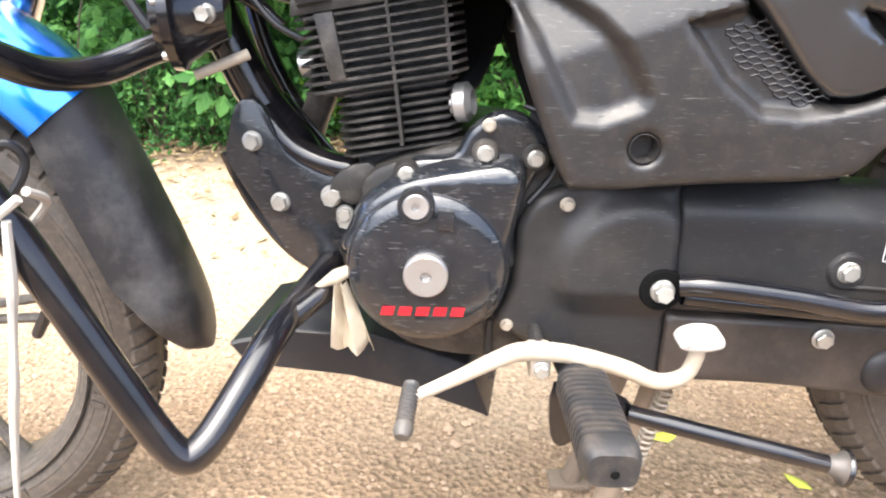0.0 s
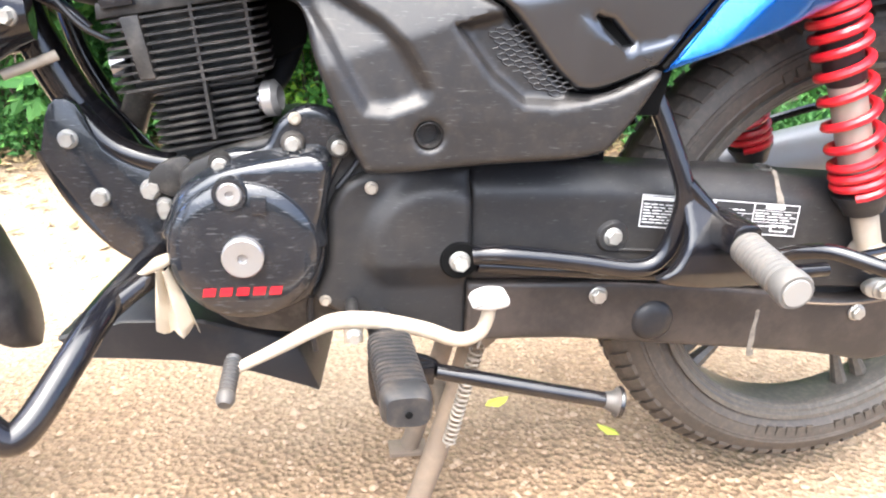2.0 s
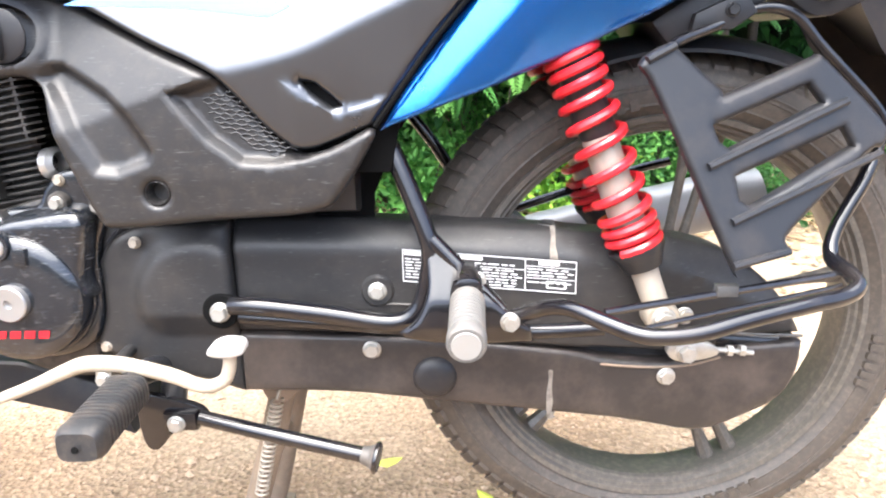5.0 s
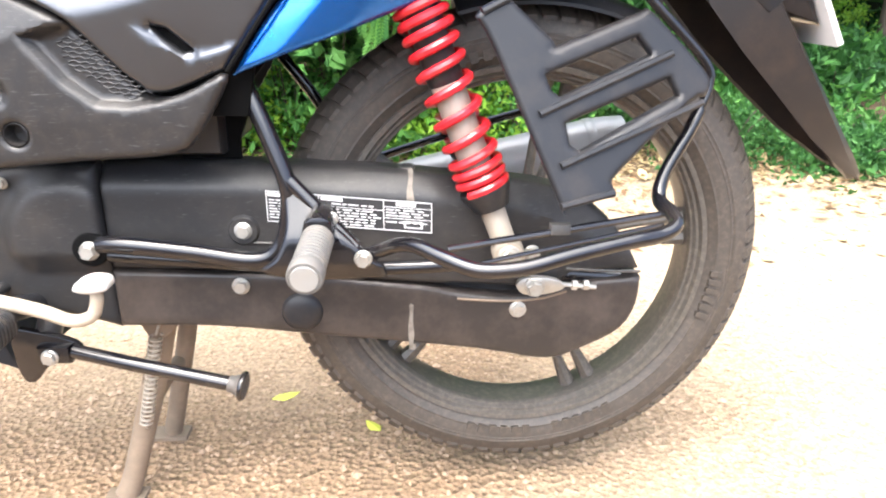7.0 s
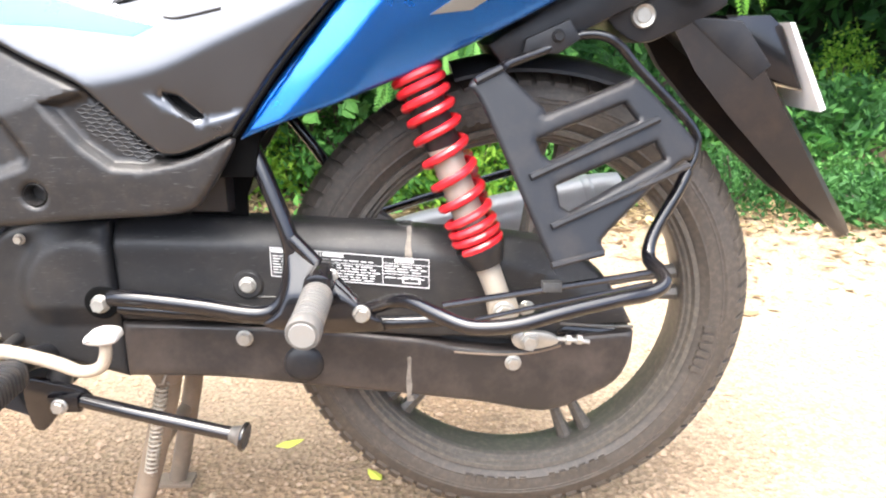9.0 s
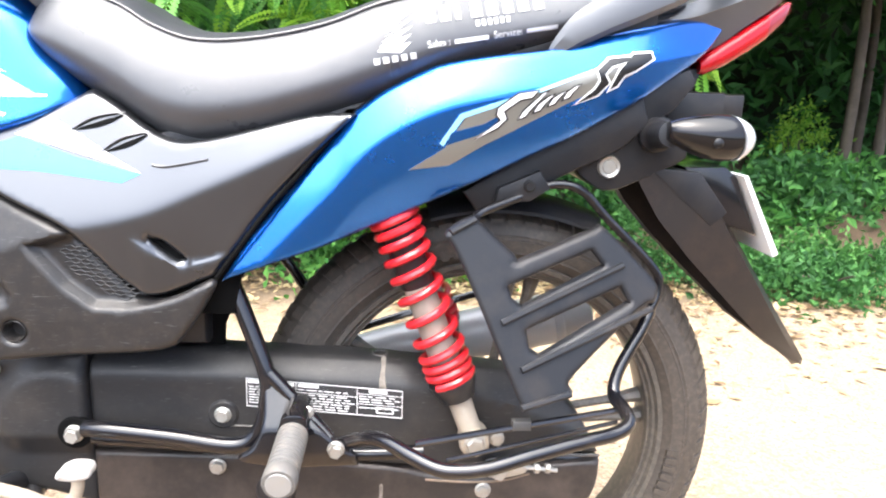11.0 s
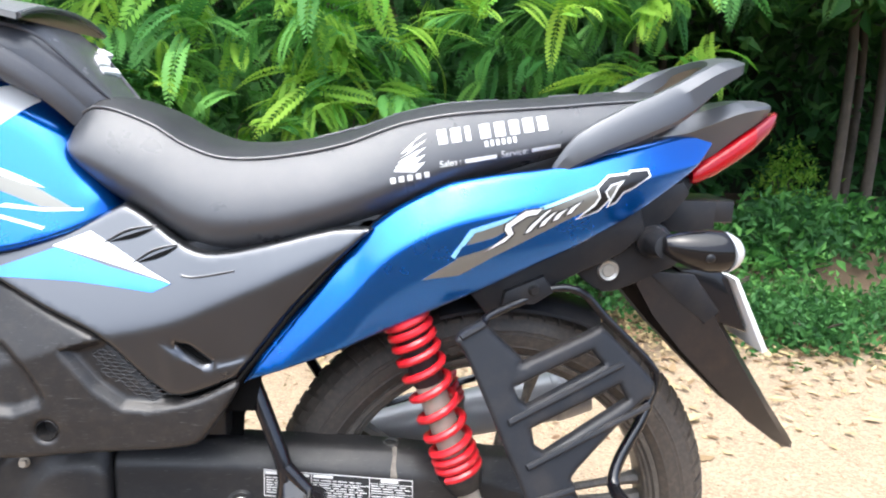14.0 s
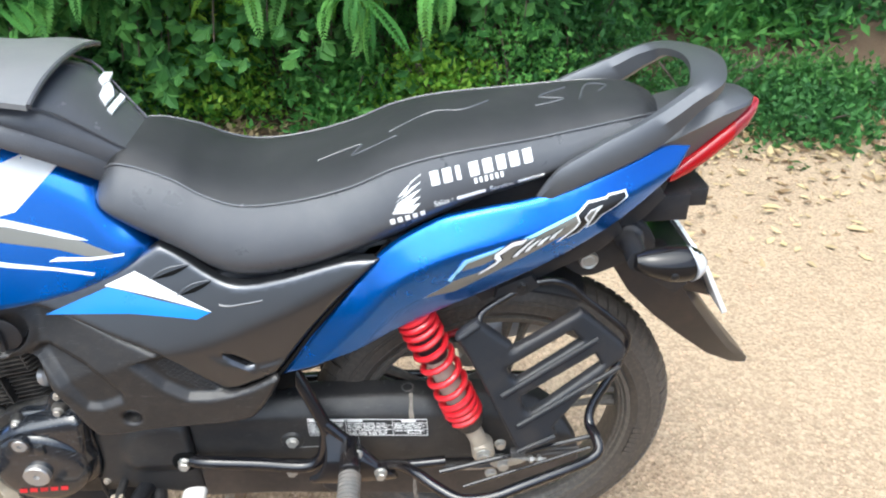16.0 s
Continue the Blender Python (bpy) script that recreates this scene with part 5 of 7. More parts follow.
def tail_depth(x, z):
    d = soft(x, [-0.33, -0.2, -0.08, 0.03, 0.15, 0.268], [0.150, 0.157, 0.160, 0.150, 0.121, 0.060])
    up = tail_top(x) - z
    wide = lin(x, [-0.33, -0.2, -0.08, 0.05, 0.27], [0.040, 0.054, 0.046, 0.042, 0.034])
    roll = lin(x, [-0.33, -0.22, -0.12, 0.03], [0.22, 0.42, 0.66, 0.54]) * wide
    return d - roll * crease(1 - up / wide, lin(x, [-0.33, -0.12], [0.5, 0.22])) - 0.22 * crease(up - wide, lin(x, [-0.33, -0.12, 0.0], [0.06, 0.02, 0.008])) - 0.22 * crease(up - wide - 0.045, 0.02)


for s in (-1, 1):
    tp = part("tail_panel", shell(smooth_outline(tail, 3, (0, 15)), tail_depth, step=0.0055 if s < 0 else 0.014, edge=0.005, drop=0.004, thick=0.004, side=s), M_BLUE, bike, "glossy metallic blue tail panel", angle=50)
    if s < 0:
        tail_panel = tp
decal("tail_stripe", [(-0.125, 0.776), (-0.086, 0.801), (-0.065, 0.834), (0.023, 0.866), (0.082, 0.889), (0.135, 0.900), (0.122, 0.884), (0.050, 0.853), (-0.042, 0.805), (-0.081, 0.781)], tail_depth, M_OLIVE, tail_panel, "champagne flash stripe", lift=0.0010, step=0.005)
decal("stripe_edge", [(-0.092, 0.806), (-0.088, 0.803), (-0.066, 0.834), (0.023, 0.866), (0.082, 0.889), (0.082, 0.892), (0.022, 0.8695), (-0.071, 0.838)], tail_depth, M_PALEBLUE, tail_panel, lift=0.0016, step=0.005)
decal("stripe_wedge", [(-0.088, 0.803), (-0.079, 0.818), (-0.044, 0.828), (-0.020, 0.842), (-0.030, 0.829), (-0.052, 0.815)], tail_depth, M_BLUE, tail_panel, lift=0.0016, step=0.005)
# model script as plain slanted shapes: white bars edged in black, then black ones edged in white
def grow(o, w):
    """An outline pushed outwards by w."""
    n = len(o)
    turn = 1 if sum(o[i][0] * o[(i + 1) % n][1] - o[(i + 1) % n][0] * o[i][1] for i in range(n)) > 0 else -1
    out = []
    for i in range(n):
        a, p, b = Vector(o[i - 1]), Vector(o[i]), Vector(o[(i + 1) % n])
        d1, d2 = (p - a).normalized(), (b - p).normalized()
        m = Vector((d1.y + d2.y, -d1.x - d2.x)) * turn
        m = m.normalized() * min(2.0 * w, w / max(0.4, m.length / 2))
        out.append((p.x + m.x, p.y + m.y))
    return out


glyphs = [[(-0.052, 0.812), (-0.030, 0.824), (-0.020, 0.834), (-0.024, 0.842), (-0.006, 0.855), (0.006, 0.857), (0.012, 0.864), (-0.008, 0.861), (-0.030, 0.845), (-0.031, 0.838), (-0.026, 0.832)]]
for k in range(4):
    x0, z0 = -0.006 + 0.0160 * k, 0.8345 + 0.0072 * k
    tall = (0.026, 0.016, 0.0125, 0.013)[k]
    glyphs.append([(x0, z0), (x0 + 0.0065, z0 + 0.0025), (x0 + 0.0105, z0 + 0.0085), (x0 + 0.0070 + 0.85 * tall, z0 + 0.003 + tall), (x0 + 0.001 + 0.85 * tall, z0 + tall), (x0 + 0.0045, z0 + 0.008)])
for o in glyphs:
    decal("script_edge", grow(o, 0.0018), tail_depth, M_INK, tail_panel, lift=0.0020, step=0.004)
    decal("script_block", o, tail_depth, M_WHITE, tail_panel, "plain white script shape", lift=0.0030, step=0.004)
for o in ([(0.058, 0.852), (0.082, 0.862), (0.094, 0.875), (0.088, 0.884), (0.096, 0.893), (0.116, 0.899), (0.118, 0.904), (0.094, 0.901), (0.080, 0.888), (0.084, 0.877), (0.078, 0.867)], [(0.096, 0.868), (0.104, 0.872), (0.112, 0.884), (0.124, 0.889), (0.146, 0.903), (0.144, 0.909), (0.122, 0.907), (0.106, 0.889)]):
    decal("script_edge", grow(o, 0.0024), tail_depth, M_WHITE, tail_panel, lift=0.0020, step=0.004)
    decal("script_block", o, tail_depth, M_INK, tail_panel, "plain black script shape", lift=0.0030, step=0.004)



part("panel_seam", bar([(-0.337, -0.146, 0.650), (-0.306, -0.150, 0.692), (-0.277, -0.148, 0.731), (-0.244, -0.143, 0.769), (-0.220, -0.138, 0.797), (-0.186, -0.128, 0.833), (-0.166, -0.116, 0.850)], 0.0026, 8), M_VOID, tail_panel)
# added black sheet behind the seam, standing for shade in the gap
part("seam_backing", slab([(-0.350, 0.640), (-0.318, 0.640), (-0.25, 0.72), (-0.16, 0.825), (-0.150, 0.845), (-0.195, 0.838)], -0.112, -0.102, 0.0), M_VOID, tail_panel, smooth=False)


# tank
def loft(stations, cap=True):
    """Rings of points, one list a station, skinned lengthwise."""
    bm = bmesh.new()
    rings = [[bm.verts.new(p) for p in st] for st in stations]
    m = len(rings[0])
    for a, b in zip(rings, rings[1:]):
        for k in range(m):
            bm.faces.new((a[k], a[(k + 1) % m], b[(k + 1) % m], b[k]))
    if cap:
        bm.faces.new(rings[0][::-1])
        bm.faces.new(rings[-1])
    return bm


def tank_ring(x, zt, zb, hw, belly, py=0.62, pz=0.75, n=32):
    """Soft oval section, for padded things."""
    pts = []
    for k in range(n):
        a = 2 * math.pi * k / n
        c, s = math.cos(a), math.sin(a)
        y = math.copysign(abs(c) ** py, c) * hw
        z = (zt + zb) / 2 + math.copysign(abs(s) ** pz, s) * (zt - zb) / 2
        if s < 0:
            y *= 1 + belly * s
        pts.append((x, y, z))
    return pts


TX = [-1.0, -0.96, -0.88, -0.75, -0.66, -0.60, -0.566, -0.548, -0.527, -0.50, -0.482]
TW = [0.07, 0.12, 0.150, 0.158, 0.146, 0.132, 0.124, 0.120, 0.114, 0.102, 0.080]
TT = [0.92, 0.97, 1.02, 1.04, 1.022, 0.998, 0.976, 0.956, 0.922, 0.880, 0.846]
TB = [0.83, 0.80, 0.785, 0.780, 0.782, 0.788, 0.796, 0.802, 0.810, 0.824, 0.836]


def tank_depth(x, z):
    """Rolled lower edge, a flat side leaning in, a rounded shoulder."""
    hw, zt, zb = soft(x, TX, TW), soft(x, TX, TT), soft(x, TX, TB)
    tall = zt - zb
    low, top = min(0.016, 0.3 * tall), min(0.07, 0.6 * tall)
    u = max(0.0, min(1.0, (z - zb) / tall)) * tall
    d = hw - 0.30 * max(0, u - low) - 0.5 * hw * max(0, 1 - u / low) ** 3
    f = max(0, (u - (tall - top)) / top)
    return d * math.sqrt(max(0.0, 1 - f ** 2.6)) + 0.0008


def tank_section(x):
    zt, zb = soft(x, TX, TT), soft(x, TX, TB)
    hs = [zb + (zt - zb) * (1 - (1 - k / 40) ** 1.7) for k in range(41)]
    hs = sorted({round(h, 5) for h in hs} | {zb + 0.016 * j / 6 for j in range(7) if zb + 0.016 * j / 6 < zt})
    keep = [hs[round(i * (len(hs) - 1) / 43)] for i in range(44)]
    return [(x, -tank_depth(x, h), h) for h in keep] + [(x, tank_depth(x, h), h) for h in reversed(keep[:-1])]


tank = part("fuel_tank", loft([tank_section(-1.0 + 0.518 * k / 60) for k in range(61)]), M_BLUE, bike, "glossy blue fuel tank with white flashes", angle=60)
decal("tank_flash", [(-0.557, 0.985), (-0.585, 0.990), (-0.640, 0.975), (-0.70, 0.96), (-0.70, 0.905), (-0.637, 0.915)], tank_depth, M_WHITE, tank, "white tank flash", lift=0.0004, step=0.006)
decal("tank_flash", [(-0.70, 0.912), (-0.651, 0.905), (-0.584, 0.877), (-0.525, 0.843), (-0.564, 0.847), (-0.60, 0.862), (-0.66, 0.880), (-0.70, 0.885)], tank_depth, M_OLIVE, tank, "pale grey lower tank flash", lift=0.0004, step=0.006)
decal("tank_flash", [(-0.70, 0.918), (-0.651, 0.908), (-0.584, 0.880), (-0.56, 0.868), (-0.584, 0.873), (-0.651, 0.899), (-0.70, 0.906)], tank_depth, M_WHITE, tank, lift=0.0010, step=0.006)
decal("tank_pinstripe", [(-0.61, 0.8475), (-0.56, 0.842), (-0.519, 0.843), (-0.519, 0.8455), (-0.56, 0.8455), (-0.60, 0.851)], tank_depth, M_WHITE, tank, lift=0.0012, step=0.005)
decal("tank_pinstripe", [(-0.70, 0.856), (-0.667, 0.850), (-0.61, 0.836), (-0.561, 0.8215), (-0.558, 0.8245), (-0.61, 0.840), (-0.667, 0.856), (-0.70, 0.862)], tank_depth, M_WHITE, tank, lift=0.0006, step=0.005)

# seat
SX = [-0.545, -0.536, -0.508, -0.446, -0.404, -0.36, -0.296, -0.218, -0.153, -0.087, 0.033, 0.13, 0.18, 0.205]
ST = [0.928, 0.945, 0.961, 0.944, 0.921, 0.908, 0.911, 0.928, 0.953, 0.967, 0.979, 0.989, 0.99, 0.982]
SB = [0.912, 0.892, 0.868, 0.832, 0.806, 0.797, 0.806, 0.830, 0.852, 0.878, 0.913, 0.935, 0.95, 0.96]
SW = [0.050, 0.066, 0.078, 0.089, 0.098, 0.106, 0.110, 0.112, 0.110, 0.106, 0.094, 0.078, 0.062, 0.035]


def seat_half(x, z):
    """Half width of the seat's side at a height."""
    t, b, w = soft(x, SX, ST), soft(x, SX, SB), soft(x, SX, SW)
    u = max(0, min(1, (t - z) / (t - b)))
    return w + lin(x, [-0.25, -0.05], [0.032, 0.019]) * math.sin(min(1, u / 0.72) * math.pi * 0.5) - 0.034 * max(0, u - 0.60) ** 2 / 0.16


rings, tops = [], []
XS = [v.x for v in curve([(x, 0, 0) for x in SX], 10)]
for x in XS:
    t, b, w = soft(x, SX, ST), soft(x, SX, SB), soft(x, SX, SW)
    left = [(x, -seat_half(x, t - (t - b) * k / 27), t - (t - b) * k / 27) for k in range(28)]
    ring = left + [(x, -0.05, b), (x, 0.05, b)] + [(px, -py, pz) for px, py, pz in reversed(left)] + [(x, w * 0.6, t - 0.004), (x, 0, t - 0.004), (x, -w * 0.6, t - 0.004)]
    rings.append(ring)
    tops.append([(x, w * (1 - k / 8) * -1.0 + 0, t + 0.013 * (1 - (1 - k / 8) ** 4)) for k in range(9)] + [(x, w * k / 8, t + 0.013 * (1 - (k / 8) ** 4)) for k in range(1, 9)] + [(x, w * 0.5, t - 0.003), (x, -w * 0.5, t - 0.003)])
seat = part("seat", loft(rings), M_VINYL, bike, "long black vinyl seat with printed side", angle=60)
part("seat_top", loft(tops), M_TOPVINYL, seat, "matt black vinyl seat top", angle=60)
part("seat_piping", bar([(x, -soft(x, SX, SW) - 0.001, soft(x, SX, ST) + 0.001) for x in XS], 0.0019, 6, 1), M_BAG, seat)
part("seat_piping", bar([(x, soft(x, SX, SW) + 0.001, soft(x, SX, ST) + 0.001) for x in XS], 0.0019, 6, 1), M_BAG, seat)


def lettering(text, x, z, size, angle, depth, material, name, parent, label):
    """Raised print in the built-in font, wrapped on the seat's side."""
    c = bpy.data.curves.new("print", "FONT")
    c.body, c.size, c.extrude = text, size, 0.0
    o = bpy.data.objects.new("print", c)
    scene.collection.objects.link(o)
    bpy.context.view_layer.update()
    me = bpy.data.meshes.new_from_object(o.evaluated_get(bpy.context.evaluated_depsgraph_get()))
    bpy.data.objects.remove(o)
    ca, sa = math.cos(radians(angle)), math.sin(radians(angle))
    for v in me.vertices:
        px, pz = x + v.co.x * ca - v.co.y * sa, z + v.co.x * sa + v.co.y * ca
        v.co = (px, -depth(px, pz) - 0.0014, pz)
    bm = bmesh.new()
    bm.from_mesh(me)
    bpy.data.meshes.remove(me)
    return part(name, bm, material, parent, label, smooth=False)


def print_bar(x0, z0, w, h, angle, name="print_bar", lean=0.15):
    ca, sa = math.cos(radians(angle)), math.sin(radians(angle))
    o = [(x0 + u * ca - v * sa, z0 + u * sa + v * ca) for u, v in ((0, 0), (w, 0), (w + lean * h * 0, h), (0, h))]
    return decal(name, o, seat_half, M_WHITE, seat, lift=0.0014, step=0.0028)


# dealer's print: name and numbers as plain bars, plain words lettered
PA = 10.0
x, z = -0.108, 0.932
for w in (0.0145, 0.0155, 0.008, None, 0.0165, 0.0165, 0.0155, 0.0165, 0.0155):
    if w:
        print_bar(x, z, w * 0.74, 0.0165, PA)
    x += (w or 0.008) * math.cos(radians(PA)) + (0.0015 if w else 0)
    z += (w or 0.008) * math.sin(radians(PA)) + 0.0
for k in range(6):
    print_bar(-0.053 + 0.0068 * k, 0.931 + 0.0012 * k, 0.0038, 0.0066, PA)
lettering("Sales :", -0.106, 0.906, 0.0105, PA, seat_half, M_WHITE, "seat_print", seat, "small white printed word")
print_bar(-0.076, 0.9115, 0.038, 0.0045, PA)
lettering("Service:", -0.033, 0.919, 0.0105, PA, seat_half, M_WHITE, "seat_print", seat, "small white printed word")
print_bar(0.004, 0.926, 0.036, 0.0045, PA)
# wing badge as plain feathers
for k in range(5):
    o = [(-0.160 + 0.002 * k, 0.900 + 0.005 * k), (-0.135 - 0.002 * k, 0.900 + 0.0075 * k), (-0.124 + 0.0005 * k, 0.912 + 0.0085 * k), (-0.135, 0.909 + 0.0072 * k), (-0.158 + 0.004 * k, 0.9035 + 0.0055 * k)]
    decal("wing_feather", o, seat_half, M_WHITE, seat, "plain white wing shape" if k == 0 else "", lift=0.0014, step=0.003)
for k in range(5):
    print_bar(-0.163 + 0.0098 * k, 0.886 + 0.0019 * k, 0.0062, 0.0066, PA)
# pressed marks on the seat top
for pts in ([(-0.16, -0.02), (-0.10, 0.01), (-0.06, 0.0), (-0.02, 0.02)], [(-0.26, -0.03), (-0.20, -0.02), (-0.21, -0.045), (-0.15, -0.04)], [(0.04, -0.02), (0.08, -0.01), (0.05, 0.01), (0.09, 0.03)], [(0.10, -0.02), (0.12, 0.03), (0.145, 0.02), (0.13, 0.0)]):
    part("seat_emboss", bar([(x, y, soft(x, SX, ST) + 0.0126 * (1 - (abs(y) / soft(x, SX, SW)) ** 4) + 0.0004) for x, y in pts], 0.0016, 6, 6), M_VINYL, seat)

# bag strapped over the tank
BAG = ((-0.490, 0.958, 0.950, 0.042, 0.0), (-0.503, 0.976, 0.944, 0.056, 0.0), (-0.522, 1.000, 0.938, 0.066, 0.0), (-0.545, 1.028, 0.940, 0.080, 0.0), (-0.572, 1.054, 0.958, 0.096, 0.0), (-0.62, 1.064, 0.985, 0.108, 0.0), (-0.70, 1.075, 1.0, 0.108, 0.0), (-0.74, 1.07, 1.01, 0.09, 0.0))
bag = part("tank_bag", loft([tank_ring(*r) for r in BAG]), M_BAG, bike, "black vinyl bag strapped over the tank", angle=60)
flap = bmesh.new()
rows = []
for i in range(13):
    x = -0.572 - 0.022 * i
    rows.append([flap.verts.new((x, -0.122 + 0.250 * j / 10, 1.070 + 0.003 * math.sin(i * 0.9) + 0.007 * math.sin(j * 0.31) - 0.010 * (abs(j - 5) / 5) ** 3 + 0.002 * i)) for j in range(11)])
low = [[flap.verts.new(v.co + Vector((0.0, 0, -0.007))) for v in r] for r in rows]
for A, up in ((rows, True), (low, False)):
    for a, b in zip(A, A[1:]):
        for j in range(10):
            q = (a[j], a[j + 1], b[j + 1], b[j])
            flap.faces.new(q if up else q[::-1])
edge = [r[0] for r in rows] + rows[-1][1:] + [r[-1] for r in rows[-2::-1]] + rows[0][-2:0:-1]
edlo = [r[0] for r in low] + low[-1][1:] + [r[-1] for r in low[-2::-1]] + low[0][-2:0:-1]
for k in range(len(edge)):
    flap.faces.new((edge[k], edge[(k + 1) % len(edge)], edlo[(k + 1) % len(edge)], edlo[k]))
part("bag_flap", flap, M_FLAP, bag, "grey-black padded flap", angle=60)
part("bag_strap", bar([(-0.530, -0.070, 0.948), (-0.56, -0.100, 0.985), (-0.62, -0.125, 1.028), (-0.70, -0.13, 1.058)], 0.013, 10, 5, flat=0.3), M_BAG, bag)


def bag_top(x):
    return lin(x, [q[0] for q in reversed(BAG)], [q[1] for q in reversed(BAG)])


def emblem(outline):
    bm = bmesh.new()
    top = [bm.verts.new((x, y, bag_top(x) + 0.004)) for x, y in outline]
    low = [bm.verts.new((x - 0.002, y, bag_top(x) - 0.002)) for x, y in outline]
    bm.faces.new(top)
    for k in range(len(top)):
        bm.faces.new((top[k], top[(k + 1) % len(top)], low[(k + 1) % len(top)], low[k]))
    return bm


part("bag_emblem", emblem([(-0.5225, -0.012), (-0.5225, 0.046), (-0.5275, 0.046), (-0.5275, -0.012)]), M_WHITE, bag, "plain white emblem bar", smooth=False)
part("bag_emblem", emblem([(-0.5305, -0.006), (-0.5305, 0.030), (-0.5345, 0.044), (-0.540, 0.050), (-0.5415, 0.030), (-0.539, 0.004)]), M_WHITE, bag, "plain white wing shape", smooth=False)
part("bag_emblem", emblem([(-0.5425, 0.032), (-0.541, 0.052), (-0.5435, 0.080), (-0.549, 0.062), (-0.5485, 0.040)]), M_WHITE, bag, smooth=False)
for s in (-1, 1):
    part("bag_piping", bar([(x, s * hw * 0.93, zt - (zt - zb) * 0.12) for x, zt, zb, hw, q in BAG[:6]], 0.002, 6, 3), M_BAG, bag)
# strap laid under the flap, sewn hem along its edge
part("flap_hem", bar([(-0.571, -0.119 + 0.244 * j / 10, 1.0675 + 0.007 * math.sin(j * 0.31) - 0.010 * (abs(j - 5) / 5) ** 3) for j in range(11)], 0.0035, 8, 1), M_BAG, bag)

# grab rail
def blade(path, half_h, half_t):
    """A cast rail with a tall, soft-edged section."""
    line = curve(path, 6)
    n = len(line)
    rings = []
    for i, p in enumerate(line):
        d = (line[min(i + 1, n - 1)] - line[max(i - 1, 0)]).normalized()
        out = Vector((d.y, -d.x, 0)).normalized() if abs(d.x) + abs(d.y) > 1e-6 else Vector((0, -1, 0))
        up = out.cross(d).normalized()
        if up.z < 0:
            up = -up
        h, t = (float(np.interp(i / (n - 1), np.linspace(0, 1, len(q)), q)) for q in (half_h, half_t))
        rings.append([p + up * h * a + out * t * b for a, b in ((1, -0.35), (1, 0.35), (0.45, 1), (-0.7, 1), (-1, 0.4), (-1, -0.4), (-0.7, -1), (0.45, -1))])
    return loft(rings)


half = [(0.028, -0.120, 0.900), (0.065, -0.124, 0.934), (0.12, -0.120, 0.962), (0.172, -0.112, 0.986), (0.220, -0.096, 1.018), (0.252, -0.068, 1.036)]
part("grab_rail", blade(half + [(0.268, 0.0, 1.044)] + [(x, -y, z) for x, y, z in reversed(half)], [0.004, 0.018, 0.022, 0.022, 0.016, 0.009, 0.007, 0.009, 0.016, 0.022, 0.022, 0.018, 0.004], [0.004, 0.010, 0.012, 0.012, 0.014, 0.022, 0.024, 0.022, 0.014, 0.012, 0.012, 0.010, 0.004]), M_RAIL, bike, "satin grey cast grab rail", angle=35)

# tail cowl, lamp
def cowl_section(x):
    """Flat-topped wedge: a top face, a crease, and a side face slanting in to the lamp."""
    zt, zc, zb, hw = (soft(x, [0.15, 0.206, 0.244, 0.285, 0.325, 0.340, 0.347], q) for q in ([0.962, 0.972, 0.985, 0.996, 0.998, 0.995, 0.991], [0.945, 0.953, 0.966, 0.980, 0.987, 0.988, 0.988], [0.900, 0.908, 0.918, 0.945, 0.970, 0.980, 0.984], [0.088, 0.076, 0.068, 0.056, 0.040, 0.026, 0.012]))
    left = [(x, -hw * 0.2, zt), (x, -hw * 0.62, zt - 0.12 * (zt - zc)), (x, -hw * 0.94, zc + 0.004), (x, -hw, zc), (x, -hw * 0.97, zc - 0.004), (x, -hw * 0.84, zb + 0.003), (x, -hw * 0.7, zb)]
    return left + [(px, -py, pz) for px, py, pz in reversed(left)]


part("tail_cowl", loft([cowl_section(0.15 + 0.197 * k / 24) for k in range(25)]), M_RAIL, bike, "satin grey creased tail cowl", angle=24)


def lamp_rows(cut):
    rows = []
    for x, zt, zb, hw in ((0.223, 0.906, 0.888, 0.072), (0.232, 0.915, 0.886, 0.069), (0.255, 0.929, 0.894, 0.063), (0.275, 0.940, 0.905, 0.057), (0.296, 0.953, 0.917, 0.050), (0.317, 0.965, 0.931, 0.041), (0.338, 0.977, 0.949, 0.032), (0.352, 0.982, 0.965, 0.020), (0.358, 0.983, 0.974, 0.010)):
        if cut(x):
            rows.append([(x, math.copysign(abs(math.cos(a)) ** 0.45, math.cos(a)) * hw, (zt + zb) / 2 + math.copysign(abs(math.sin(a)) ** 0.55, math.sin(a)) * (zt - zb) / 2) for a in (2 * math.pi * k / 28 for k in range(28))])
    return rows


lamp = part("tail_lamp", loft(lamp_rows(lambda x: x < 0.32)), M_LENS, bike, "glossy red wrap-around tail lamp", angle=45)
part("lamp_tip", loft(lamp_rows(lambda x: x > 0.305)), M_LENS_PALE, lamp, "pale pink upper lens", angle=45)
# under-tail
ut = part("undertail", slab(smooth_outline([(-0.06, 0.745), (0.03, 0.80), (0.115, 0.845), (0.15, 0.86), (0.16, 0.83), (0.13, 0.80), (0.08, 0.775), (0.02, 0.745), (-0.04, 0.72)], 2, (0, 3, 4, 8)), -0.095, 0.095, 0.006), M_PLASTIC, bike, "black plastic under-tail")
part("undertail_end", slab([(0.13, 0.85), (0.20, 0.893), (0.232, 0.898), (0.222, 0.868), (0.19, 0.83), (0.13, 0.80)], -0.062, 0.062, 0.006), M_PLASTIC, ut)
part("undertail_fin", slab([(0.098, 0.842), (0.14, 0.815), (0.19, 0.845), (0.215, 0.878), (0.205, 0.894), (0.14, 0.866)], -0.086, -0.074, 0.003), M_PLASTIC, ut)
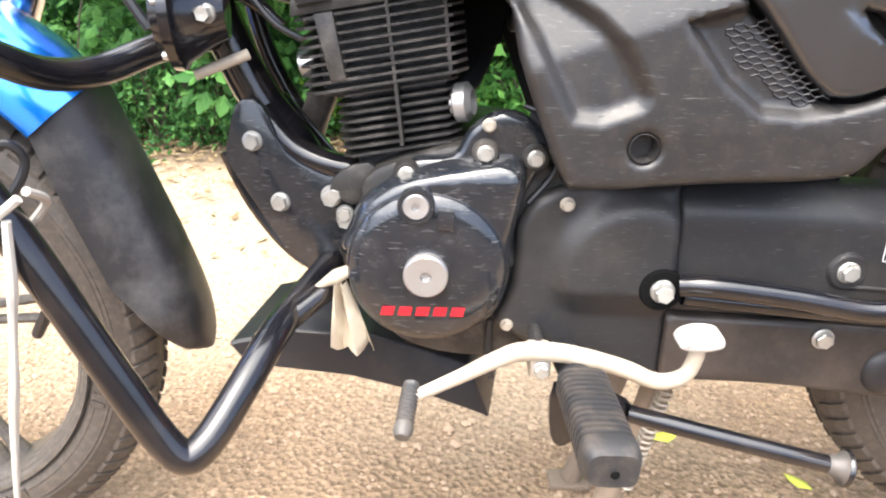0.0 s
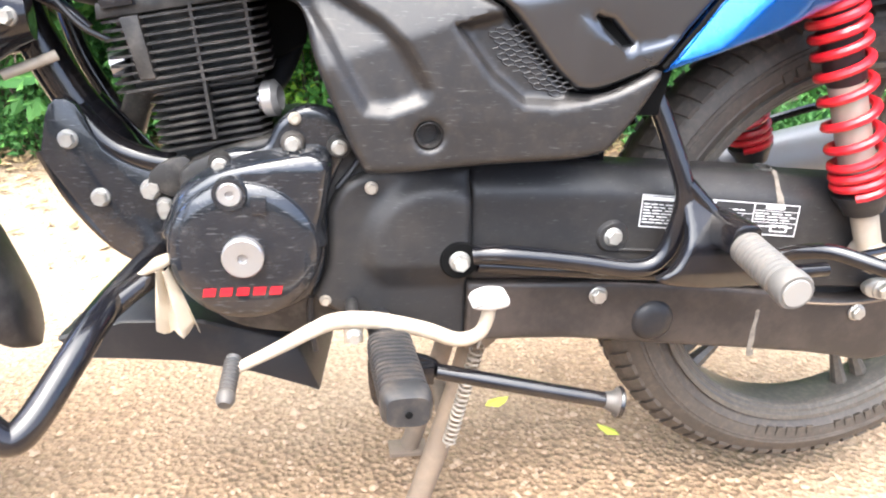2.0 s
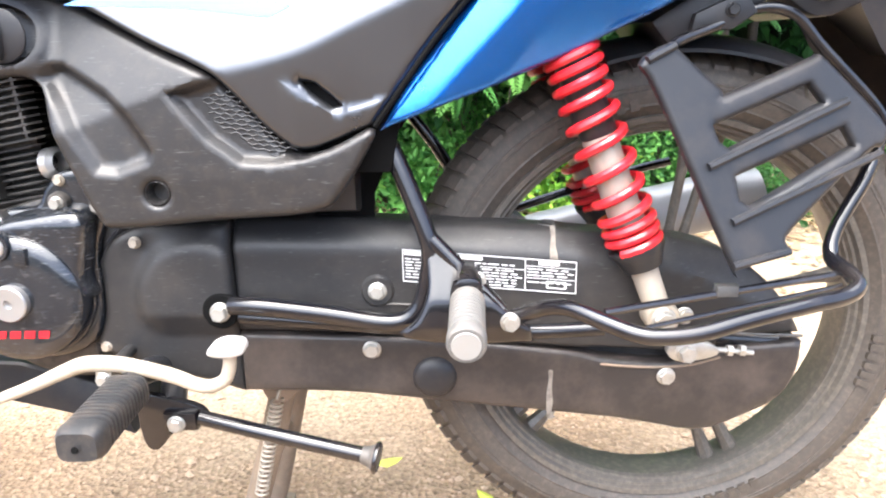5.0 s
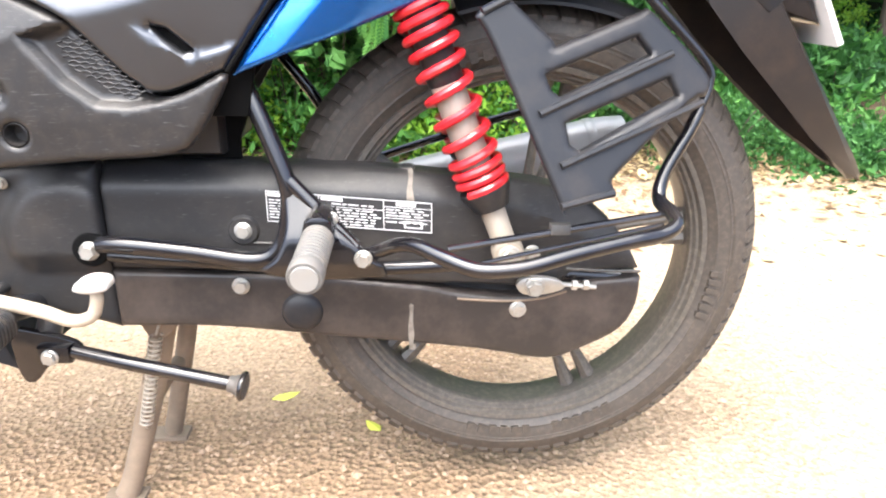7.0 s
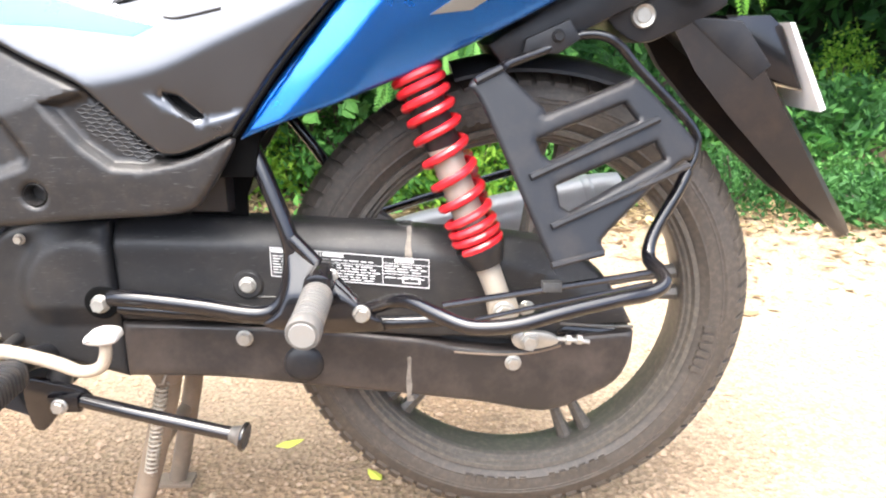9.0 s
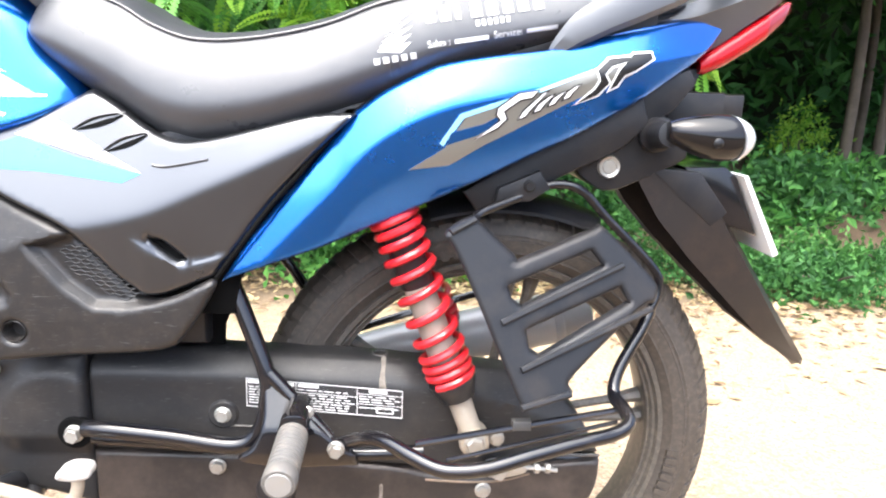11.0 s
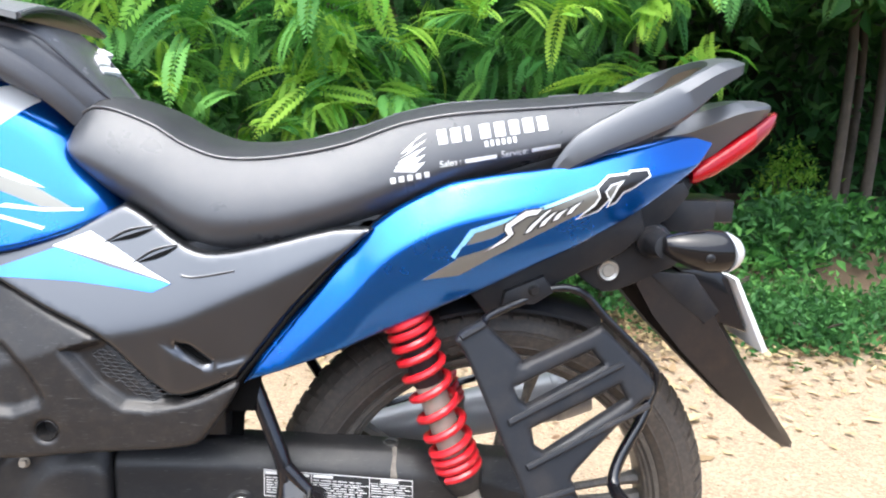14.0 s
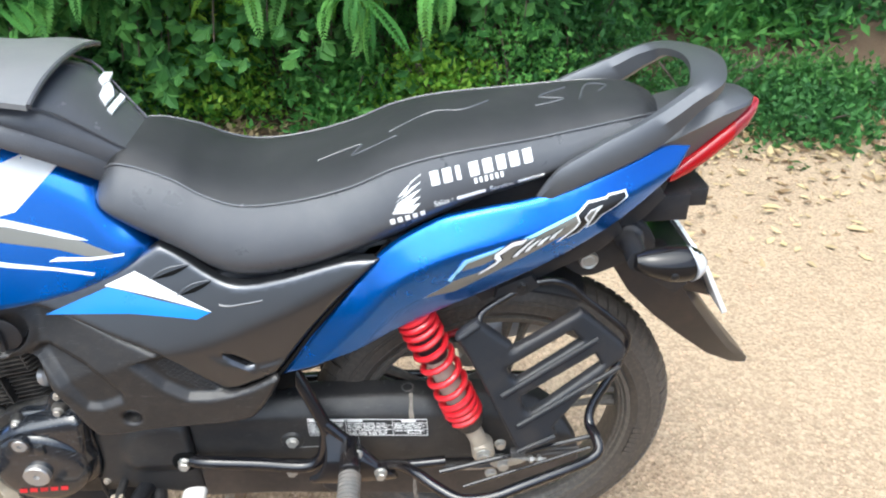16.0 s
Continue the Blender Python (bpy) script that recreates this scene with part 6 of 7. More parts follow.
br = part("tail_bracket", slab(smooth_outline([(0.058, 0.80), (0.075, 0.775), (0.102, 0.752), (0.13, 0.748), (0.19, 0.775), (0.215, 0.79), (0.205, 0.82), (0.17, 0.845), (0.11, 0.84)], 2, (0, 4)), -0.080, 0.080, 0.004), M_PLASTIC, bike, "black plate bracket")
part("reflector", turned((0.118, -0.080, 0.777), [(0, 0.006), (0.0075, 0.006), (0.0082, 0.005), (0.0088, 0.0045), (0.0125, 0.006), (0.0142, 0.003), (0.0142, 0.0), (0, 0)], 32), M_ZINC, br, "round zinc-ringed reflector")
box = part("tail_box", block(0.19, 0.262, -0.065, 0.065, 0.825, 0.868, 0.005), M_PLASTIC, bike)
part("plate_lamp", block(0.262, 0.296, -0.045, 0.045, 0.836, 0.866, 0.005), M_PLASTIC, box, "small black plate lamp")
# rear fender flap
mg = bmesh.new()
prof = [((0.150, 0.772), (0.235, 0.765)), ((0.185, 0.715), (0.270, 0.725)), ((0.23, 0.665), (0.300, 0.680)), ((0.285, 0.612), (0.340, 0.625)), ((0.345, 0.556), (0.385, 0.565)), ((0.405, 0.512), (0.425, 0.518)), ((0.441, 0.494), (0.443, 0.496))]
rows = []
for i, (p, q) in enumerate(prof):
    hw = (0.078, 0.078, 0.075, 0.066, 0.050, 0.026, 0.010)[i]
    rows.append([mg.verts.new(v) for v in ((p[0], -hw, p[1]), (q[0] - 0.008, -hw, q[1]), (q[0], -hw * 0.75, q[1] + 0.006), (q[0], hw * 0.75, q[1] + 0.006), (q[0] - 0.008, hw, q[1]), (p[0], hw, p[1]), (p[0] + 0.004, hw - 0.006, p[1]), (q[0] - 0.012, hw - 0.008, q[1] - 0.004), (q[0] - 0.012, -hw + 0.008, q[1] - 0.004), (p[0] + 0.004, -hw + 0.006, p[1]))])
for a, b in zip(rows, rows[1:]):
    for k in range(10):
        mg.faces.new((a[k], a[(k + 1) % 10], b[(k + 1) % 10], b[k]))
mg.faces.new(rows[-1])
mg.faces.new(rows[0][::-1])
part("rear_fender", mg, M_RUST, bike, "dark dusty rear fender flap", angle=35)
part("fender_crown", slab([(0.165, 0.778), (0.235, 0.772), (0.275, 0.722), (0.255, 0.705), (0.215, 0.735)], -0.0795, 0.0795, 0.004), M_PLASTIC, bike)
plate = part("number_plate", slab([(0.2835, 0.770), (0.290, 0.770), (0.341, 0.673), (0.334, 0.669)], -0.09, 0.09, 0.002), M_WHITE, bike, "white number plate on a bent carrier")
part("plate_carrier", slab([(0.215, 0.778), (0.268, 0.779), (0.284, 0.766), (0.318, 0.692), (0.27, 0.708), (0.235, 0.735)], -0.075, 0.075, 0.004), M_GLOSS, plate)
# indicators
for s in (-1, 1):
    stem = part("indicator", turned((0.172, s * 0.078, 0.816), [(0, 0), (0.021, 0), (0.0205, 0.016), (0.0165, 0.020), (0.0150, 0.03), (0.0145, 0.082), (0, 0.084)], 28, (-0.12, s, 0.08)), M_PLASTIC, bike, "black stalk rear indicator")
    def pod(t):
        """Half height, half depth and centre height of the pod along its length."""
        return soft(t, [0, 0.012, 0.03, 0.055, 0.075, 0.088, 0.096], [0.010, 0.016, 0.0215, 0.0255, 0.0235, 0.0165, 0.005]), soft(t, [0, 0.012, 0.03, 0.055, 0.075, 0.088, 0.096], [0.010, 0.017, 0.022, 0.024, 0.022, 0.015, 0.005]), soft(t, [0, 0.05, 0.096], [0.826, 0.8205, 0.820])

    def shell_rows(t0, t1, grown):
        out = []
        for k in range(15):
            t = t0 + (t1 - t0) * k / 14
            h, w, zc = pod(t)
            out.append([(0.156 + t + (0.010 * math.cos(a) ** 2 - 0.012 * max(0, math.sin(a)) if t0 > 0.05 else 0) * (1 - t / 0.096) * 2, s * (0.165 + (w + grown) * math.cos(a)), zc + (h + grown) * math.sin(a)) for a in (2 * math.pi * q / 32 for q in range(32))])
        return out

    part("indicator_body", loft(shell_rows(0.0, 0.0955, 0.0)), M_AMBER, stem, "glossy smoked dark pod", angle=60)
    part("indicator_lens", loft(shell_rows(0.074, 0.0958, 0.0012)), M_CLEAR, stem, "clear lens rim", angle=60)
    part("pod_screw", turned((0.203, s * 0.1885, 0.816), [(0, 0.0015), (0.004, 0.001), (0.0055, 0.0), (0.006, -0.002), (0, -0.002)], 16, (0, s, 0)), M_INK, stem)

# twin shocks
for s in (-1, 1):
    top, bot = Vector((-0.154, s * 0.099, 0.752)), Vector((-0.037, s * 0.117, 0.438))
    ax = (bot - top).normalized()
    sh = part("shock_absorber", turned(top, [(0, 0.0), (0.013, 0.0), (0.013, 0.02), (0.0205, 0.02), (0.0205, 0.125), (0.017, 0.130), (0, 0.130)], 24, ax), M_PLASTIC, bike, "rear shock with red coil spring")
    part("damper_tube", turned(top + ax * 0.12, [(0, 0), (0.0185, 0.0), (0.0185, 0.115), (0.0, 0.115)], 24, ax), M_DAMPER, sh, "dusty bare damper tube")
    u = ax.orthogonal().normalized()
    v = ax.cross(u)
    coil, h = [], 0.0
    pitch = [12.5, 12.5, 13, 15, 18, 22, 27, 29, 27, 22, 13, 11.5, 11.5]
    at = [0.018 + sum(pitch[:i]) * 0.001 for i in range(len(pitch) + 1)]
    for k in range(len(pitch) * 16 + 1):
        h = lin(k / 16, range(len(at)), at)
        a = 2 * math.pi * k / 16
        coil.append(top + ax * h + 0.0264 * (math.cos(a) * u + math.sin(a) * v))
    part("spring", bar(coil, 0.0053, 8, 1), M_RED, sh, "bright red coil spring")
    part("spring_seat", turned(top + ax * 0.252, [(0, 0.0), (0.030, 0.0), (0.030, 0.004), (0.026, 0.012), (0.021, 0.026), (0, 0.026)], 28, ax), M_PLASTIC, sh)
    part("shock_foot", turned(top + ax * 0.270, [(0, 0), (0.015, 0), (0.014, 0.05), (0.017, 0.06), (0.017, 0.075), (0, 0.075)], 20, ax), M_DAMPER, sh)
    part("shock_eye", turned(bot + Vector((0, -s * 0.016, 0)), [(0, 0.0), (0.018, 0.0), (0.019, 0.004), (0.019, 0.028), (0.017, 0.032), (0, 0.032)], 24, (0, s, 0)), M_DAMPER, sh)
    bolt(bot + Vector((0, s * 0.016, 0)), 0.011, sh, M_ZINC, h=0.010, axis=(0, s, 0))
bolt((-0.006, -0.105, 0.432), 0.008, bike, M_ZINC, h=0.009, name="carrier_bolt")

# leg guard: slotted plastic plate hung on a bent rod
guard = [(-0.083, 0.704), (-0.076, 0.713), (-0.052, 0.724), (-0.046, 0.72), (-0.001, 0.68), (0.008, 0.676), (0.102, 0.709), (0.112, 0.706), (0.171, 0.649), (0.178, 0.631), (0.171, 0.619), (0.154, 0.614), (0.072, 0.548), (0.064, 0.534), (0.065, 0.524), (0.009, 0.514), (0.005, 0.518), (-0.063, 0.671)]
slots = [[(-0.01, 0.647), (0.092, 0.683), (0.108, 0.664), (0.007, 0.624), (-0.004, 0.632)], [(0.012, 0.599), (0.129, 0.64), (0.14, 0.621), (0.028, 0.569), (0.016, 0.577)]]


def guard_depth(x, z):
    return 0.362 - 0.217 * x - 0.312 * z


gp = part("leg_guard", shell(smooth_outline(guard, 3, (0, 6, 15)), guard_depth, slots, step=0.005, edge=0.006, drop=0.005, thick=0.010), M_PLASTIC, bike, "black slotted plastic leg guard", angle=50)
for x0, z0, x1, z1 in ((-0.018, 0.610, 0.131, 0.666), (0.005, 0.558, 0.167, 0.615), (0.005, 0.518, 0.064, 0.528), (-0.077, 0.709, -0.049, 0.722)):
    part("guard_lip", bar([(x0, -guard_depth(x0, z0) - 0.0015, z0), (x1, -guard_depth(x1, z1) - 0.0015, z1)], 0.0042, 8, 2), M_PLASTIC, gp)
part("guard_rod", bar([(-0.048, -0.135, 0.716), (-0.040, -0.122, 0.725), (0.005, -0.102, 0.740), (0.046, -0.099, 0.756), (0.082, -0.098, 0.750), (0.115, -0.096, 0.718), (0.180, -0.096, 0.655), (0.188, -0.098, 0.627), (0.178, -0.103, 0.602)], 0.0055, 10, 6), M_GLOSS, gp, "black bent rod")
part("guard_hanger", slab([(-0.022, 0.735), (-0.018, 0.752), (0.030, 0.773), (0.044, 0.752), (0.02, 0.736)], -0.106, -0.090, 0.003), M_PLASTIC, gp)
bolt((0.018, -0.106, 0.755), 0.006, gp, M_INK, h=0.006)

# dried splashes down the chain case
for k, (x0, z0, w, h) in enumerate(((-0.151, 0.506, 0.009, 0.044), (-0.152, 0.335, 0.0075, 0.056), (-0.150, 0.306, 0.010, 0.008))):
    o = smooth_outline([(x0 - w * 0.4, z0 - h / 2), (x0 - w * 0.5, z0), (x0 - w * 0.2, z0 + h * 0.3), (x0 - w * 0.3, z0 + h / 2), (x0 + w * 0.4, z0 + h / 2), (x0 + w * 0.25, z0 + h * 0.1), (x0 + w * 0.5, z0 - h * 0.2), (x0 + w * 0.1, z0 - h / 2)], 2)
    part("dried_splash", shell(o, (lambda x, z: case_depth(x, z) + 0.0012) if z0 > 0.41 else (lambda x, z: 0.0995), step=0.004, edge=0.001, drop=0.0002, thick=0.001), M_SPLASH, case, "pale dried splash")

# inner fender, battery side cover, silencer
part("inner_fender", arc_guard(AX, AZ, 0.328, 66, 106, 0.062, 0.006), M_PLASTIC, bike, "black inner rear fender")
part("frame_brace", bar([(-0.335, 0.09, 0.665), (-0.285, 0.09, 0.60), (-0.255, 0.09, 0.55)], 0.008, 10), M_GLOSS, bike)
part("battery_box", block(-0.60, -0.365, -0.09, 0.09, 0.55, 0.80, 0.01), M_TOPVINYL, bike)
part("seat_rail", slab([(-0.43, 0.80), (-0.40, 0.775), (-0.20, 0.77), (-0.13, 0.80), (-0.02, 0.83), (-0.02, 0.865), (-0.10, 0.86), (-0.36, 0.82)], -0.112, 0.112, 0.008), M_PLASTIC, bike)
part("seat_base", slab([(-0.17, 0.845), (-0.10, 0.868), (-0.02, 0.878), (0.06, 0.895), (0.16, 0.925), (0.16, 0.955), (0.03, 0.925), (-0.10, 0.885), (-0.17, 0.865)], -0.092, 0.092, 0.004), M_PLASTIC, bike)
part("air_box", block(-0.64, -0.48, -0.10, 0.10, 0.66, 0.79, 0.012), M_PLASTIC, bike)
SA, SD = (-0.29, 0.165, 0.418), (0.979, 0.0, 0.204)
sil = part("silencer", turned(SA, [(0, 0.0), (0.020, 0.0), (0.030, 0.08), (0.038, 0.16), (0.041, 0.40), (0.041, 0.44), (0.036, 0.475), (0.022, 0.480), (0.020, 0.470), (0, 0.46)], 36, SD), M_SILENCER, bike, "grey metal exhaust silencer")
part("silencer_band", turned(SA, [(0.0412, 0.415), (0.0425, 0.417), (0.0425, 0.428), (0.0412, 0.43)], 36, SD), M_SILENCER, sil)
part("exhaust_pipe", bar([(-0.85, 0.04, 0.60), (-0.885, 0.08, 0.50), (-0.86, 0.11, 0.38), (-0.76, 0.13, 0.345), (-0.50, 0.155, 0.375), (-0.28, 0.165, 0.42)], 0.016, 12), M_RIM, bike)

# cables and hoses at the front
part("cable", bar([(-1.015, -0.09, 0.90), (-1.008, -0.10, 0.80), (-0.997, -0.10, 0.735), (-0.989, -0.10, 0.700), (-0.970, -0.10, 0.668)], 0.0048, 8), M_PLASTIC, bike)
part("cable", bar([(-0.930, -0.07, 0.76), (-0.908, -0.08, 0.723), (-0.889, -0.08, 0.695), (-0.869, -0.08, 0.672), (-0.848, -0.075, 0.660)], 0.003, 8), M_INK, bike)
part("cable_boot", bar([(-0.920, -0.06, 0.705), (-0.889, -0.06, 0.687), (-0.868, -0.06, 0.669)], 0.0065, 10, radii=[0.008, 0.0065, 0.0045]), M_GLOSS, bike)
part("cable", bar([(-0.955, -0.075, 0.90), (-0.95, -0.08, 0.80), (-0.955, -0.07, 0.74), (-0.935, -0.05, 0.70)], 0.004, 8), M_INK, bike)
part("cable", bar([(-1.10, -0.16, 0.80), (-1.092, -0.17, 0.68), (-1.088, -0.175, 0.60), (-1.085, -0.17, 0.55), (-1.095, -0.11, 0.43), (-1.14, -0.07, 0.36)], 0.006, 8), M_PLASTIC, bike)
part("cable_guide", bar([(-1.095, -0.16, 0.55), (-1.085, -0.175, 0.57), (-1.068, -0.17, 0.585), (-1.058, -0.165, 0.57), (-1.07, -0.17, 0.545), (-1.10, -0.165, 0.53)], 0.004, 8), M_PLASTIC, bike)
part("steering_cover", slab([(-1.03, 0.86), (-0.905, 0.88), (-0.907, 0.755), (-0.920, 0.725), (-0.945, 0.700), (-0.962, 0.714), (-0.980, 0.709), (-0.993, 0.742), (-1.005, 0.779)], -0.07, 0.05, 0.006), M_PLASTIC, bike)
part("head_hose", bar([(-0.90, 0.02, 0.70), (-0.87, 0.03, 0.69), (-0.85, 0.03, 0.66)], 0.012, 10), M_PLASTIC, bike)

# rope on the crash bar and the rag tied by the engine
rope = thing("rope", "frayed grey rope knotted round the crash bar and hanging", "rope", (-1.0, -0.27, 0.56))
part("rope_loop", bar([(-0.990, -0.289, 0.580), (-1.008, -0.292, 0.566), (-1.030, -0.287, 0.552), (-1.022, -0.252, 0.54), (-0.995, -0.252, 0.565), (-0.99, -0.28, 0.582)], 0.0032, 8), M_ROPE, rope)
part("rope_tail", bar([(-1.000, -0.291, 0.565), (-1.006, -0.290, 0.520), (-1.012, -0.288, 0.494), (-1.020, -0.288, 0.450), (-1.029, -0.287, 0.410), (-1.040, -0.286, 0.349), (-1.046, -0.286, 0.31)], 0.0055, 8, 6, radii=[0.003, 0.004, 0.0028, 0.0038, 0.0026, 0.0018]), M_ROPE, rope)
rag = bmesh.new()
rows = []
for i in range(9):
    t = i / 8
    w = 0.006 + 0.017 * t
    rows.append([rag.verts.new((-0.815 + 0.010 * t + w * (j / 8 - 0.5) * 1.7, -0.128 - 0.008 * math.sin(j * 1.3 + 2 * t), 0.452 - 0.062 * t - 0.010 * t * abs(math.sin(j * 0.9)))) for j in range(9)])
back = [[rag.verts.new(v.co + Vector((0, 0.002, 0))) for v in r] for r in rows]
for A in (rows, back):
    for a, b in zip(A, A[1:]):
        for j in range(8):
            rag.faces.new((a[j], a[j + 1], b[j + 1], b[j]))
e1 = [r[0] for r in rows] + rows[-1][1:] + [r[-1] for r in rows[-2::-1]] + rows[0][-2:0:-1]
e2 = [r[0] for r in back] + back[-1][1:] + [r[-1] for r in back[-2::-1]] + back[0][-2:0:-1]
for k in range(len(e1)):
    rag.faces.new((e1[k], e1[(k + 1) % len(e1)], e2[(k + 1) % len(e1)], e2[k]))
cloth = thing("rag", "dirty cream rag knotted to the crash bar stay", "rag", (-0.815, -0.12, 0.44))
part("rag_tail", rag, M_CLOTH, cloth, angle=70)
part("rag_knot", bar([(-0.86, -0.118, 0.428), (-0.835, -0.122, 0.446), (-0.818, -0.124, 0.457), (-0.806, -0.12, 0.462)], 0.008, 10, 4, radii=[0.002, 0.003, 0.007, 0.005]), M_CLOTH, cloth)


# ---------------------------------------------------------------- the place
def ground_height(x, y):
    h = 0.010 * noise.noise(Vector((x * 0.6, y * 0.6, 0))) + 0.004 * noise.noise(Vector((x * 3, y * 3, 2)))
    near = min(1, max(0, (math.hypot(x + 0.55, y) - 0.35) / 0.8))
    rise = 0.22 * min(1, max(0, (y - 2.3) / 2.2)) ** 1.5 
    return h * near + rise + 0.045 * (1 - step_in(y - 0.35, 1.2))


ticks = [-400, -200, -100, -50, -25, -14, -9, -7]
gx = ticks + list(np.arange(-5.5, 6.01, 0.1)) + [-t for t in reversed(ticks)]
gy = ticks + list(np.arange(-4.0, 6.01, 0.1)) + [-t for t in reversed(ticks)]
bm = bmesh.new()
grid = [[bm.verts.new((x, y, ground_height(x, y))) for x in gx] for y in gy]
for a, b in zip(grid, grid[1:]):
    for k in range(len(gx) - 1):
        bm.faces.new((a[k], a[k + 1], b[k + 1], b[k]))
g = part("ground", bm, M_EARTH, None)
tagged(g, "orange-brown packed dirt road with fine grit", "ground", kind="structure")


def scatter(name, places, material, label, category, kind="stuff", parent=None):
    """Many small solids or leaves joined in one mesh: places are (vertices, faces) blocks."""
    V = np.concatenate([p for p, f in places])
    F, s = [], 0
    for p, f in places:
        F += [[s + k for k in q] for q in f]
        s += len(p)
    me = bpy.data.meshes.new(name)
    me.from_pydata(V.tolist(), [], F)
    me.materials.append(material)
    ob = new(name, me)
    if parent is not None:
        ob.parent = parent
        ob.matrix_parent_inverse = parent.matrix_basis.inverted()
    return tagged(ob, label, category, kind=kind)


rng = np.random.default_rng(7)
ICO = np.array([(0, 0, 1), (0.9, 0, 0.3), (0.28, 0.86, 0.3), (-0.73, 0.53, 0.3), (-0.73, -0.53, 0.3), (0.28, -0.86, 0.3), (0.5, 0.36, -0.4), (-0.5, 0.36, -0.4), (0, -0.6, -0.4)])
ICF = [(0, 1, 2), (0, 2, 3), (0, 3, 4), (0, 4, 5), (0, 5, 1), (1, 6, 2), (2, 7, 3), (3, 7, 4), (4, 8, 5), (5, 8, 1), (2, 6, 7), (1, 8, 6), (4, 7, 8)]
blocks = []
for i in range(16000):
    x, y = rng.uniform(-2.2, 1.6), rng.uniform(-0.7, 1.8)
    r = rng.uniform(0.002, 0.006) if rng.random() < 0.95 else rng.uniform(0.006, 0.010)
    v = ICO * r * rng.uniform(0.6, 1.3, 3) * np.array([1, 1, 0.7])
    a = rng.uniform(0, 6.28)
    v = v @ np.array([[math.cos(a), -math.sin(a), 0], [math.sin(a), math.cos(a), 0], [0, 0, 1]])
    blocks.append((v + np.array([x, y, ground_height(x, y) + r * 0.15]), ICF))
scatter("gravel", blocks, M_PEBBLE, "loose brown grit and small stones on the dirt road", "gravel")


def leaf_block(at, along, across, length, width, fold=0.2, bend=0.0):
    """One leaf: a folded blade of eight corners."""
    a, c = along / np.linalg.norm(along), across / np.linalg.norm(across)
    n = np.cross(a, c)
    p = []
    for t, w in ((0.0, 0.06), (0.35, 1.0), (0.7, 0.72), (1.0, 0.04)):
        mid = at + a * length * t - n * bend * length * t * t
        p += [mid - c * width * 0.5 * w + n * fold * width * 0.5 * w, mid, mid + c * width * 0.5 * w + n * fold * width * 0.5 * w]
    f = []
    for k in range(3):
        f += [(3 * k, 3 * k + 1, 3 * k + 4, 3 * k + 3), (3 * k + 1, 3 * k + 2, 3 * k + 5, 3 * k + 4)]
    return np.array(p), f


def cheap_leaf(at, along, across, length, width):
    a, c = along / np.linalg.norm(along), across / np.linalg.norm(across)
    n = np.cross(a, c)
    return np.array([at, at + a * length * 0.45 - c * width * 0.5 + n * width * 0.15, at + a * length - n * length * 0.1, at + a * length * 0.45 + c * width * 0.5 + n * width * 0.15]), [(0, 1, 2), (0, 2, 3)]


def unit(v):
    return v / np.linalg.norm(v)


def spray(at, heading, count, size, width_ratio, droop=0.3):
    """A twig end with ovate leaves around it."""
    out = []
    for k in range(count):
        d = unit(heading + rng.normal(0, 0.75, 3) + np.array([0, 0, -droop]))
        side = unit(np.cross(d, rng.normal(0, 1, 3)))
        s = size * rng.uniform(0.6, 1.25)
        out.append(cheap_leaf(at + rng.normal(0, size * 0.8, 3), d, side, s, s * width_ratio))
    return out


def frond_shape(pairs, droop, spread):
    """A feather leaf of unit length along x, in one piece: a stalk with two rows of narrow leaflets."""
    p, d = np.zeros(3), np.array([1.0, 0.0, 0.12])
    V, F = [], []
    side = np.array([0.0, 1.0, 0.0])
    for k in range(pairs + 1):
        t = k / pairs
        d = unit(d + np.array([0, 0, -droop]))
        s0 = len(V)
        V += [p - side * 0.004, p + side * 0.004]
        if k:
            F.append((s0 - STEP, s0 - STEP + 1, s0 + 1, s0))
        up = np.cross(d, side)
        s = spread * (0.45 + 0.62 * math.sin(math.pi * min(1, 0.16 + 0.80 * t))) * (1 - 0.5 * t ** 6)
        for q in (0, 1):
            sgn = 2 * q - 1
            ld = unit(side * sgn * 0.88 + d * (0.42 + 0.35 * t) + up * 0.10)
            wd = unit(d - ld * d.dot(ld))
            b = V[s0 + q]
            V += [b + ld * s * 0.35 - wd * s * 0.19, b + ld * s * 0.80 - wd * s * 0.16, b + ld * s - up * s * 0.08, b + ld * s * 0.72 + wd * s * 0.18]
            o = s0 + 2 + 4 * q
            F += [(s0 + q, o, o + 1, o + 3), (o + 1, o + 2, o + 3)]
        p = p + d / pairs
    return np.array(V), F


STEP = 10
FRONDS = [frond_shape(n, dr, sp) for n, dr, sp in ((15, 0.05, 0.17), (17, 0.075, 0.15), (14, 0.03, 0.19), (16, 0.10, 0.16))]


def frond(at, heading, length):
    """One feather leaf set at a place, turned a little about its stalk."""
    V, F = FRONDS[rng.integers(len(FRONDS))]
    h = unit(heading)
    side = unit(np.cross(np.array([0, 0, 1.0]), h) + rng.normal(0, 0.3, 3))
    side = unit(side - h * side.dot(h))
    return [((V * length) @ np.array([h, side, np.cross(h, side)]) + at, F)]


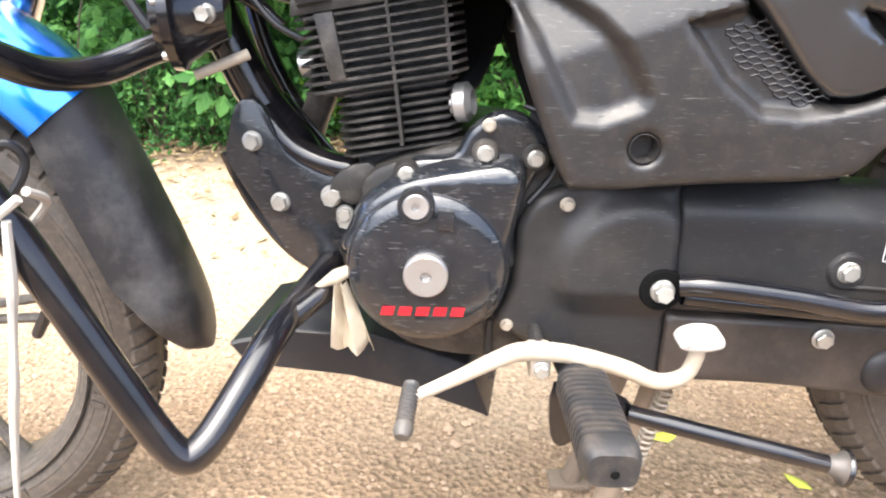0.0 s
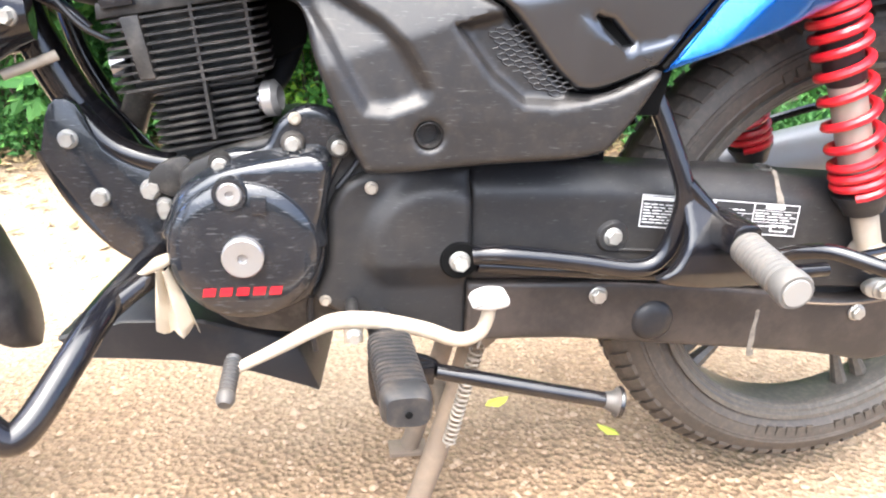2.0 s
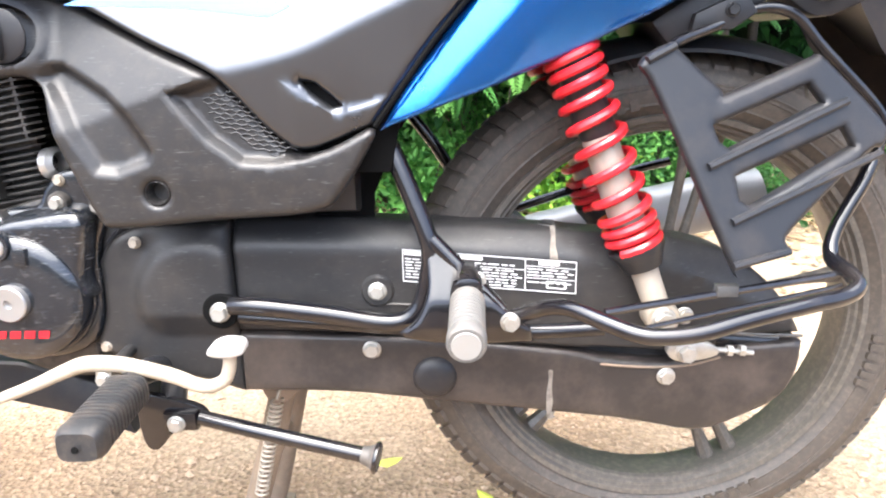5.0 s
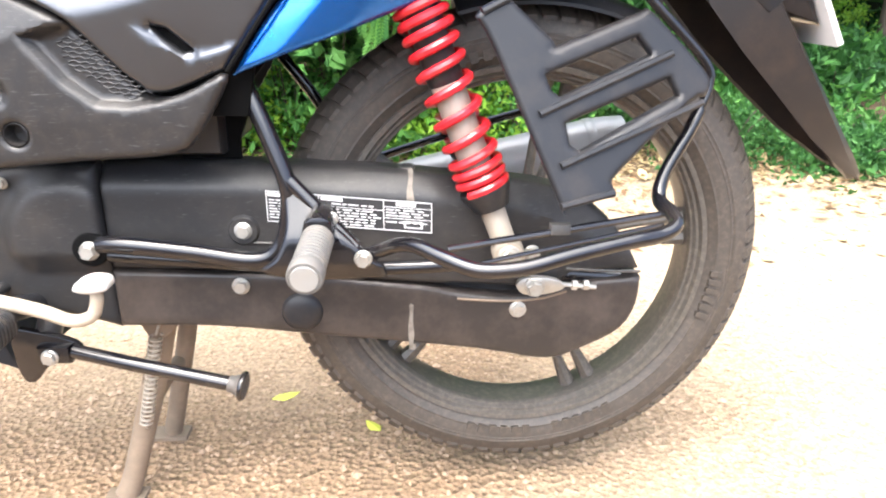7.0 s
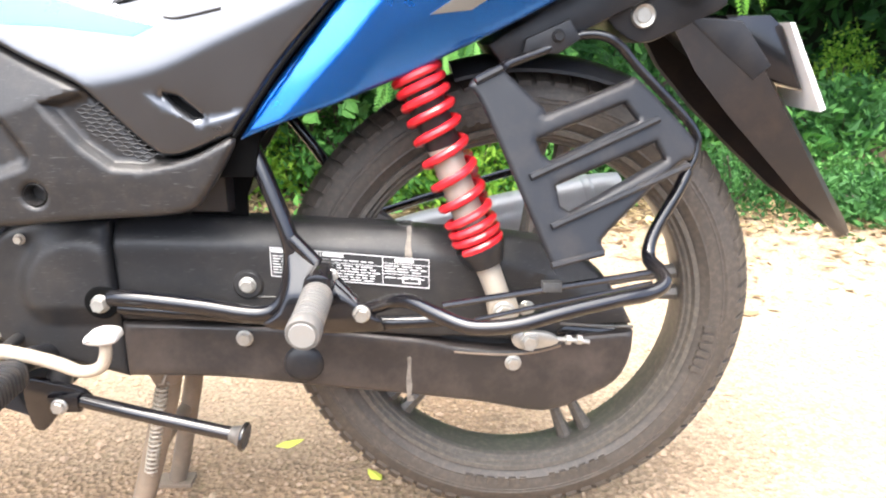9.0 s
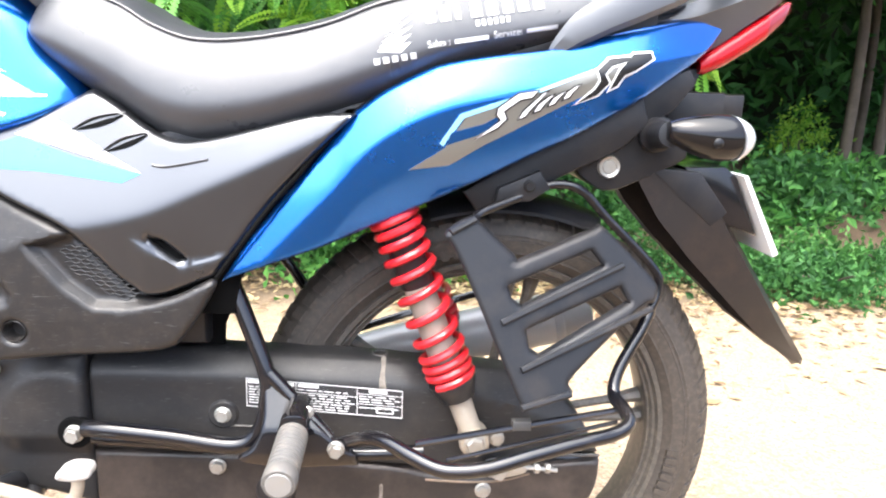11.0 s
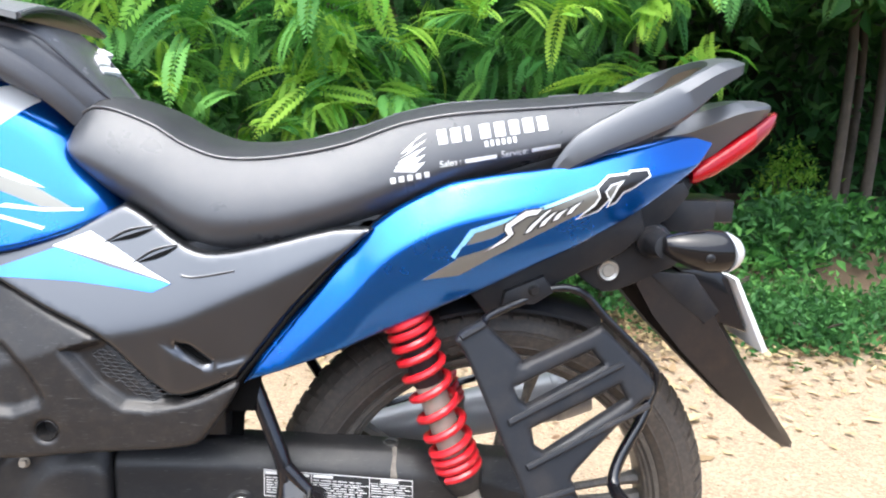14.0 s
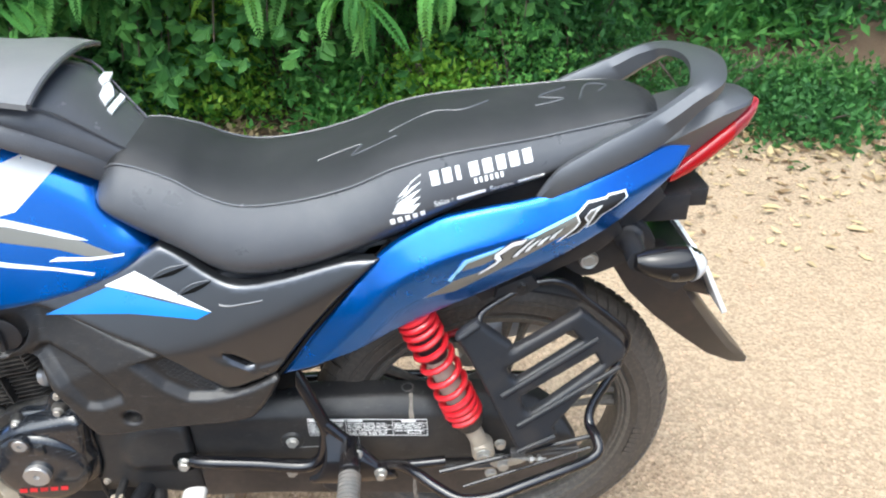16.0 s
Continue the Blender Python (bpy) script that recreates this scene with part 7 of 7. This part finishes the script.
def tree(name, label, base, height, limbs, crown, girth=1.0, group="roadside trees"):
    """Trunk, limbs and a crown of many leaves."""
    ob = thing(name, label, "tree", base, group)
    b = Vector(base)
    part("trunk", bar([b + Vector((0, 0, -0.1)), b + Vector((0.03, 0.02, height * 0.35)), b + Vector((-0.03, 0.05, height * 0.7)), b + Vector((0.02, 0.0, height))], 0.05, 12, 5, radii=[k * girth for k in (0.075, 0.06, 0.05, 0.035)]), M_BARK, ob)
    for p0, p1, p2 in limbs:
        part("limb", bar([p0, p1, p2], 0.02, 8, 4, radii=[0.028, 0.018, 0.007]), M_BARK, ob)
    for blocks, mat, nm in crown:
        scatter(nm, blocks, mat, "", "", parent=ob)
    return ob


# feathery tree whose branches hang over the far side of the road
lit_fronds, mid = [], []
for i in range(190):
    x = rng.uniform(-2.3, 1.15)
    y, z = rng.uniform(1.75, 2.45), rng.uniform(1.0, 1.95)
    hub = np.array([x, y, z])
    lead = np.array([rng.normal(0, 0.7), -0.5, rng.uniform(-0.5, 0.25)])
    # front fronds mostly take the lit tone, deeper and leftmost ones the darker
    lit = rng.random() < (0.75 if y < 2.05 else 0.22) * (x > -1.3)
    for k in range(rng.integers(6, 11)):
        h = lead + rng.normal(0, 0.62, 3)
        (lit_fronds if lit else mid).extend(frond(hub + rng.normal(0, 0.035, 3), h, rng.uniform(0.15, 0.30)))
for i in range(80):
    hub = np.array([rng.uniform(-2.2, 0.1), rng.uniform(1.85, 2.35), rng.uniform(0.68, 1.15)])
    lead = np.array([rng.normal(0, 0.6), -0.5, rng.uniform(-0.5, 0.2)])
    for k in range(rng.integers(6, 10)):
        (lit_fronds if i % 5 < 2 and hub[0] > -1.1 else mid).extend(frond(hub + rng.normal(0, 0.03, 3), lead + rng.normal(0, 0.6, 3), rng.uniform(0.14, 0.26)))
back = []
for i in range(520):
    x = rng.uniform(-4.0, 2.2)
    hub = np.array([x, rng.uniform(2.45, 3.3), rng.uniform(0.6 if x < 0.9 else 1.7, 2.9)])
    for k in range(7):
        back.extend(frond(hub + rng.normal(0, 0.05, 3), np.array([0, -0.4, -0.15]) + rng.normal(0, 0.7, 3), rng.uniform(0.18, 0.34)))
limbs = [((-0.2, 3.6, 1.6), (0.3, 2.8, 2.0), (0.9, 2.0, 1.85)), ((-0.2, 3.6, 1.5), (-0.7, 2.8, 1.9), (-1.2, 2.0, 1.8)), ((-0.2, 3.6, 1.7), (-0.1, 2.7, 2.1), (0.1, 1.9, 1.9)), ((-0.2, 3.6, 1.4), (-1.3, 3.0, 1.8), (-2.1, 2.4, 1.8))]
tree("feather_leaf_tree", "roadside tree with drooping feathery green leaves, front fronds in a lit tone", (-0.2, 3.6, 0.15), 3.2, limbs, [(lit_fronds, M_LEAF, "crown_front"), (mid, M_LEAF_MID, "crown_middle"), (back, M_LEAF_DARK, "crown_back")])

# darker trees behind, with bare trunks; canopy shade sits in their leaf colour
for k, (x, y) in enumerate(((3.22, 4.3), (3.62, 4.5), (2.2, 5.4), (3.9, 5.2), (-2.6, 4.6), (0.9, 4.9), (-1.2, 4.6), (1.6, 4.4), (4.8, 4.6), (-4.2, 4.4))):
    lv = []
    for i in range(260):
        c = np.array([x + rng.normal(0, 0.8), y + rng.normal(0, 0.6) - (0.5 if x > 1.2 else 0), rng.uniform(1.2 if x < 1.2 else 1.9, 4.4)])
        lv.extend(spray(c, np.array([0, -0.4, 0.1]), 16, 0.17, 0.45))
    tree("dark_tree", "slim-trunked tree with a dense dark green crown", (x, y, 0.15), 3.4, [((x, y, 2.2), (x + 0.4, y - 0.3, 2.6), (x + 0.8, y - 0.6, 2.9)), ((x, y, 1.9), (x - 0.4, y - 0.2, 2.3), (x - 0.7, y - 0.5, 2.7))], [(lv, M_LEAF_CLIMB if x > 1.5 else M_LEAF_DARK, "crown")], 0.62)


# low shrubs along the verge
def shrub(x, y, w, h, n, size, mat, ratio=0.5):
    ob = thing("shrub", "low leafy green shrub on the road verge", "shrub", (x, y, ground_height(x, y)), "verge shrubs")
    stems = bmesh.new()
    for k in range(7):
        a = rng.uniform(0, 6.28)
        sweep(stems, [(x, y, ground_height(x, y) - 0.02), (x + 0.3 * w * math.cos(a), y + 0.3 * w * math.sin(a), h * 0.6), (x + 0.6 * w * math.cos(a), y + 0.5 * w * math.sin(a), h)], 0.004, 5, 3)
    tagged(part("stem", stems, M_BARK, ob), kind="stuff")
    lv = []
    for k in range(n):
        u, v = rng.normal(0, 0.45), rng.normal(0, 0.38)
        zz = h * max(0.03, rng.uniform(0.0, 1.0) * (1.1 - 0.5 * min(1, u * u + v * v)))
        lv.extend(spray(np.array([x + u * w, y + v * w, ground_height(x, y) + zz]), np.array([0, -0.5, 0.5]), 7, size, ratio, 0.1))
    scatter("leaves", lv, mat, "", "", parent=ob)


for k in range(34):
    x = -4.2 + 0.27 * k + rng.uniform(-0.08, 0.08)
    shrub(x, rng.uniform(2.4, 2.8) - (0.35 if x > 0.9 else 0.15), 0.34, rng.uniform(0.25, 0.55) if x < 0.9 else rng.uniform(0.12, 0.28), 300, rng.uniform(0.026, 0.052), (M_LEAF_MID if k % 4 else M_LEAF) if -1.3 < x < 0.7 else (M_LEAF_CLIMB if k % 2 else M_LEAF_DARK), 0.55)
for k in range(20):
    x = -4.6 + 0.5 * k
    shrub(x, rng.uniform(3.2, 4.0), 0.6, rng.uniform(0.6, 1.3) if x < 1.2 else rng.uniform(0.12, 0.30), 190, 0.085, M_LEAF_MID if k % 2 else M_LEAF_DARK, 0.5)

# bush in lit leaf tone, added far back for a sunlit gap between trunks
shrub(3.12, 4.75, 0.26, 0.52, 130, 0.05, M_LEAF, 0.5)

# broad-leaved climber hanging among the bushes
climber = thing("climber", "broad-leaved green climber hanging among the roadside bushes", "climber", (-0.2, 2.3, ground_height(-0.2, 2.3)))
vine = bmesh.new()
lv = []
for k in range(42):
    x, y, z = rng.uniform(-2.2, 0.6), rng.uniform(2.05, 2.4), rng.uniform(0.55, 1.05)
    sweep(vine, [(x + 0.1, y + 0.5, 0.1), (x + 0.05, y + 0.3, z * 0.8), (x, y, z), (x - 0.03, y - 0.08, z - 0.2)], 0.003, 5, 4)
    for q in range(5):
        c = np.array([x + rng.normal(0, 0.09), y + rng.normal(0, 0.06), z - 0.07 * q + rng.normal(0, 0.03)])
        for r in range(7):
            d = unit(np.array([rng.normal(0, 0.6), -0.6 + rng.normal(0, 0.3), -0.5 + rng.normal(0, 0.35)]))
            side = unit(np.cross(d, np.array([0.2, -0.4, 1.0]) + rng.normal(0, 0.3, 3)))
            s = rng.uniform(0.06, 0.10)
            at = c + rng.normal(0, 0.05, 3)
            lv.append(leaf_block(at, d, side, s, s * 0.62, 0.25, rng.uniform(0, 0.3)))
            # two side lobes
            for w in (-1, 1):
                lv.append(cheap_leaf(at + d * s * 0.12, unit(d + side * w * 1.1), side, s * 0.62, s * 0.34))
tagged(part("stem", vine, M_BARK, climber), kind="stuff")
scatter("leaves", lv, M_LEAF_CLIMB, "", "", parent=climber)

# overgrown bank that closes the view behind the trees; its near-black holds their shade
bm = bmesh.new()
rows = []
for i in range(61):
    x = -15 + 0.5 * i
    rows.append([bm.verts.new((x, 6.2 + 0.5 * noise.noise(Vector((x * 0.5, j * 0.4, 3))) + 0.06 * j, -0.1 + 0.42 * j + 0.2 * noise.noise(Vector((x, j, 9))))) for j in range(13)])
for a, b in zip(rows, rows[1:]):
    for j in range(12):
        bm.faces.new((a[j], b[j], b[j + 1], a[j + 1]))
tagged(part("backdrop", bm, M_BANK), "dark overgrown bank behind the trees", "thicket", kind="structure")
# unseen bank added on the near side, behind the walk, to darken reflections
bm = bmesh.new()
rows = []
for i in range(61):
    x = -15 + 0.5 * i
    rows.append([bm.verts.new((x, -8.0 - 0.6 * noise.noise(Vector((x * 0.5, j * 0.4, 7))) - 0.10 * j, -0.1 + 0.16 * j + 0.2 * noise.noise(Vector((x * 0.7, j * 0.3, 19))))) for j in range(9)])
for a, b in zip(rows, rows[1:]):
    for j in range(8):
        bm.faces.new((a[j], a[j + 1], b[j + 1], b[j]))
tagged(part("backdrop", bm, M_BANK), "unseen dark bank added on the near side for reflections", "thicket", kind="structure")
lv = []
for i in range(5200):
    c = np.array([rng.uniform(-9, 11), rng.uniform(5.3, 6.1), rng.uniform(0.2, 5.0)])
    lv.extend(spray(c, np.array([0, -0.6, 0.2]), 5, 0.22, 0.45))
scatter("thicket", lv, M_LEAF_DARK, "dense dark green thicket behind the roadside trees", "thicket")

# leaf litter and the two green leaves on the road
lit = []
for i in range(16000):
    x = rng.uniform(-4, 4.5)
    y = 2.45 - abs(rng.normal(0, 0.40)) if rng.random() < 0.93 else rng.uniform(0.9, 2.2)
    if rng.random() < 0.5 and x < -0.3:
        continue
    a = rng.uniform(0, 6.28)
    d = np.array([math.cos(a), math.sin(a), rng.uniform(-0.1, 0.35)])
    s = rng.uniform(0.018, 0.050)
    lit.append(leaf_block(np.array([x, y, ground_height(x, y) + rng.uniform(0.003, 0.012)]), d, np.cross(d, [0, 0, 1.0]), s, s * 0.5, rng.uniform(-0.5, 0.6), rng.uniform(-0.3, 0.3)))
# larger curled leaves, sparse towards the road
for i in range(260):
    x, y = rng.uniform(-0.5, 4.0), 2.3 - abs(rng.normal(0, 0.55))
    if y < 0.7:
        continue
    a = rng.uniform(0, 6.28)
    d = np.array([math.cos(a), math.sin(a), rng.uniform(0.0, 0.4)])
    s = rng.uniform(0.05, 0.085)
    lit.append(leaf_block(np.array([x, y, ground_height(x, y) + 0.006]), d, np.cross(d, [0, 0, 1.0]), s, s * 0.55, rng.uniform(-0.6, 0.6), rng.uniform(-0.3, 0.3)))
scatter("fallen_leaves", lit, M_LITTER, "dry brown and yellow fallen leaves along the verge", "leaf litter")
for x, y, a, s in ((-0.40, 0.205, 0.5, 0.052), (-0.205, 0.10, 2.2, 0.042)):
    d = np.array([math.cos(a), math.sin(a), 0.12])
    v, f = leaf_block(np.array([x, y, ground_height(x, y) + 0.004]), d, np.cross(d, [0, 0, 1.0]), s, s * 0.5, 0.35, -0.15)
    ob = scatter("green_leaf", [(v, f)], M_GREENLEAF, "small yellow-green leaf fallen on the dirt road", "leaf", "")
    tagged(ob, group="fallen green leaves")
